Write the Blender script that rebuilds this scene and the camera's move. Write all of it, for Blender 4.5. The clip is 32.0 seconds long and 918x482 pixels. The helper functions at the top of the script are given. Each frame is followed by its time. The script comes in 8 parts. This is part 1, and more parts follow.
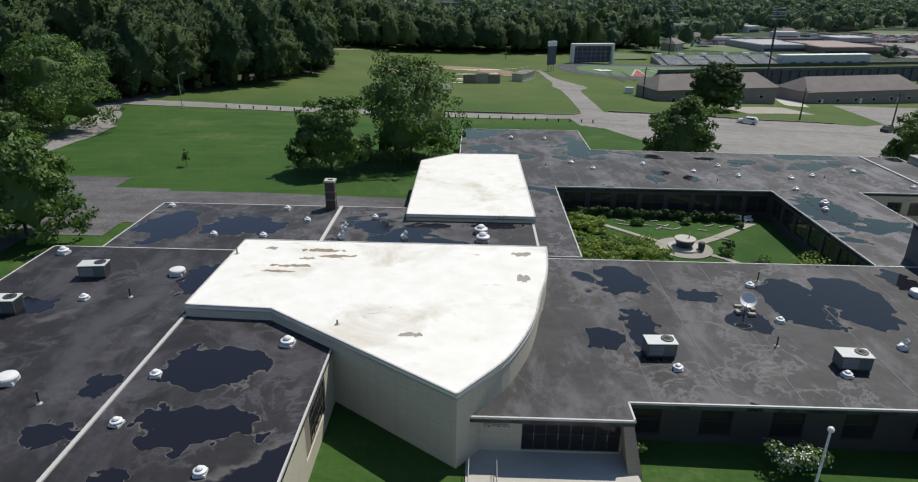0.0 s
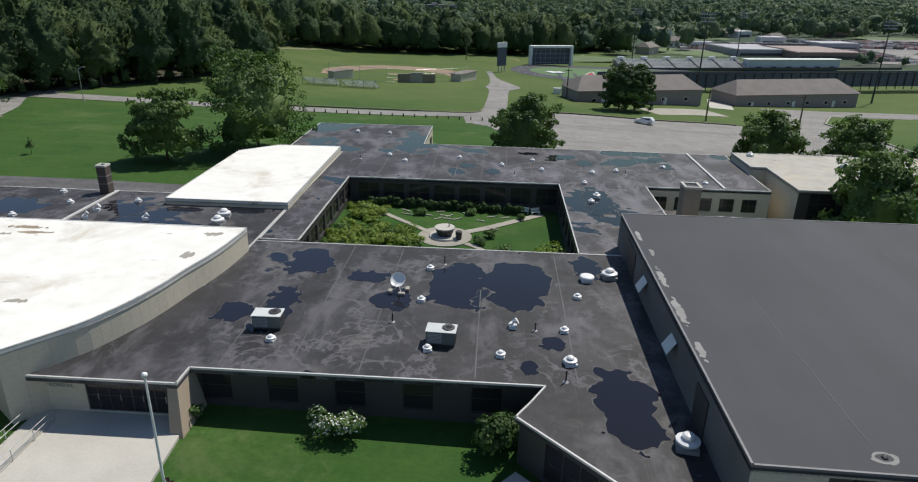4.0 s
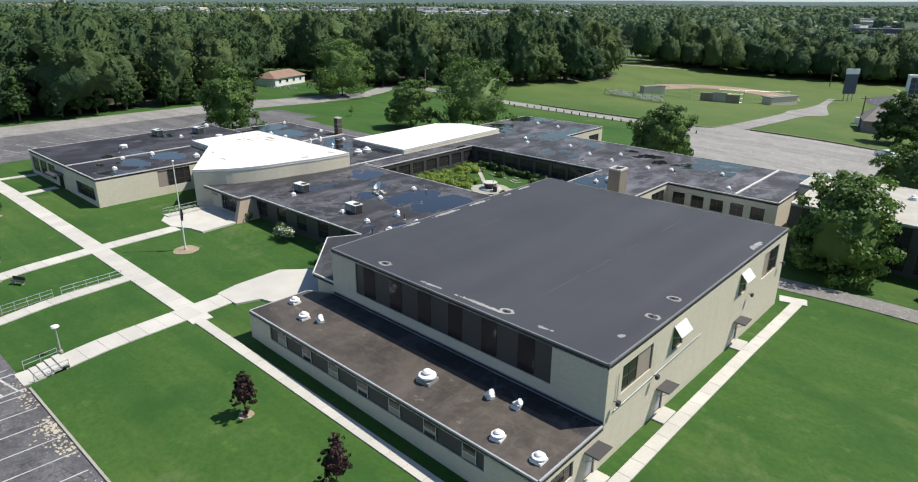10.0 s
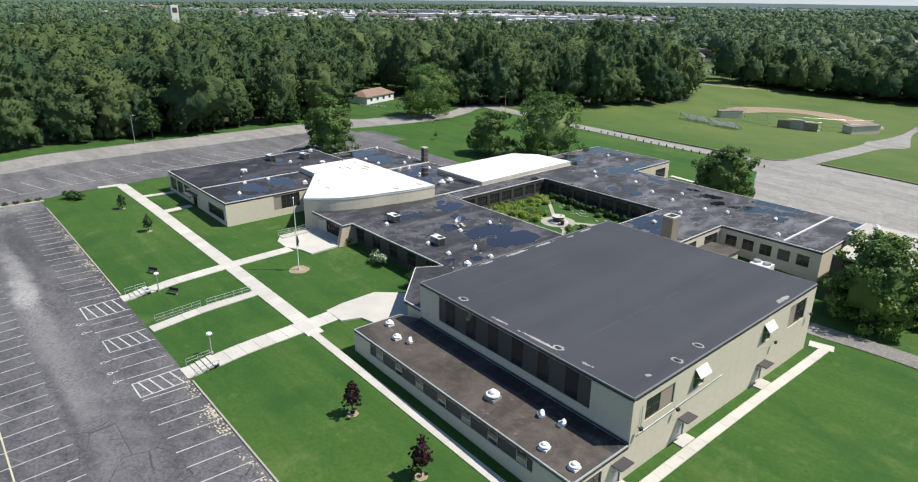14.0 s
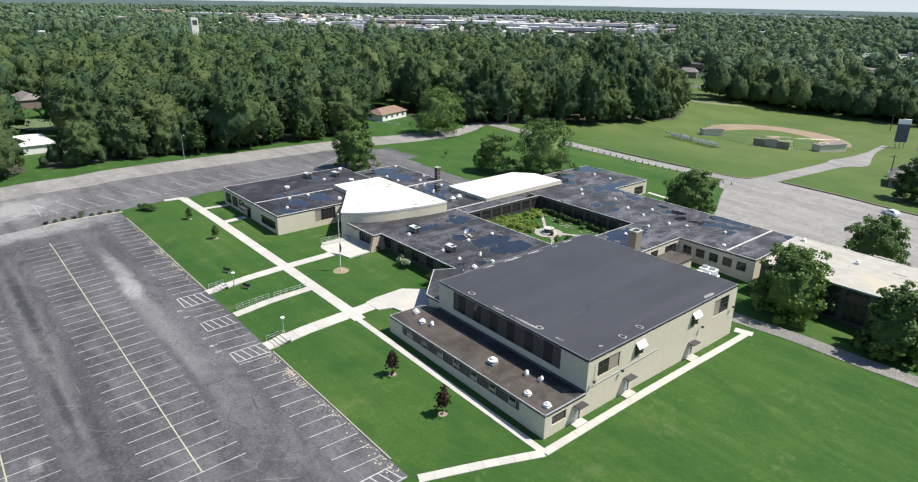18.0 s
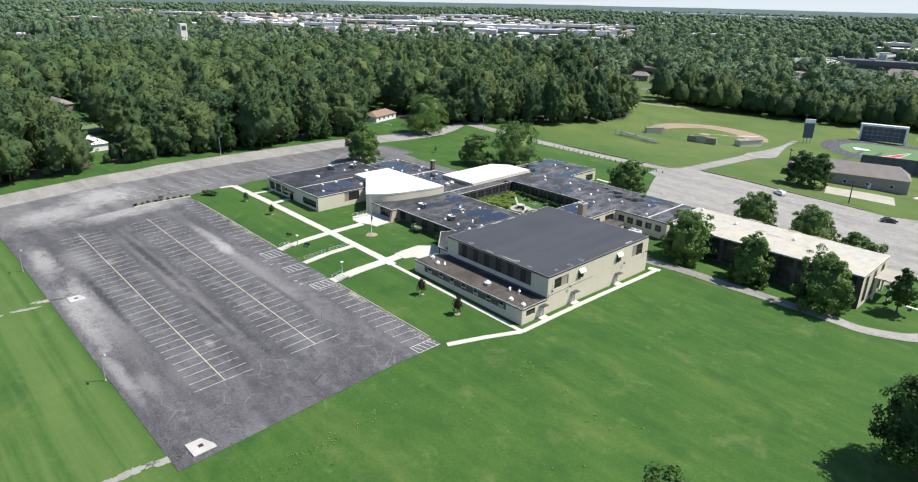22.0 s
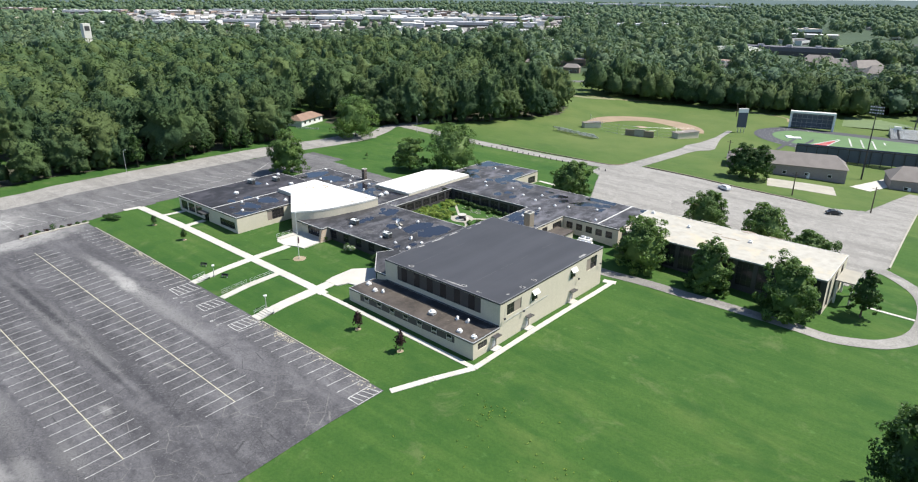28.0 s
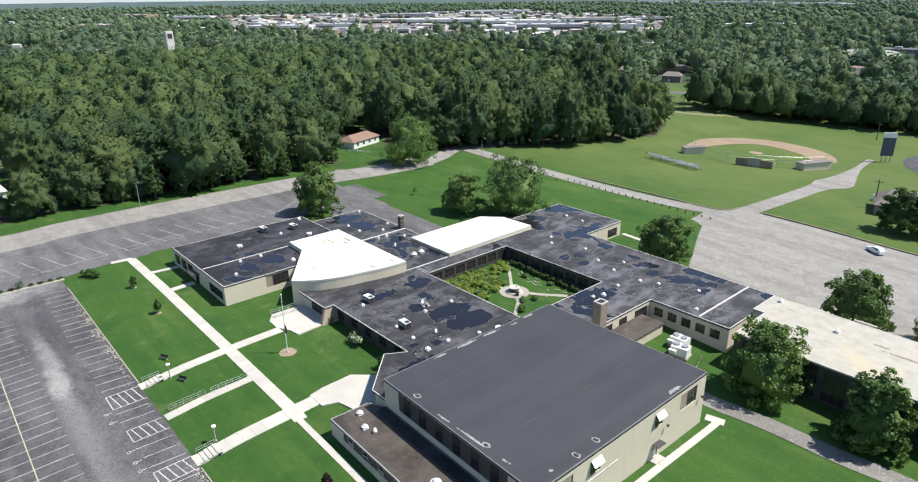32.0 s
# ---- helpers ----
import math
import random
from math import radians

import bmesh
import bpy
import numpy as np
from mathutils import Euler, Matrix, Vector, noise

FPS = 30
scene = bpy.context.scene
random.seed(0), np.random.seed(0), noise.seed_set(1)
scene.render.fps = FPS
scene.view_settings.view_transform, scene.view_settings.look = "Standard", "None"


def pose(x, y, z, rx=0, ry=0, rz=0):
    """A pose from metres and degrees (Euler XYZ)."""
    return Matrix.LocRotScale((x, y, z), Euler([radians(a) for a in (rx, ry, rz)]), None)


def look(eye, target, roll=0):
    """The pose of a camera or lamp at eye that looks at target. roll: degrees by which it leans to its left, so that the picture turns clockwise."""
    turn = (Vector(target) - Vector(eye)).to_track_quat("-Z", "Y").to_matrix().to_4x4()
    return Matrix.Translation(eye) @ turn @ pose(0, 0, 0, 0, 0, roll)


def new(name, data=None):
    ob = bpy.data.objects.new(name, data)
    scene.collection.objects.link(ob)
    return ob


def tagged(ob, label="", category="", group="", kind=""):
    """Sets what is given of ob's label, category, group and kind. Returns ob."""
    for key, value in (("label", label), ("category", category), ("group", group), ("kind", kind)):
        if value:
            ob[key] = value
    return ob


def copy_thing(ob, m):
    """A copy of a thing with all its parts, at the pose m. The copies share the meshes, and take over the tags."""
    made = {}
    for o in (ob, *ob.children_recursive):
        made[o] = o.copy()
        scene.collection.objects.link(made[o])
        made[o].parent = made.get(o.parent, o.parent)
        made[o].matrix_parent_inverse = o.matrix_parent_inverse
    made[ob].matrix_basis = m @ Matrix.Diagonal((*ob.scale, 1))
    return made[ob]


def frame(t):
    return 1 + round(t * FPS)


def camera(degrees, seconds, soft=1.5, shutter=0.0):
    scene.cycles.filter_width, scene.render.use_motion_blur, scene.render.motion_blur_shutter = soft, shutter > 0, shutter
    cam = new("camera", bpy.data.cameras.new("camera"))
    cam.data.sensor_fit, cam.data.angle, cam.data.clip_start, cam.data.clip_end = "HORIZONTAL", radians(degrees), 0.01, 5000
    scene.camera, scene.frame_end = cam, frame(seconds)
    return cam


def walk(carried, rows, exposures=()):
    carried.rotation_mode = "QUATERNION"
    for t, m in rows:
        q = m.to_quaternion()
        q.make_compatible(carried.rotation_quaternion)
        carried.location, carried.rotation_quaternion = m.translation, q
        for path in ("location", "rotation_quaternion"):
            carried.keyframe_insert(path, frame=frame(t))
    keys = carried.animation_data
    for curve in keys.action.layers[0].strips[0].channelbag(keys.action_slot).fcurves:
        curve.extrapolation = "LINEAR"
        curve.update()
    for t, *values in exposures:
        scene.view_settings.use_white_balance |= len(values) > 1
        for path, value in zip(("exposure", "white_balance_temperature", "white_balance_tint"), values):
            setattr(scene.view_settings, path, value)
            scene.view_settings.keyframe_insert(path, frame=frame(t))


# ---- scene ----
cam = camera(70.4, 32.0, 1.15)
PATH = [
    (0, (-2.345, -1.248, 29.67), (-2.384, 0.608, 28.926), 0.9),
    (0.5, (0.483, -0.975, 29.61), (0.422, 0.881, 28.867), 0.9),
    (1, (3.794, -0.83, 29.547), (3.72, 1.025, 28.804), 0.9),
    (1.5, (7.45, -0.861, 29.44), (7.366, 0.995, 28.698), 0.9),
    (2, (11.286, -0.989, 29.346), (11.195, 0.866, 28.605), 1.0),
    (2.5, (15.247, -1.242, 29.275), (15.151, 0.614, 28.536), 1.0),
    (3, (19.333, -1.618, 29.228), (19.235, 0.238, 28.489), 1.1),
    (3.5, (23.488, -2.068, 29.184), (23.389, -0.212, 28.447), 1.1),
    (4, (27.686, -2.669, 29.173), (27.588, -0.812, 28.438), 1.3),
    (4.5, (31.954, -3.376, 29.237), (31.86, -1.517, 28.503), 1.4),
    (6.5, (51.345, -4.822, 28.348), (50.736, -3.056, 27.632), 0.6),
    (7, (56.117, -4.705, 28.374), (55.341, -3.006, 27.659), 0.5),
    (7.5, (60.816, -4.546, 28.498), (59.957, -2.887, 27.784), 0.3),
    (8, (65.898, -4.94, 28.902), (64.98, -3.312, 28.19), 0.3),
    (8.5, (71.288, -6.024, 29.212), (70.337, -4.413, 28.504), 0.2),
    (9, (76.966, -7.91, 29.747), (75.96, -6.331, 29.043), 0.3),
    (9.5, (82.737, -10.124, 30.283), (81.596, -8.638, 29.583), 0.3),
    (10, (88.463, -12.342, 30.823), (87.209, -10.948, 30.129), 0.3),
    (10.5, (93.015, -14.284, 31.53), (91.669, -12.977, 30.838), 0.4),
    (11, (95.845, -15.949, 32.347), (94.466, -14.675, 31.658), 0.5),
    (11.5, (96.953, -17.252, 33.423), (95.55, -16.004, 32.734), 0.5),
    (12, (97.058, -18.487, 34.579), (95.652, -17.242, 33.891), 0.6),
    (12.5, (96.982, -19.348, 35.823), (95.575, -18.105, 35.133), 0.7),
    (13, (96.777, -19.847, 37.13), (95.368, -18.608, 36.438), 0.6),
    (13.5, (96.582, -20.1, 38.509), (95.171, -18.864, 37.815), 0.6),
    (14, (96.448, -20.132, 39.907), (95.035, -18.899, 39.21), 0.6),
    (14.5, (96.319, -20.114, 41.35), (94.905, -18.883, 40.651), 0.6),
    (16.5, (102.875, -25.838, 45.984), (101.456, -24.608, 45.295), 0.7),
    (17, (106.292, -28.987, 47.264), (104.872, -27.76, 46.573), 0.8),
    (17.5, (109.972, -32.527, 48.631), (108.551, -31.301, 47.939), 0.8),
    (18, (113.725, -36.479, 49.909), (112.304, -35.254, 49.218), 0.9),
    (18.5, (117.578, -40.731, 51.285), (116.156, -39.507, 50.592), 1.0),
    (19, (121.447, -45.163, 52.56), (120.022, -43.942, 51.868), 1.0),
    (19.5, (125.302, -49.701, 53.967), (123.876, -48.482, 53.273), 1.0),
    (20, (129.114, -54.346, 55.295), (127.687, -53.13, 54.6), 1.0),
    (20.5, (132.851, -59.02, 56.63), (131.421, -57.807, 55.933), 1.1),
    (21, (136.703, -63.821, 58.035), (135.271, -62.611, 57.337), 1.1),
    (21.5, (140.633, -68.468, 59.344), (139.214, -67.244, 58.645), 1.2),
    (22, (144.364, -73.226, 60.038), (143.01, -71.93, 59.339), 1.2),
    (22.5, (147.443, -77.755, 60.192), (146.126, -76.422, 59.493), 1.3),
    (23, (149.663, -81.598, 60.426), (148.361, -80.251, 59.727), 1.3),
    (23.5, (150.709, -84.486, 60.697), (149.446, -83.101, 60.0), 1.4),
    (24, (150.734, -86.309, 60.91), (149.498, -84.9, 60.213), 1.4),
    (24.5, (149.942, -86.852, 61.015), (148.724, -85.428, 60.317), 1.4),
    (26.5, (141.039, -76.694, 60.498), (139.839, -75.257, 59.796), 1.0),
    (27, (138.167, -72.263, 60.502), (136.973, -70.823, 59.795), 0.8),
    (27.5, (135.425, -67.371, 60.338), (134.224, -65.939, 59.627), 0.6),
    (28, (132.79, -62.294, 60.219), (131.58, -60.871, 59.505), 0.4),
    (28.5, (130.179, -57.135, 60.117), (128.949, -55.73, 59.401), 0.1),
    (29, (127.565, -51.901, 60.024), (126.27, -50.556, 59.309), -0.1),
    (29.5, (124.893, -46.666, 59.99), (123.545, -45.372, 59.277), -0.3),
    (30, (121.972, -41.628, 60.049), (120.599, -40.359, 59.339), -0.4),
    (30.5, (118.939, -36.706, 60.105), (117.551, -35.453, 59.397), -0.5),
    (31, (115.765, -31.911, 60.301), (114.368, -30.668, 59.593), -0.6),
    (31.5, (112.505, -27.2, 60.524), (111.101, -25.963, 59.815), -0.6),
    (32, (109.129, -22.538, 60.87), (107.722, -21.307, 60.159), -0.6),
]
walk(cam, [(t, look(eye, target, roll)) for t, eye, target, roll in PATH],
     [(0, 0.05), (4, 0.15), (7, 0.6), (9, 0.68), (11, 0.72), (14, 0.75), (18, 0.85), (23, 1.0), (28, 1.02), (32, 0.9)])

# ---- world, sun, exposure ----
SUN_EL, SUN_AZ = 57.0, 51.0      # the sun stands over +x +y
world = bpy.data.worlds.new("world")
scene.world = world
world.use_nodes = True
wn = world.node_tree
sky = wn.nodes.new("ShaderNodeTexSky")
sky.sky_type, sky.sun_disc = "NISHITA", False
sky.sun_elevation, sky.sun_rotation = radians(SUN_EL), radians(90 - SUN_AZ)
sky.air_density, sky.dust_density, sky.ozone_density = 0.7, 0.1, 2.5
wn.nodes["Background"].inputs["Strength"].default_value = 0.125
tint = wn.nodes.new("ShaderNodeMix")
tint.data_type, tint.blend_type = "RGBA", "MULTIPLY"
tint.inputs[0].default_value = 1.0
tint.inputs[7].default_value = (0.98, 0.955, 0.90, 1)
wn.links.new(sky.outputs[0], tint.inputs[6])
cap = wn.nodes.new("ShaderNodeMix")      # the brightest the hazy sky gets
cap.data_type, cap.blend_type = "RGBA", "DARKEN"
cap.inputs[0].default_value = 1.0
cap.inputs[7].default_value = (3.1, 3.45, 3.75, 1)
wn.links.new(tint.outputs[2], cap.inputs[6])
wn.links.new(cap.outputs[2], wn.nodes["Background"].inputs["Color"])
sun = new("sun", bpy.data.lights.new("sun", "SUN"))
sun.data.energy, sun.data.angle, sun.data.color = 4.05, radians(0.53), (1.0, 0.95, 0.87)
sun.matrix_world = look((math.cos(radians(SUN_AZ)) * 60, math.sin(radians(SUN_AZ)) * 60, 60 * math.tan(radians(SUN_EL))), (0, 0, 0))


# ---- materials ----
class N:
    """A small node builder."""

    def __init__(self, name):
        self.m = bpy.data.materials.new(name)
        self.m.use_nodes = True
        self.t = self.m.node_tree
        self.b = self.t.nodes["Principled BSDF"]

    def node(self, kind, **kw):
        n = self.t.nodes.new(kind)
        for k, v in kw.items():
            if k in n.inputs:
                self.set(n.inputs[k], v)
        return n

    def set(self, socket, v):
        if hasattr(v, "is_linked"):
            self.t.links.new(v, socket)
        elif isinstance(v, tuple) and len(v) == 3 and socket.type == "RGBA":
            socket.default_value = (*v, 1)
        else:
            socket.default_value = v

    def coord(self, kind="Object", scale=(1, 1, 1), rot=0.0):
        c = self.node("ShaderNodeTexCoord").outputs[kind]
        mp = self.node("ShaderNodeMapping")
        self.set(mp.inputs["Vector"], c)
        mp.inputs["Scale"].default_value = scale
        mp.inputs["Rotation"].default_value = (0, 0, radians(rot))
        return mp.outputs[0]

    def noise(self, vec, scale, detail=4.0, rough=0.55, distort=0.0):
        return self.node("ShaderNodeTexNoise", Vector=vec, Scale=scale, Detail=detail, Roughness=rough, Distortion=distort).outputs["Fac"]

    def ramp(self, fac, *stops):
        r = self.node("ShaderNodeValToRGB")
        self.set(r.inputs[0], fac)
        e = r.color_ramp.elements
        while len(e) < len(stops):
            e.new(0.5)
        for el, (p, c) in zip(e, stops):
            el.position = p
            el.color = (c, c, c, 1) if isinstance(c, (int, float)) else (*c, 1)
        return r.outputs[0]

    def mix(self, fac, a, b, mode="MIX"):
        n = self.t.nodes.new("ShaderNodeMix")
        n.data_type, n.blend_type = "RGBA", mode
        self.set(n.inputs[0], fac)
        self.set(n.inputs[6], a)
        self.set(n.inputs[7], b)
        return n.outputs[2]

    def math(self, op, a, b=0.0):
        n = self.t.nodes.new("ShaderNodeMath")
        n.operation = op
        self.set(n.inputs[0], a)
        self.set(n.inputs[1], b)
        return n.outputs[0]

    def bump(self, height, strength=0.3, dist=0.05):
        n = self.node("ShaderNodeBump", Height=height, Strength=strength, Distance=dist)
        self.set(self.b.inputs["Normal"], n.outputs[0])

    def done(self, color, rough=0.8, metal=0.0, spec=0.5):
        self.set(self.b.inputs["Base Color"], color)
        self.set(self.b.inputs["Roughness"], rough)
        self.b.inputs["Metallic"].default_value = metal
        self.b.inputs["Specular IOR Level"].default_value = spec
        return self.m


def plain(name, color, rough=0.7, var=0.15, scale=3.0, metal=0.0, bump=0.15, spec=0.5, island=False):
    """A painted or raw surface with mottling at two scales."""
    n = N(name)
    v = n.coord()
    big, fine = n.noise(v, scale * 0.25, 3), n.noise(v, scale * 6, 5)
    f = n.mix(0.4, big, fine)
    c = n.mix(n.ramp(f, (0.3, 0.0), (0.7, 1.0)), tuple(x * (1 - var) for x in color), tuple(min(1, x * (1 + var)) for x in color))
    rnd = n.node("ShaderNodeObjectInfo").outputs["Random"] if not island else n.node("ShaderNodeNewGeometry").outputs["Random Per Island"]
    c = n.mix(n.math("MULTIPLY", rnd, 0.12), c, (0.02, 0.02, 0.02))
    n.bump(fine, bump, 0.02)
    return n.done(c, rough, metal, spec)


def grass_mat():
    n = N("grass")
    v = n.coord()
    fine = n.noise(v, 2.2, 6, 0.7)
    patch = n.noise(v, 0.03, 5, 0.6, 0.6)
    mid = n.noise(v, 0.22, 5, 0.6)
    c = n.mix(n.ramp(patch, (0.32, 0.0), (0.7, 1.0)), (0.030, 0.078, 0.017), (0.051, 0.101, 0.022))
    c = n.mix(n.math("MULTIPLY", n.ramp(mid, (0.42, 0.0), (0.75, 1.0)), 0.45), c, (0.073, 0.124, 0.031))
    # soft mowing tracks, in two directions on different lawns
    st1 = n.noise(n.coord(scale=(0.02, 0.55, 1), rot=-32), 0.9, 3, 0.6)
    st2 = n.noise(n.coord(scale=(0.03, 0.7, 1), rot=40), 0.8, 3, 0.6)
    st = n.mix(n.ramp(n.noise(v, 0.012, 2), (0.45, 0.0), (0.55, 1.0)), st1, st2)
    c = n.mix(n.math("MULTIPLY", n.ramp(st, (0.45, 0.0), (0.62, 1.0)), 0.32), c, (0.078, 0.130, 0.031))
    c = n.mix(n.math("MULTIPLY", n.ramp(fine, (0.35, 1.0), (0.6, 0.0)), 0.4), c, (0.018, 0.052, 0.014))
    dry = n.ramp(n.noise(n.coord(scale=(0.6, 1.6, 1), rot=35), 0.045, 7, 0.68), (0.54, 0.0), (0.72, 1.0))
    c = n.mix(n.math("MULTIPLY", dry, 0.5), c, (0.118, 0.146, 0.046))
    blot = n.ramp(n.noise(v, 0.11, 6, 0.72, 0.5), (0.57, 0.0), (0.68, 1.0))
    c = n.mix(n.math("MULTIPLY", blot, 0.4), c, (0.135, 0.150, 0.070))
    tuft = n.ramp(n.noise(v, 0.5, 3, 0.6), (0.64, 0.0), (0.72, 1.0))
    c = n.mix(n.math("MULTIPLY", tuft, 0.4), c, (0.085, 0.150, 0.045))
    dark = n.ramp(n.noise(n.coord(scale=(1, 1.5, 1), rot=20), 0.075, 5, 0.6), (0.34, 1.0), (0.46, 0.0))
    c = n.mix(n.math("MULTIPLY", dark, 0.65), c, (0.024, 0.068, 0.016))
    sep = n.node("ShaderNodeSeparateXYZ", Vector=v)
    south = n.math("MULTIPLY", n.ramp(n.math("MULTIPLY", sep.outputs[1], -0.01), (0.50, 0.0), (0.53, 1.0)), n.ramp(n.noise(n.coord(scale=(0.03, 1, 1), rot=-62), 0.36, 3), (0.40, 0.15), (0.58, 1.0)))
    c = n.mix(n.math("MULTIPLY", south, 0.5), c, (0.120, 0.160, 0.058))
    north = n.math("MULTIPLY", n.ramp(n.math("MULTIPLY", sep.outputs[1], 0.001), (0.135, 0.0), (0.19, 1.0)), n.ramp(n.noise(v, 0.035, 6, 0.65), (0.35, 0.45), (0.62, 1.0)))
    c = n.mix(n.math("MULTIPLY", north, 0.85), c, (0.118, 0.140, 0.050))
    c = n.mix(1.0, c, (0.90, 0.99, 0.86), "MULTIPLY")
    ln = n.node("ShaderNodeVectorMath")
    ln.operation = "LENGTH"
    n.set(ln.inputs[0], v)
    wild = n.ramp(n.math("MULTIPLY", ln.outputs["Value"], 0.001), (0.40, 0.0), (0.46, 1.0))
    c = n.mix(wild, c, n.mix(n.noise(v, 0.02, 6, 0.7), (0.034, 0.056, 0.034), (0.066, 0.096, 0.056)))
    n.bump(fine, 0.6, 0.1)
    return n.done(c, 0.9, 0, 0.15)


def roof_mat(name, base, wet, marks=0.75):
    """Black sheet roofing with seams, dried-out dusty rims and standing rain water."""
    n = N(name)
    v = n.coord()
    pond = n.noise(n.coord(scale=(1, 1.25, 1)), 0.085, 6, 0.5, 0.25)
    fine = n.noise(v, 1.1, 6, 0.65)
    dust = n.noise(v, 0.16, 6, 0.65, 0.4)
    grain = n.noise(v, 14, 3)
    c = n.mix(n.ramp(dust, (0.40, 0.0), (0.68, 1.0)), base, tuple(x * 2.3 for x in base))
    c = n.mix(n.math("MULTIPLY", n.ramp(fine, (0.45, 0.0), (0.7, 1.0)), 0.5), c, tuple(x * 2.8 for x in base))
    seam = n.node("ShaderNodeTexBrick", Vector=v, Scale=1.0)
    seam.offset = 0.0
    for k, val in (("Mortar Size", 0.035), ("Brick Width", 3.05), ("Row Height", 9.0), ("Mortar Smooth", 0.6)):
        seam.inputs[k].default_value = val
    c = n.mix(n.math("MULTIPLY", seam.outputs["Fac"], 0.4), c, tuple(x * 3.2 for x in base))
    pale = n.ramp(n.noise(n.coord(scale=(1.0, 0.5, 1), rot=12), 0.24, 7, 0.66, 0.35), (0.49, 0.0), (0.60, 0.75), (0.68, 1.0))
    c = n.mix(n.math("MULTIPLY", pale, 0.2 + 0.8 * marks), c, tuple(x * (3.0 + 4.2 * marks) for x in base))
    curl = n.noise(v, 0.26, 6, 0.62, 0.35)      # tide marks left by drying water
    tide = n.math("MULTIPLY", n.ramp(curl, (0.49, 0.0), (0.52, 1.0), (0.55, 0.0)), n.ramp(n.noise(v, 0.09, 3), (0.46, 0.0), (0.56, 1.0)))
    c = n.mix(n.math("MULTIPLY", tide, marks), c, tuple(x * 7.0 for x in base))
    soak = n.ramp(n.noise(v, 0.13, 4, 0.6, 0.8), (0.34, 1.0), (0.44, 0.0))
    c = n.mix(n.math("MULTIPLY", soak, 0.7), c, tuple(x * 0.6 for x in base))
    spot = n.ramp(n.noise(v, 0.8, 4, 0.7), (0.64, 0.0), (0.70, 1.0))
    c = n.mix(n.math("MULTIPLY", spot, 0.5), c, tuple(x * 5.5 for x in base))
    rim = n.ramp(pond, (wet - 0.045, 0.0), (wet - 0.008, 1.0), (wet, 0.0))
    c = n.mix(n.math("MULTIPLY", n.math("MULTIPLY", rim, fine), 0.9), c, (0.15, 0.143, 0.135))
    mask = n.ramp(pond, (wet - 0.004, 0.0), (wet + 0.006, 1.0))
    c = n.mix(mask, c, (0.012, 0.012, 0.016))
    rough = n.mix(mask, n.mix(grain, (0.55,) * 3, (0.8,) * 3), (0.06,) * 3)
    n.bump(n.mix(mask, grain, (0.5,) * 3), 0.15, 0.02)
    return n.done(c, rough, 0, 0.4)


def gym_roof_mat():
    """Smooth charcoal membrane with broad faint bands and a few scuffs."""
    n = N("dark_grey_roof")
    v = n.coord()
    band = n.noise(n.coord(scale=(0.55, 0.05, 1)), 0.5, 3, 0.5)
    cloud = n.noise(v, 0.12, 5, 0.6)
    fine = n.noise(v, 5, 4)
    c = n.mix(n.ramp(band, (0.35, 0.0), (0.65, 1.0)), (0.035, 0.037, 0.044), (0.047, 0.049, 0.058))
    c = n.mix(n.math("MULTIPLY", n.ramp(cloud, (0.45, 0.0), (0.75, 1.0)), 0.5), c, (0.056, 0.058, 0.066))
    c = n.mix(n.math("MULTIPLY", fine, 0.25), c, (0.03, 0.031, 0.036))
    n.bump(fine, 0.1, 0.01)
    return n.done(c, 0.72, 0, 0.35)


def white_roof_mat(name="white_roof", lo=(0.74, 0.72, 0.66), hi=(0.83, 0.82, 0.775), dirt=0.55):
    n = N(name)
    v = n.coord()
    s1 = n.noise(v, 0.16, 6, 0.62, 0.5)
    s2 = n.noise(n.coord(scale=(0.7, 1.4, 1)), 0.34, 7, 0.7, 0.8)
    c = n.mix(n.ramp(n.noise(v, 0.6, 5), (0.3, 0.0), (0.75, 1.0)), lo, hi)
    c = n.mix(n.math("MULTIPLY", n.ramp(s1, (0.53, 0.0), (0.68, 1.0)), dirt), c, (0.46, 0.40, 0.29))
    c = n.mix(n.math("MULTIPLY", n.ramp(s2, (0.64, 0.0), (0.72, 1.0)), 0.8), c, (0.17, 0.15, 0.11))
    n.bump(n.noise(v, 4, 4), 0.12, 0.02)
    return n.done(c, 0.6, 0, 0.3)


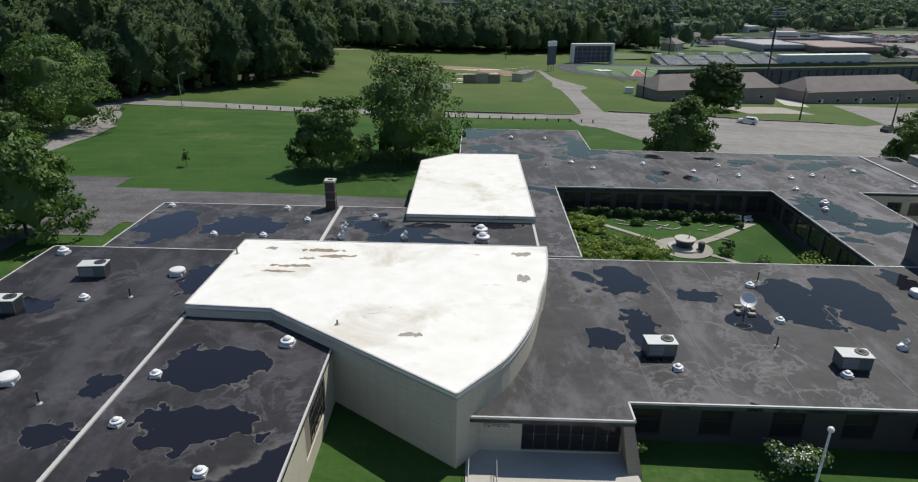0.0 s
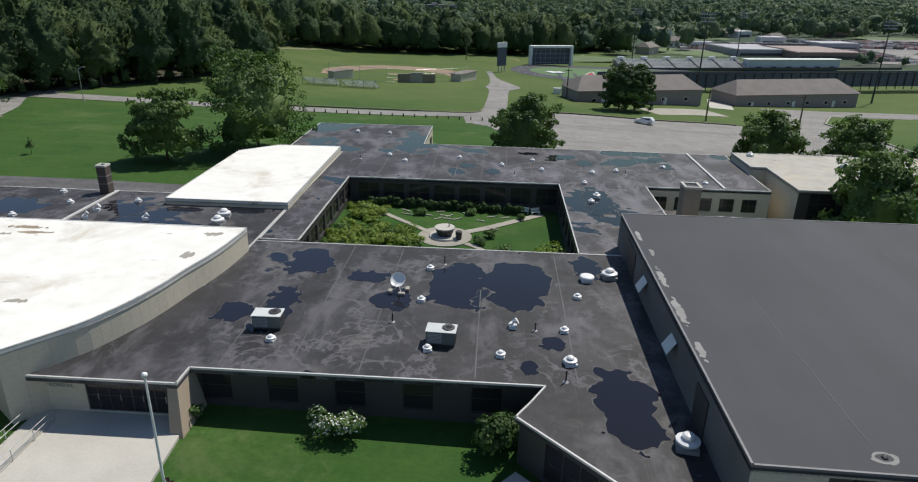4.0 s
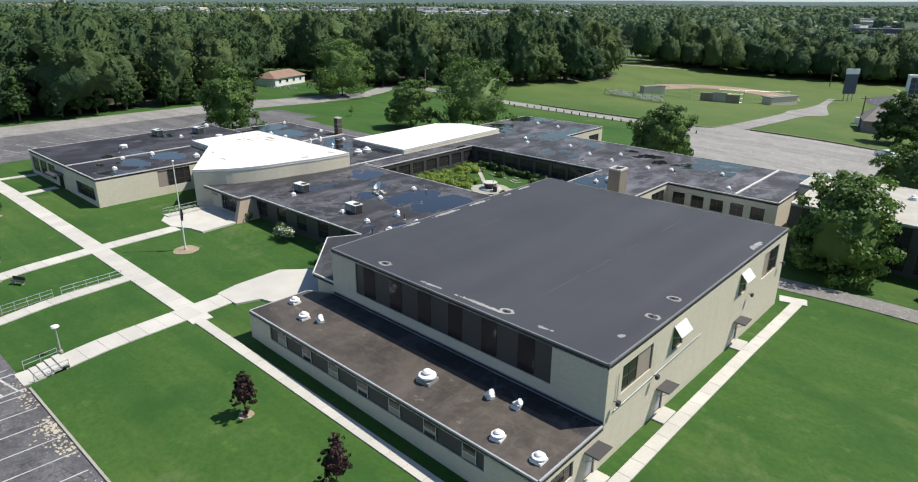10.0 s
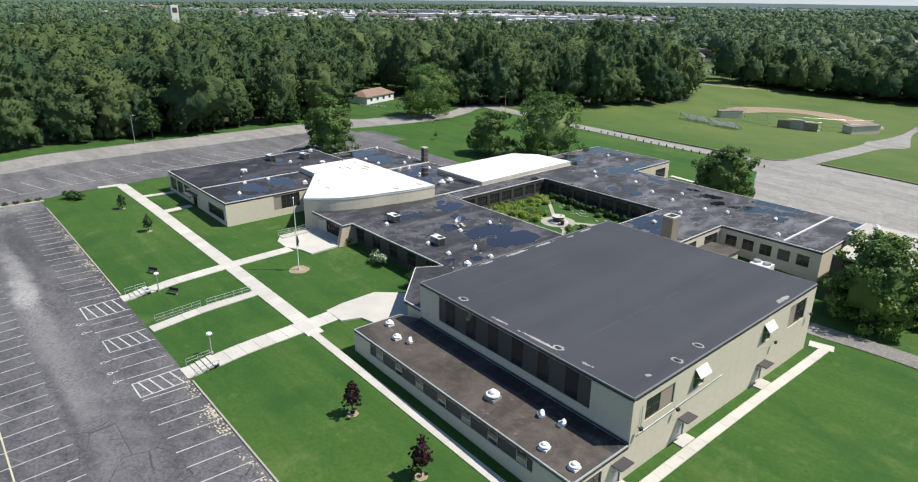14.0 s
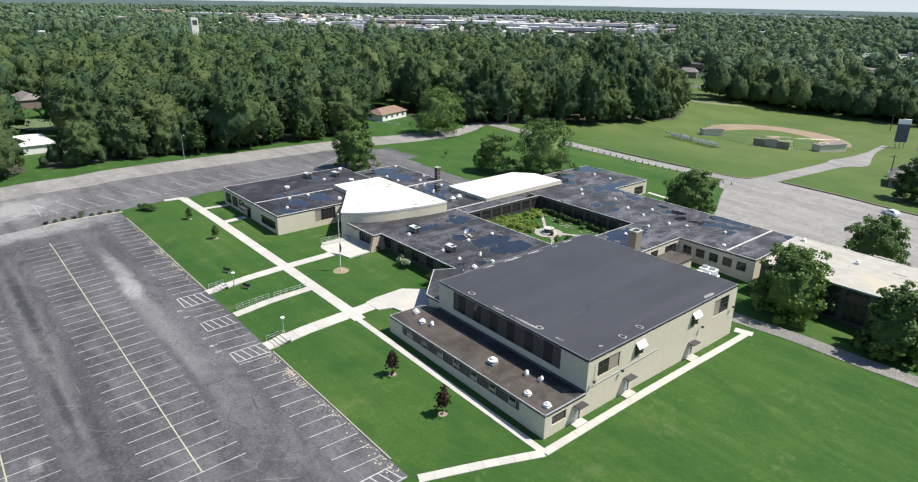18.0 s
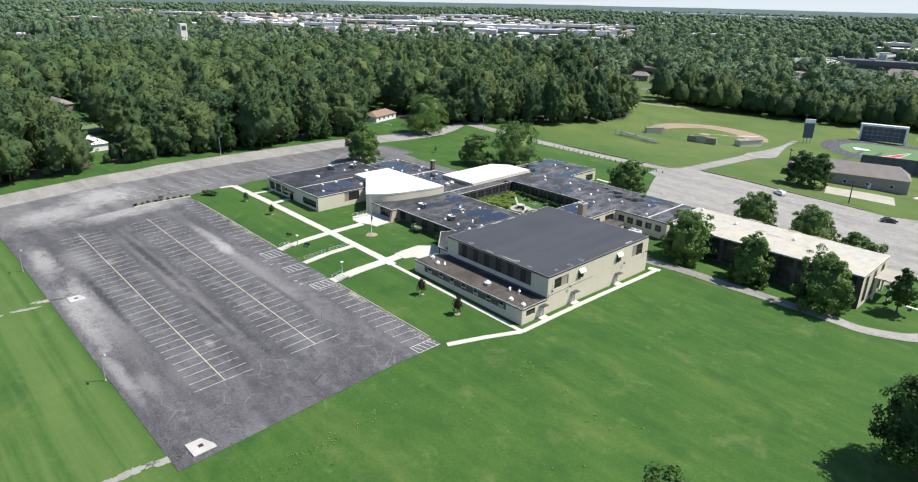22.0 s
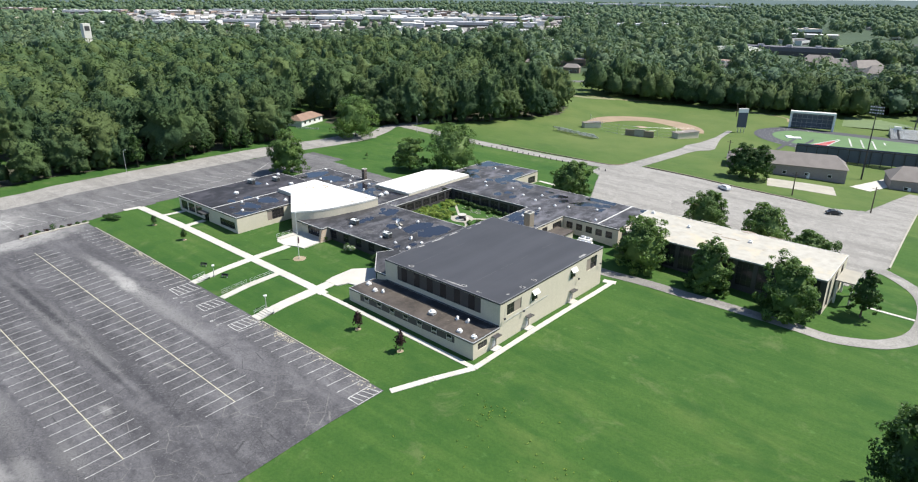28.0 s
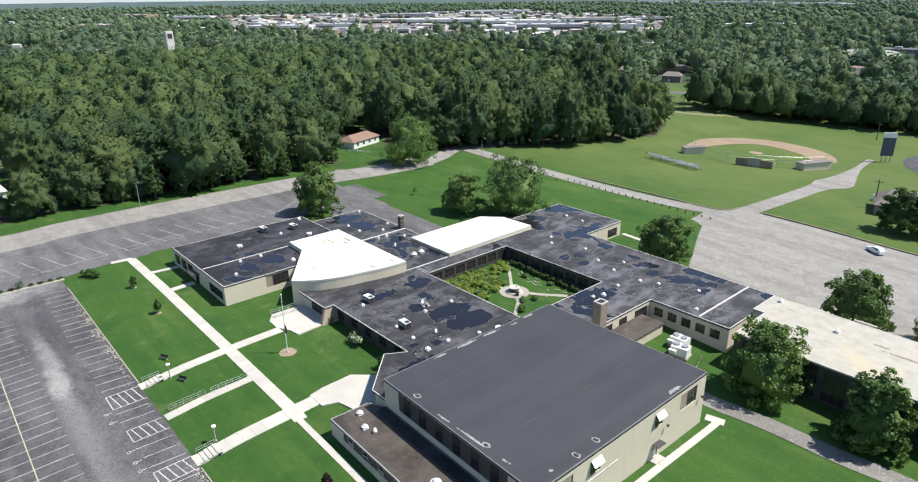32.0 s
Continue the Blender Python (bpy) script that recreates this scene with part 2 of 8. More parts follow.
def asphalt_mat(name, base, light, cracks=0.6, streak=0.5, scuffs=()):
    n = N(name)
    v = n.coord()
    fine = n.noise(v, 9, 5, 0.7)
    mid = n.noise(v, 0.35, 6, 0.65, 0.5)
    big = n.noise(n.coord(scale=(0.25, 1.0, 1)), 0.06, 5, 0.6, 0.8)
    c = n.mix(n.ramp(mid, (0.35, 0.0), (0.7, 1.0)), base, light)
    worn = n.ramp(n.noise(n.coord(scale=(0.5, 1.0, 1)), 0.11, 8, 0.72, 0.9), (0.48, 0.0), (0.64, 1.0))
    c = n.mix(n.math("MULTIPLY", worn, streak * 1.1), c, tuple(x * 1.8 for x in light))
    c = n.mix(n.math("MULTIPLY", n.ramp(big, (0.46, 0.0), (0.68, 1.0)), streak), c, tuple(x * 1.75 for x in light))
    lane = n.noise(n.coord(scale=(0.03, 0.35, 1)), 0.6, 4, 0.55)
    c = n.mix(n.math("MULTIPLY", n.ramp(lane, (0.36, 1.0), (0.52, 0.0)), 0.5), c, tuple(x * 0.72 for x in base))
    oil = n.ramp(n.noise(v, 0.7, 5, 0.7), (0.62, 0.0), (0.72, 1.0))
    c = n.mix(n.math("MULTIPLY", oil, 0.45), c, tuple(x * 0.6 for x in base))
    for cx, cy, rx, ry, amt in scuffs:      # pale scuffed spots with soft ragged edges
        mp = n.node("ShaderNodeMapping")
        n.set(mp.inputs["Vector"], v)
        mp.inputs["Location"].default_value = (-cx / rx, -cy / ry, 0)
        mp.inputs["Scale"].default_value = (1 / rx, 1 / ry, 0)
        ln = n.node("ShaderNodeVectorMath")
        ln.operation = "LENGTH"
        n.set(ln.inputs[0], mp.outputs[0])
        spot = n.ramp(n.math("ADD", ln.outputs["Value"], n.math("MULTIPLY", mid, 0.9)), (0.62, 1.0), (1.4, 0.0))
        c = n.mix(n.math("MULTIPLY", spot, abs(amt)), c, (0.30, 0.295, 0.285) if amt > 0 else (0.026, 0.026, 0.031))
    vor = n.t.nodes.new("ShaderNodeTexVoronoi")
    vor.feature = "DISTANCE_TO_EDGE"
    warp = n.mix(0.12, v, n.node("ShaderNodeTexNoise", Vector=v, Scale=0.5, Detail=4.0).outputs["Color"], "ADD")
    n.set(vor.inputs["Vector"], warp)
    vor.inputs["Scale"].default_value = 0.22
    crack = n.math("MULTIPLY", n.ramp(vor.outputs["Distance"], (0.0, 1.0), (0.018, 0.0)), n.ramp(mid, (0.42, 0.0), (0.55, 1.0)))
    c = n.mix(n.math("MULTIPLY", crack, cracks), c, n.mix(n.ramp(n.noise(v, 0.05, 2), (0.45, 0.0), (0.55, 1.0)), (0.018, 0.018, 0.02), (0.19, 0.185, 0.175)))
    vor2 = n.t.nodes.new("ShaderNodeTexVoronoi")
    vor2.feature = "DISTANCE_TO_EDGE"
    n.set(vor2.inputs["Vector"], warp)
    vor2.inputs["Scale"].default_value = 0.75
    web = n.math("MULTIPLY", n.ramp(vor2.outputs["Distance"], (0.0, 1.0), (0.03, 0.0)), n.ramp(n.noise(v, 0.12, 3), (0.48, 0.0), (0.58, 1.0)))
    c = n.mix(n.math("MULTIPLY", web, cracks * 0.6), c, (0.02, 0.02, 0.022))
    vor3 = n.t.nodes.new("ShaderNodeTexVoronoi")
    vor3.feature = "DISTANCE_TO_EDGE"
    n.set(vor3.inputs["Vector"], warp)
    vor3.inputs["Scale"].default_value = 1.7
    craze = n.math("MULTIPLY", n.ramp(vor3.outputs["Distance"], (0.0, 1.0), (0.07, 0.0)), n.ramp(n.noise(n.coord(scale=(0.35, 1, 1)), 0.16, 4, 0.6), (0.40, 0.0), (0.56, 1.0)))
    c = n.mix(n.math("MULTIPLY", craze, cracks * 0.75), c, (0.02, 0.02, 0.024))
    grit = n.noise(v, 2.6, 4, 0.75)
    c = n.mix(n.math("MULTIPLY", n.ramp(grit, (0.30, 1.0), (0.46, 0.0)), 0.5), c, tuple(x * 0.45 for x in base))
    c = n.mix(n.math("MULTIPLY", n.ramp(grit, (0.56, 0.0), (0.70, 1.0)), 0.45), c, tuple(x * 2.0 for x in light))
    speck = n.ramp(n.noise(v, 1.7, 3, 0.8), (0.66, 0.0), (0.72, 1.0))
    c = n.mix(n.math("MULTIPLY", speck, 0.5), c, tuple(x * 2.6 for x in light))
    n.bump(fine, 0.35, 0.02)
    return n.done(c, 0.88, 0, 0.25)


def leaf_mat(name, dark, bright, cell=0.0):
    n = N(name)
    isl = n.node("ShaderNodeNewGeometry").outputs["Random Per Island"]
    ob = n.node("ShaderNodeObjectInfo").outputs["Random"]
    big = n.noise(n.coord(), 0.075, 2)
    spec = 0.25
    if cell:      # clusters of leaves on crowns far away
        tuft = n.noise(n.coord(), 0.75, 5, 0.7)
        f = n.math("ADD", n.math("MULTIPLY", isl, 0.25), n.math("MULTIPLY", n.ramp(tuft, (0.36, 0.0), (0.66, 1.0)), 0.65))
        c = n.mix(f, dark, bright)
        n.bump(tuft, 0.9, 0.9)
        spec = 0.06
    else:
        c = n.mix(n.math("MULTIPLY", isl, 0.9), dark, bright)
    c = n.mix(n.math("MULTIPLY", n.ramp(big, (0.42, 0.0), (0.66, 1.0)), 0.6), c, (bright[0] * 1.35, bright[1] * 1.25, bright[2] * 0.95))
    c = n.mix(n.math("MULTIPLY", ob, 0.3), c, dark)
    if cell:
        vo = n.t.nodes.new("ShaderNodeTexVoronoi")
        n.set(vo.inputs["Vector"], n.coord(scale=(1, 1, 0.0)))
        vo.inputs["Scale"].default_value = cell
        rgb = n.node("ShaderNodeSeparateColor", Color=vo.outputs["Color"])
        c = n.mix(n.ramp(rgb.outputs[0], (0.35, 0.0), (0.9, 0.65)), c, (bright[0] * 1.35, bright[1] * 1.12, bright[2] * 0.9))
        c = n.mix(n.ramp(rgb.outputs[1], (0.5, 0.0), (0.95, 0.6)), c, (dark[0] * 0.9, dark[1] * 1.0, dark[2] * 1.1))
    n.b.inputs["Subsurface Weight"].default_value = 0.0
    m = n.done(c, 0.6, 0, spec)
    tr = n.node("ShaderNodeBsdfTranslucent")
    n.set(tr.inputs["Color"], n.mix(1.0, c, (1.3, 1.5, 0.7), "MULTIPLY"))
    mx = n.t.nodes.new("ShaderNodeMixShader")
    mx.inputs[0].default_value = 0.12 if cell else 0.25
    n.t.links.new(n.b.outputs[0], mx.inputs[1])
    n.t.links.new(tr.outputs[0], mx.inputs[2])
    n.t.links.new(mx.outputs[0], n.t.nodes["Material Output"].inputs["Surface"])
    return m


def brick_mat(name, color, mortar, w=0.4, h=0.2):
    """Painted masonry: faint joints, rain streaks and chalky wear."""
    n = N(name)
    geo = n.coord()
    sep = n.node("ShaderNodeSeparateXYZ", Vector=geo)
    com = n.node("ShaderNodeCombineXYZ")
    n.set(com.inputs[0], n.math("ADD", sep.outputs[0], sep.outputs[1]))
    n.set(com.inputs[1], sep.outputs[2])
    br = n.node("ShaderNodeTexBrick", Vector=com.outputs[0], Scale=1.0)
    for k, val in (("Mortar Size", 0.012), ("Brick Width", w), ("Row Height", h), ("Bias", 0.0)):
        br.inputs[k].default_value = val
    br.inputs["Color1"].default_value = (*color, 1)
    br.inputs["Color2"].default_value = (*[c * 0.93 for c in color], 1)
    br.inputs["Mortar"].default_value = (*mortar, 1)
    mp = n.coord(scale=(1.2, 1.2, 0.12))
    st = n.noise(mp, 0.9, 5, 0.65)
    c = n.mix(n.math("MULTIPLY", n.ramp(st, (0.50, 0.0), (0.8, 1.0)), 0.22), br.outputs["Color"], tuple(x * 0.6 for x in color))
    n.bump(n.noise(geo, 12, 4), 0.15, 0.01)
    return n.done(c, 0.8, 0, 0.25)


def glass_mat(name, tint):
    n = N(name)
    v = n.coord()
    c = n.mix(n.noise(v, 0.6, 3), tuple(x * 0.6 for x in tint), tint)
    return n.done(c, 0.08, 0, 0.35)


M_grass = grass_mat()
M_meadow = plain("infield_dirt", (0.26, 0.195, 0.13), 0.95, 0.18, 0.6)
M_roof = roof_mat("black_roof", (0.018, 0.0175, 0.019), 0.64)
M_roof_north = roof_mat("damp_black_roof", (0.020, 0.0195, 0.022), 0.565, 0.9)
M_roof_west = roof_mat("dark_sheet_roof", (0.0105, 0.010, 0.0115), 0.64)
M_roof_dry = gym_roof_mat()
M_roof_brown = roof_mat("brown_gravel_roof", (0.036, 0.030, 0.025), 0.80, 0.1)
M_white_roof = white_roof_mat()
M_tan_roof = white_roof_mat("stained_tan_roof", (0.33, 0.31, 0.265), (0.43, 0.41, 0.36), 0.8)
M_lot = asphalt_mat("lot_asphalt", (0.056, 0.055, 0.060), (0.102, 0.100, 0.104), 0.75, 0.4, [
    (4, -11.8, 62, 4.2, 0.34), (2, -27.6, 62, 4.6, 0.30), (-8, -27.4, 46, 2.3, -0.85), (26, -28.5, 24, 1.4, -0.7), (14, -44.5, 46, 5.0, 0.32), (4, -41.6, 44, 1.8, -0.7), (30, -13.5, 26, 1.5, -0.45),
    (-5, -11.5, 17, 3.2, 0.75), (-2, -12, 7, 3.4, 0.95), (-18, -11.2, 14, 2.6, 0.4), (-14, -35, 5, 2.6, 0.5), (8, -36.5, 4, 2, 0.35), (10, -47.5, 34, 3.4, 0.4), (-28, -46, 18, 5, 0.6), (-48, -20, 13, 34, 0.85), (0, -45, 24, 4.5, 0.6), (-20, -40, 20, 8, 0.35), (36, -26.5, 30, 2.2, -0.55), (42, -46, 12, 3, 0.35), (-2, -20, 4, 3, 0.25), (10, -47.5, 36, 4.6, 0.6), (36, -48.6, 24, 2.6, 0.55), (36.6, -33.2, 4.5, 2.0, 0.55), (-22, -46.5, 22, 6, 0.5), (44, -41, 14, 4, 0.22)])
M_lot_dark = asphalt_mat("back_lot_asphalt", (0.080, 0.079, 0.083), (0.138, 0.135, 0.134), 0.5, 0.3, [(-68, -20, 22, 22, 0.9), (-60, -36, 18, 22, 0.85), (-82, 10, 6, 40, 0.5), (-60, 20, 2, 40, 0.2)])
M_drive = asphalt_mat("service_drive", (0.185, 0.178, 0.165), (0.26, 0.25, 0.23), 0.4, 0.2)
M_road = asphalt_mat("pale_road", (0.20, 0.192, 0.178), (0.285, 0.274, 0.254), 0.25, 0.06)
M_concrete = plain("concrete", (0.47, 0.45, 0.40), 0.85, 0.14, 1.2)
M_concrete_old = plain("old_concrete", (0.33, 0.31, 0.26), 0.9, 0.2, 1.0)
M_cream = brick_mat("cream_masonry", (0.57, 0.52, 0.415), (0.47, 0.43, 0.34))
M_tan = brick_mat("tan_brick", (0.36, 0.27, 0.19), (0.40, 0.36, 0.30), 0.21, 0.075)
M_pale = brick_mat("pale_panel", (0.66, 0.64, 0.58), (0.6, 0.57, 0.5), 1.2, 0.6)
M_trim = plain("white_metal_trim", (0.56, 0.55, 0.52), 0.45, 0.06, 2.0, 0.0)
M_grey_trim = plain("grey_metal_trim", (0.33, 0.34, 0.35), 0.5, 0.1, 2.0)
M_panel = plain("charcoal_panel", (0.055, 0.052, 0.053), 0.5, 0.15, 1.0)
M_dark_trim = plain("dark_membrane_edge", (0.17, 0.17, 0.178), 0.6, 0.2, 1.0)
M_blind = plain("tan_blind", (0.34, 0.31, 0.24), 0.8, 0.1, 3.0)
# dark grey for the gymnasium's west wall; its other sides are cream
M_grey_wall = plain("dark_grey_wall", (0.15, 0.148, 0.145), 0.8, 0.2, 1.0)
M_panel_tan = plain("taupe_panel", (0.30, 0.25, 0.21), 0.6, 0.1, 1.0)
M_glass = glass_mat("window_glass", (0.035, 0.034, 0.036))
M_frame = plain("bronze_frame", (0.06, 0.05, 0.045), 0.4, 0.1, 3.0)
M_vent = plain("white_vent_metal", (0.78, 0.78, 0.77), 0.35, 0.06, 4.0)
M_galv = plain("galvanised_metal", (0.50, 0.51, 0.52), 0.4, 0.15, 4.0, 0.6)
M_black = plain("black_metal", (0.03, 0.03, 0.032), 0.5, 0.2, 4.0)
M_line_w = plain("white_line_paint", (0.42, 0.42, 0.40), 0.8, 0.4, 1.5)
M_line_y = plain("yellow_line_paint", (0.42, 0.40, 0.29), 0.8, 0.3, 1.5)
M_dry_grass = plain("dry_grass", (0.17, 0.175, 0.085), 0.95, 0.3, 1.0)
M_silt = plain("dried_silt", (0.27, 0.265, 0.255), 0.9, 0.35, 2.0)
M_soot = brick_mat("sooty_brown_brick", (0.085, 0.066, 0.055), (0.11, 0.095, 0.08), 0.21, 0.075)
M_chimney = brick_mat("sooty_tan_brick", (0.225, 0.18, 0.14), (0.26, 0.235, 0.20), 0.21, 0.075)
M_bark = plain("bark", (0.10, 0.078, 0.055), 0.95, 0.3, 3.0, 0, 0.6)
M_leaf = leaf_mat("leaves_mid_green", (0.042, 0.088, 0.026), (0.124, 0.200, 0.058))
M_leaf_d = leaf_mat("leaves_dark_green", (0.022, 0.054, 0.016), (0.066, 0.122, 0.034))
M_canopy = leaf_mat("canopy_leaves", (0.030, 0.058, 0.029), (0.078, 0.124, 0.055), 0.085)
M_canopy_edge = leaf_mat("canopy_edge_leaves", (0.026, 0.052, 0.025), (0.074, 0.118, 0.054), 0.085)
# paler and greyer than the near canopy: distance haze put into the leaf colour
M_canopy_far = leaf_mat("hazed_far_canopy_leaves", (0.054, 0.092, 0.058), (0.118, 0.176, 0.108), 0.085)
M_leaf_y = leaf_mat("leaves_bright_green", (0.11, 0.175, 0.030), (0.27, 0.34, 0.075))
M_leaf_red = leaf_mat("leaves_dark_red", (0.020, 0.014, 0.012), (0.06, 0.03, 0.03))
M_flower = plain("white_blossom", (0.75, 0.75, 0.68), 0.8, 0.1, 5.0)
M_mulch = plain("mulch", (0.30, 0.24, 0.16), 0.95, 0.25, 4.0)
M_red = plain("red_roof", (0.24, 0.155, 0.11), 0.8, 0.2, 1.0)
M_white = plain("white_paint", (0.78, 0.78, 0.75), 0.5, 0.06, 1.5)
M_navy = plain("navy_steel", (0.07, 0.085, 0.12), 0.5, 0.2, 1.0)
M_wood = plain("weathered_wood", (0.22, 0.18, 0.13), 0.9, 0.25, 2.0)
M_soil = plain("gravel_debris", (0.40, 0.36, 0.27), 0.95, 0.25, 3.0)
M_turf = plain("sports_turf", (0.085, 0.155, 0.06), 0.9, 0.15, 0.5)
M_track = plain("running_track", (0.045, 0.047, 0.055), 0.85, 0.15, 0.6)
M_shingle = plain("grey_shingles", (0.19, 0.17, 0.155), 0.9, 0.2, 1.2)
M_brickred = plain("red_brick_wall", (0.20, 0.155, 0.13), 0.9, 0.15, 1.5)


# ---- building helpers ----
def smooth(a, b, x):
    u = min(1.0, max(0.0, (x - a) / (b - a)))
    return u * u * (3 - 2 * u)


def g(x, y):
    """Height of the ground."""
    z = 1.2 - 0.02 * min(max(x, -30), 130)
    z -= 0.05 * min(max(-y - 14, 0), 50)
    z -= 0.008 * min(max(y - 80, 0), 300)
    z -= (0.025 * min(max(y - 120, 0), 40) + 0.037 * min(max(y - 160, 0), 95)) * smooth(-75, -25, x)
    z += 0.5 * smooth(-3, 6, y) * (1 - smooth(80, 100, x))
    z -= 0.6 * smooth(25, 60, y) * smooth(45, 72, x)
    return z


def mesh_of(name, verts, faces, mat=None, smooth_shade=False):
    me = bpy.data.meshes.new(name)
    me.from_pydata([tuple(v) for v in verts], [], faces)
    if mat:
        me.materials.append(mat)
    if smooth_shade:
        me.shade_smooth()
    me.update()
    return me


def child(name, me, parent, label=""):
    ob = new(name, me)
    if parent:
        ob.parent = parent
        ob.matrix_parent_inverse = parent.matrix_basis.inverted()
    return tagged(ob, label)


def part(name, bm, mat, parent=None, label=""):
    """Links a bmesh as one mesh object under its thing."""
    me = bpy.data.meshes.new(name)
    bmesh.ops.recalc_face_normals(bm, faces=bm.faces)
    bm.to_mesh(me)
    bm.free()
    me.materials.append(mat)
    return child(name, me, parent, label)


def thing(name, label, category, group="", at=(0, 0, 0), kind=""):
    e = new(name)
    e.empty_display_size = 0.5
    e.matrix_basis = Matrix.Translation(at)
    return tagged(e, label, category, group, kind)


def box(bm, x0, y0, z0, x1, y1, z1, m=None, bevel=0.0):
    r = bmesh.ops.create_cube(bm, size=1.0)
    bmesh.ops.scale(bm, vec=(x1 - x0, y1 - y0, z1 - z0), verts=r["verts"])
    bmesh.ops.translate(bm, vec=((x0 + x1) / 2, (y0 + y1) / 2, (z0 + z1) / 2), verts=r["verts"])
    if bevel:
        es = list({e for v in r["verts"] for e in v.link_edges})
        out = bmesh.ops.bevel(bm, geom=es, offset=bevel, segments=1, affect="EDGES")
        r["verts"] = list({v for f in out["faces"] for v in f.verts} | {v for v in r["verts"] if v.is_valid})
    if m is not None:
        bmesh.ops.transform(bm, matrix=m, verts=r["verts"])
    return bm


def cyl(bm, x, y, z0, z1, r0, r1=None, n=16, m=None):
    r1 = r0 if r1 is None else r1
    r = bmesh.ops.create_cone(bm, cap_ends=True, segments=n, radius1=r0, radius2=r1, depth=z1 - z0)
    bmesh.ops.translate(bm, vec=(x, y, (z0 + z1) / 2), verts=r["verts"])
    if m is not None:
        bmesh.ops.transform(bm, matrix=m, verts=r["verts"])
    return bm


def bar(bm, a, b, r, n=8):
    """A round bar from a to b."""
    a, b = Vector(a), Vector(b)
    m = Matrix.Translation((a + b) / 2) @ (b - a).to_track_quat("Z", "Y").to_matrix().to_4x4()
    out = bmesh.ops.create_cone(bm, cap_ends=True, segments=n, radius1=r, radius2=r, depth=(b - a).length)
    bmesh.ops.transform(bm, matrix=m, verts=out["verts"])
    return bm


def prism(bm, poly, z0, z1):
    """A flat slab of the plan outline poly."""
    lo = [bm.verts.new((x, y, z0)) for x, y in poly]
    hi = [bm.verts.new((x, y, z1)) for x, y in poly]
    k = len(poly)
    bm.faces.new(hi)
    bm.faces.new(lo[::-1])
    for i in range(k):
        bm.faces.new((lo[i], lo[(i + 1) % k], hi[(i + 1) % k], hi[i]))
    return bm


def bmn():
    return bmesh.new()


def drape(name, rects, dz, mat, step=2.0, thick=0.0):
    """A sheet over the ground made of plan rectangles, following its slope."""
    vs, fs = [], []
    for x0, y0, x1, y1 in rects:
        nx, ny = max(1, round((x1 - x0) / step)), max(1, round((y1 - y0) / step))
        b = len(vs)
        for j in range(ny + 1):
            for i in range(nx + 1):
                x, y = x0 + (x1 - x0) * i / nx, y0 + (y1 - y0) * j / ny
                vs.append((x, y, g(x, y) + dz))
        for j in range(ny):
            for i in range(nx):
                a = b + j * (nx + 1) + i
                fs.append((a, a + 1, a + nx + 2, a + nx + 1))
    return mesh_of(name, vs, fs, mat)


def strip(name, pts, width, dz, mat, step=2.0, edge=0.0):
    """A band of the given width along a line on the ground; with edge, its sides go down by that much."""
    fine = []
    for a, b in zip(pts, pts[1:]):
        n = max(1, int(math.dist(a, b) / step))
        fine += [(a[0] + (b[0] - a[0]) * i / n, a[1] + (b[1] - a[1]) * i / n) for i in range(n)]
    fine.append(pts[-1])
    vs, fs = [], []
    cols = [-0.5, 0.5] if not callable(width) and width < 3 else [-0.5, -0.25, 0, 0.25, 0.5]
    for i, p in enumerate(fine):
        a, b = fine[max(0, i - 1)], fine[min(len(fine) - 1, i + 1)]
        d = Vector((b[0] - a[0], b[1] - a[1])).normalized()
        nrm = Vector((-d.y, d.x))
        w = width(i / (len(fine) - 1)) if callable(width) else width
        row = []
        if edge:
            q = Vector(p) - nrm * w / 2
            row.append((q.x, q.y, g(q.x, q.y) + dz - edge))
        for c in cols:
            q = Vector(p) + nrm * w * c
            row.append((q.x, q.y, g(q.x, q.y) + dz))
        if edge:
            q = Vector(p) + nrm * w / 2
            row.append((q.x, q.y, g(q.x, q.y) + dz - edge))
        if i:
            b0, k = len(vs) - len(row), len(row)
            fs += [(b0 + j, b0 + j + 1, b0 + k + j + 1, b0 + k + j) for j in range(k - 1)]
        vs += row
    return mesh_of(name, vs, fs, mat)


def curve_pts(ctrl, n=8):
    """Catmull-Rom through the points."""
    p = [ctrl[0]] + list(ctrl) + [ctrl[-1]]
    out = []
    for i in range(1, len(p) - 2):
        for k in range(n):
            t = k / n
            out.append(tuple(0.5 * (2 * p[i][c] + (p[i + 1][c] - p[i - 1][c]) * t + (2 * p[i - 1][c] - 5 * p[i][c] + 4 * p[i + 1][c] - p[i + 2][c]) * t * t
                                    + (3 * p[i][c] - p[i - 1][c] - 3 * p[i + 1][c] + p[i + 2][c]) * t ** 3) for c in (0, 1)))
    out.append(tuple(ctrl[-1]))
    return out


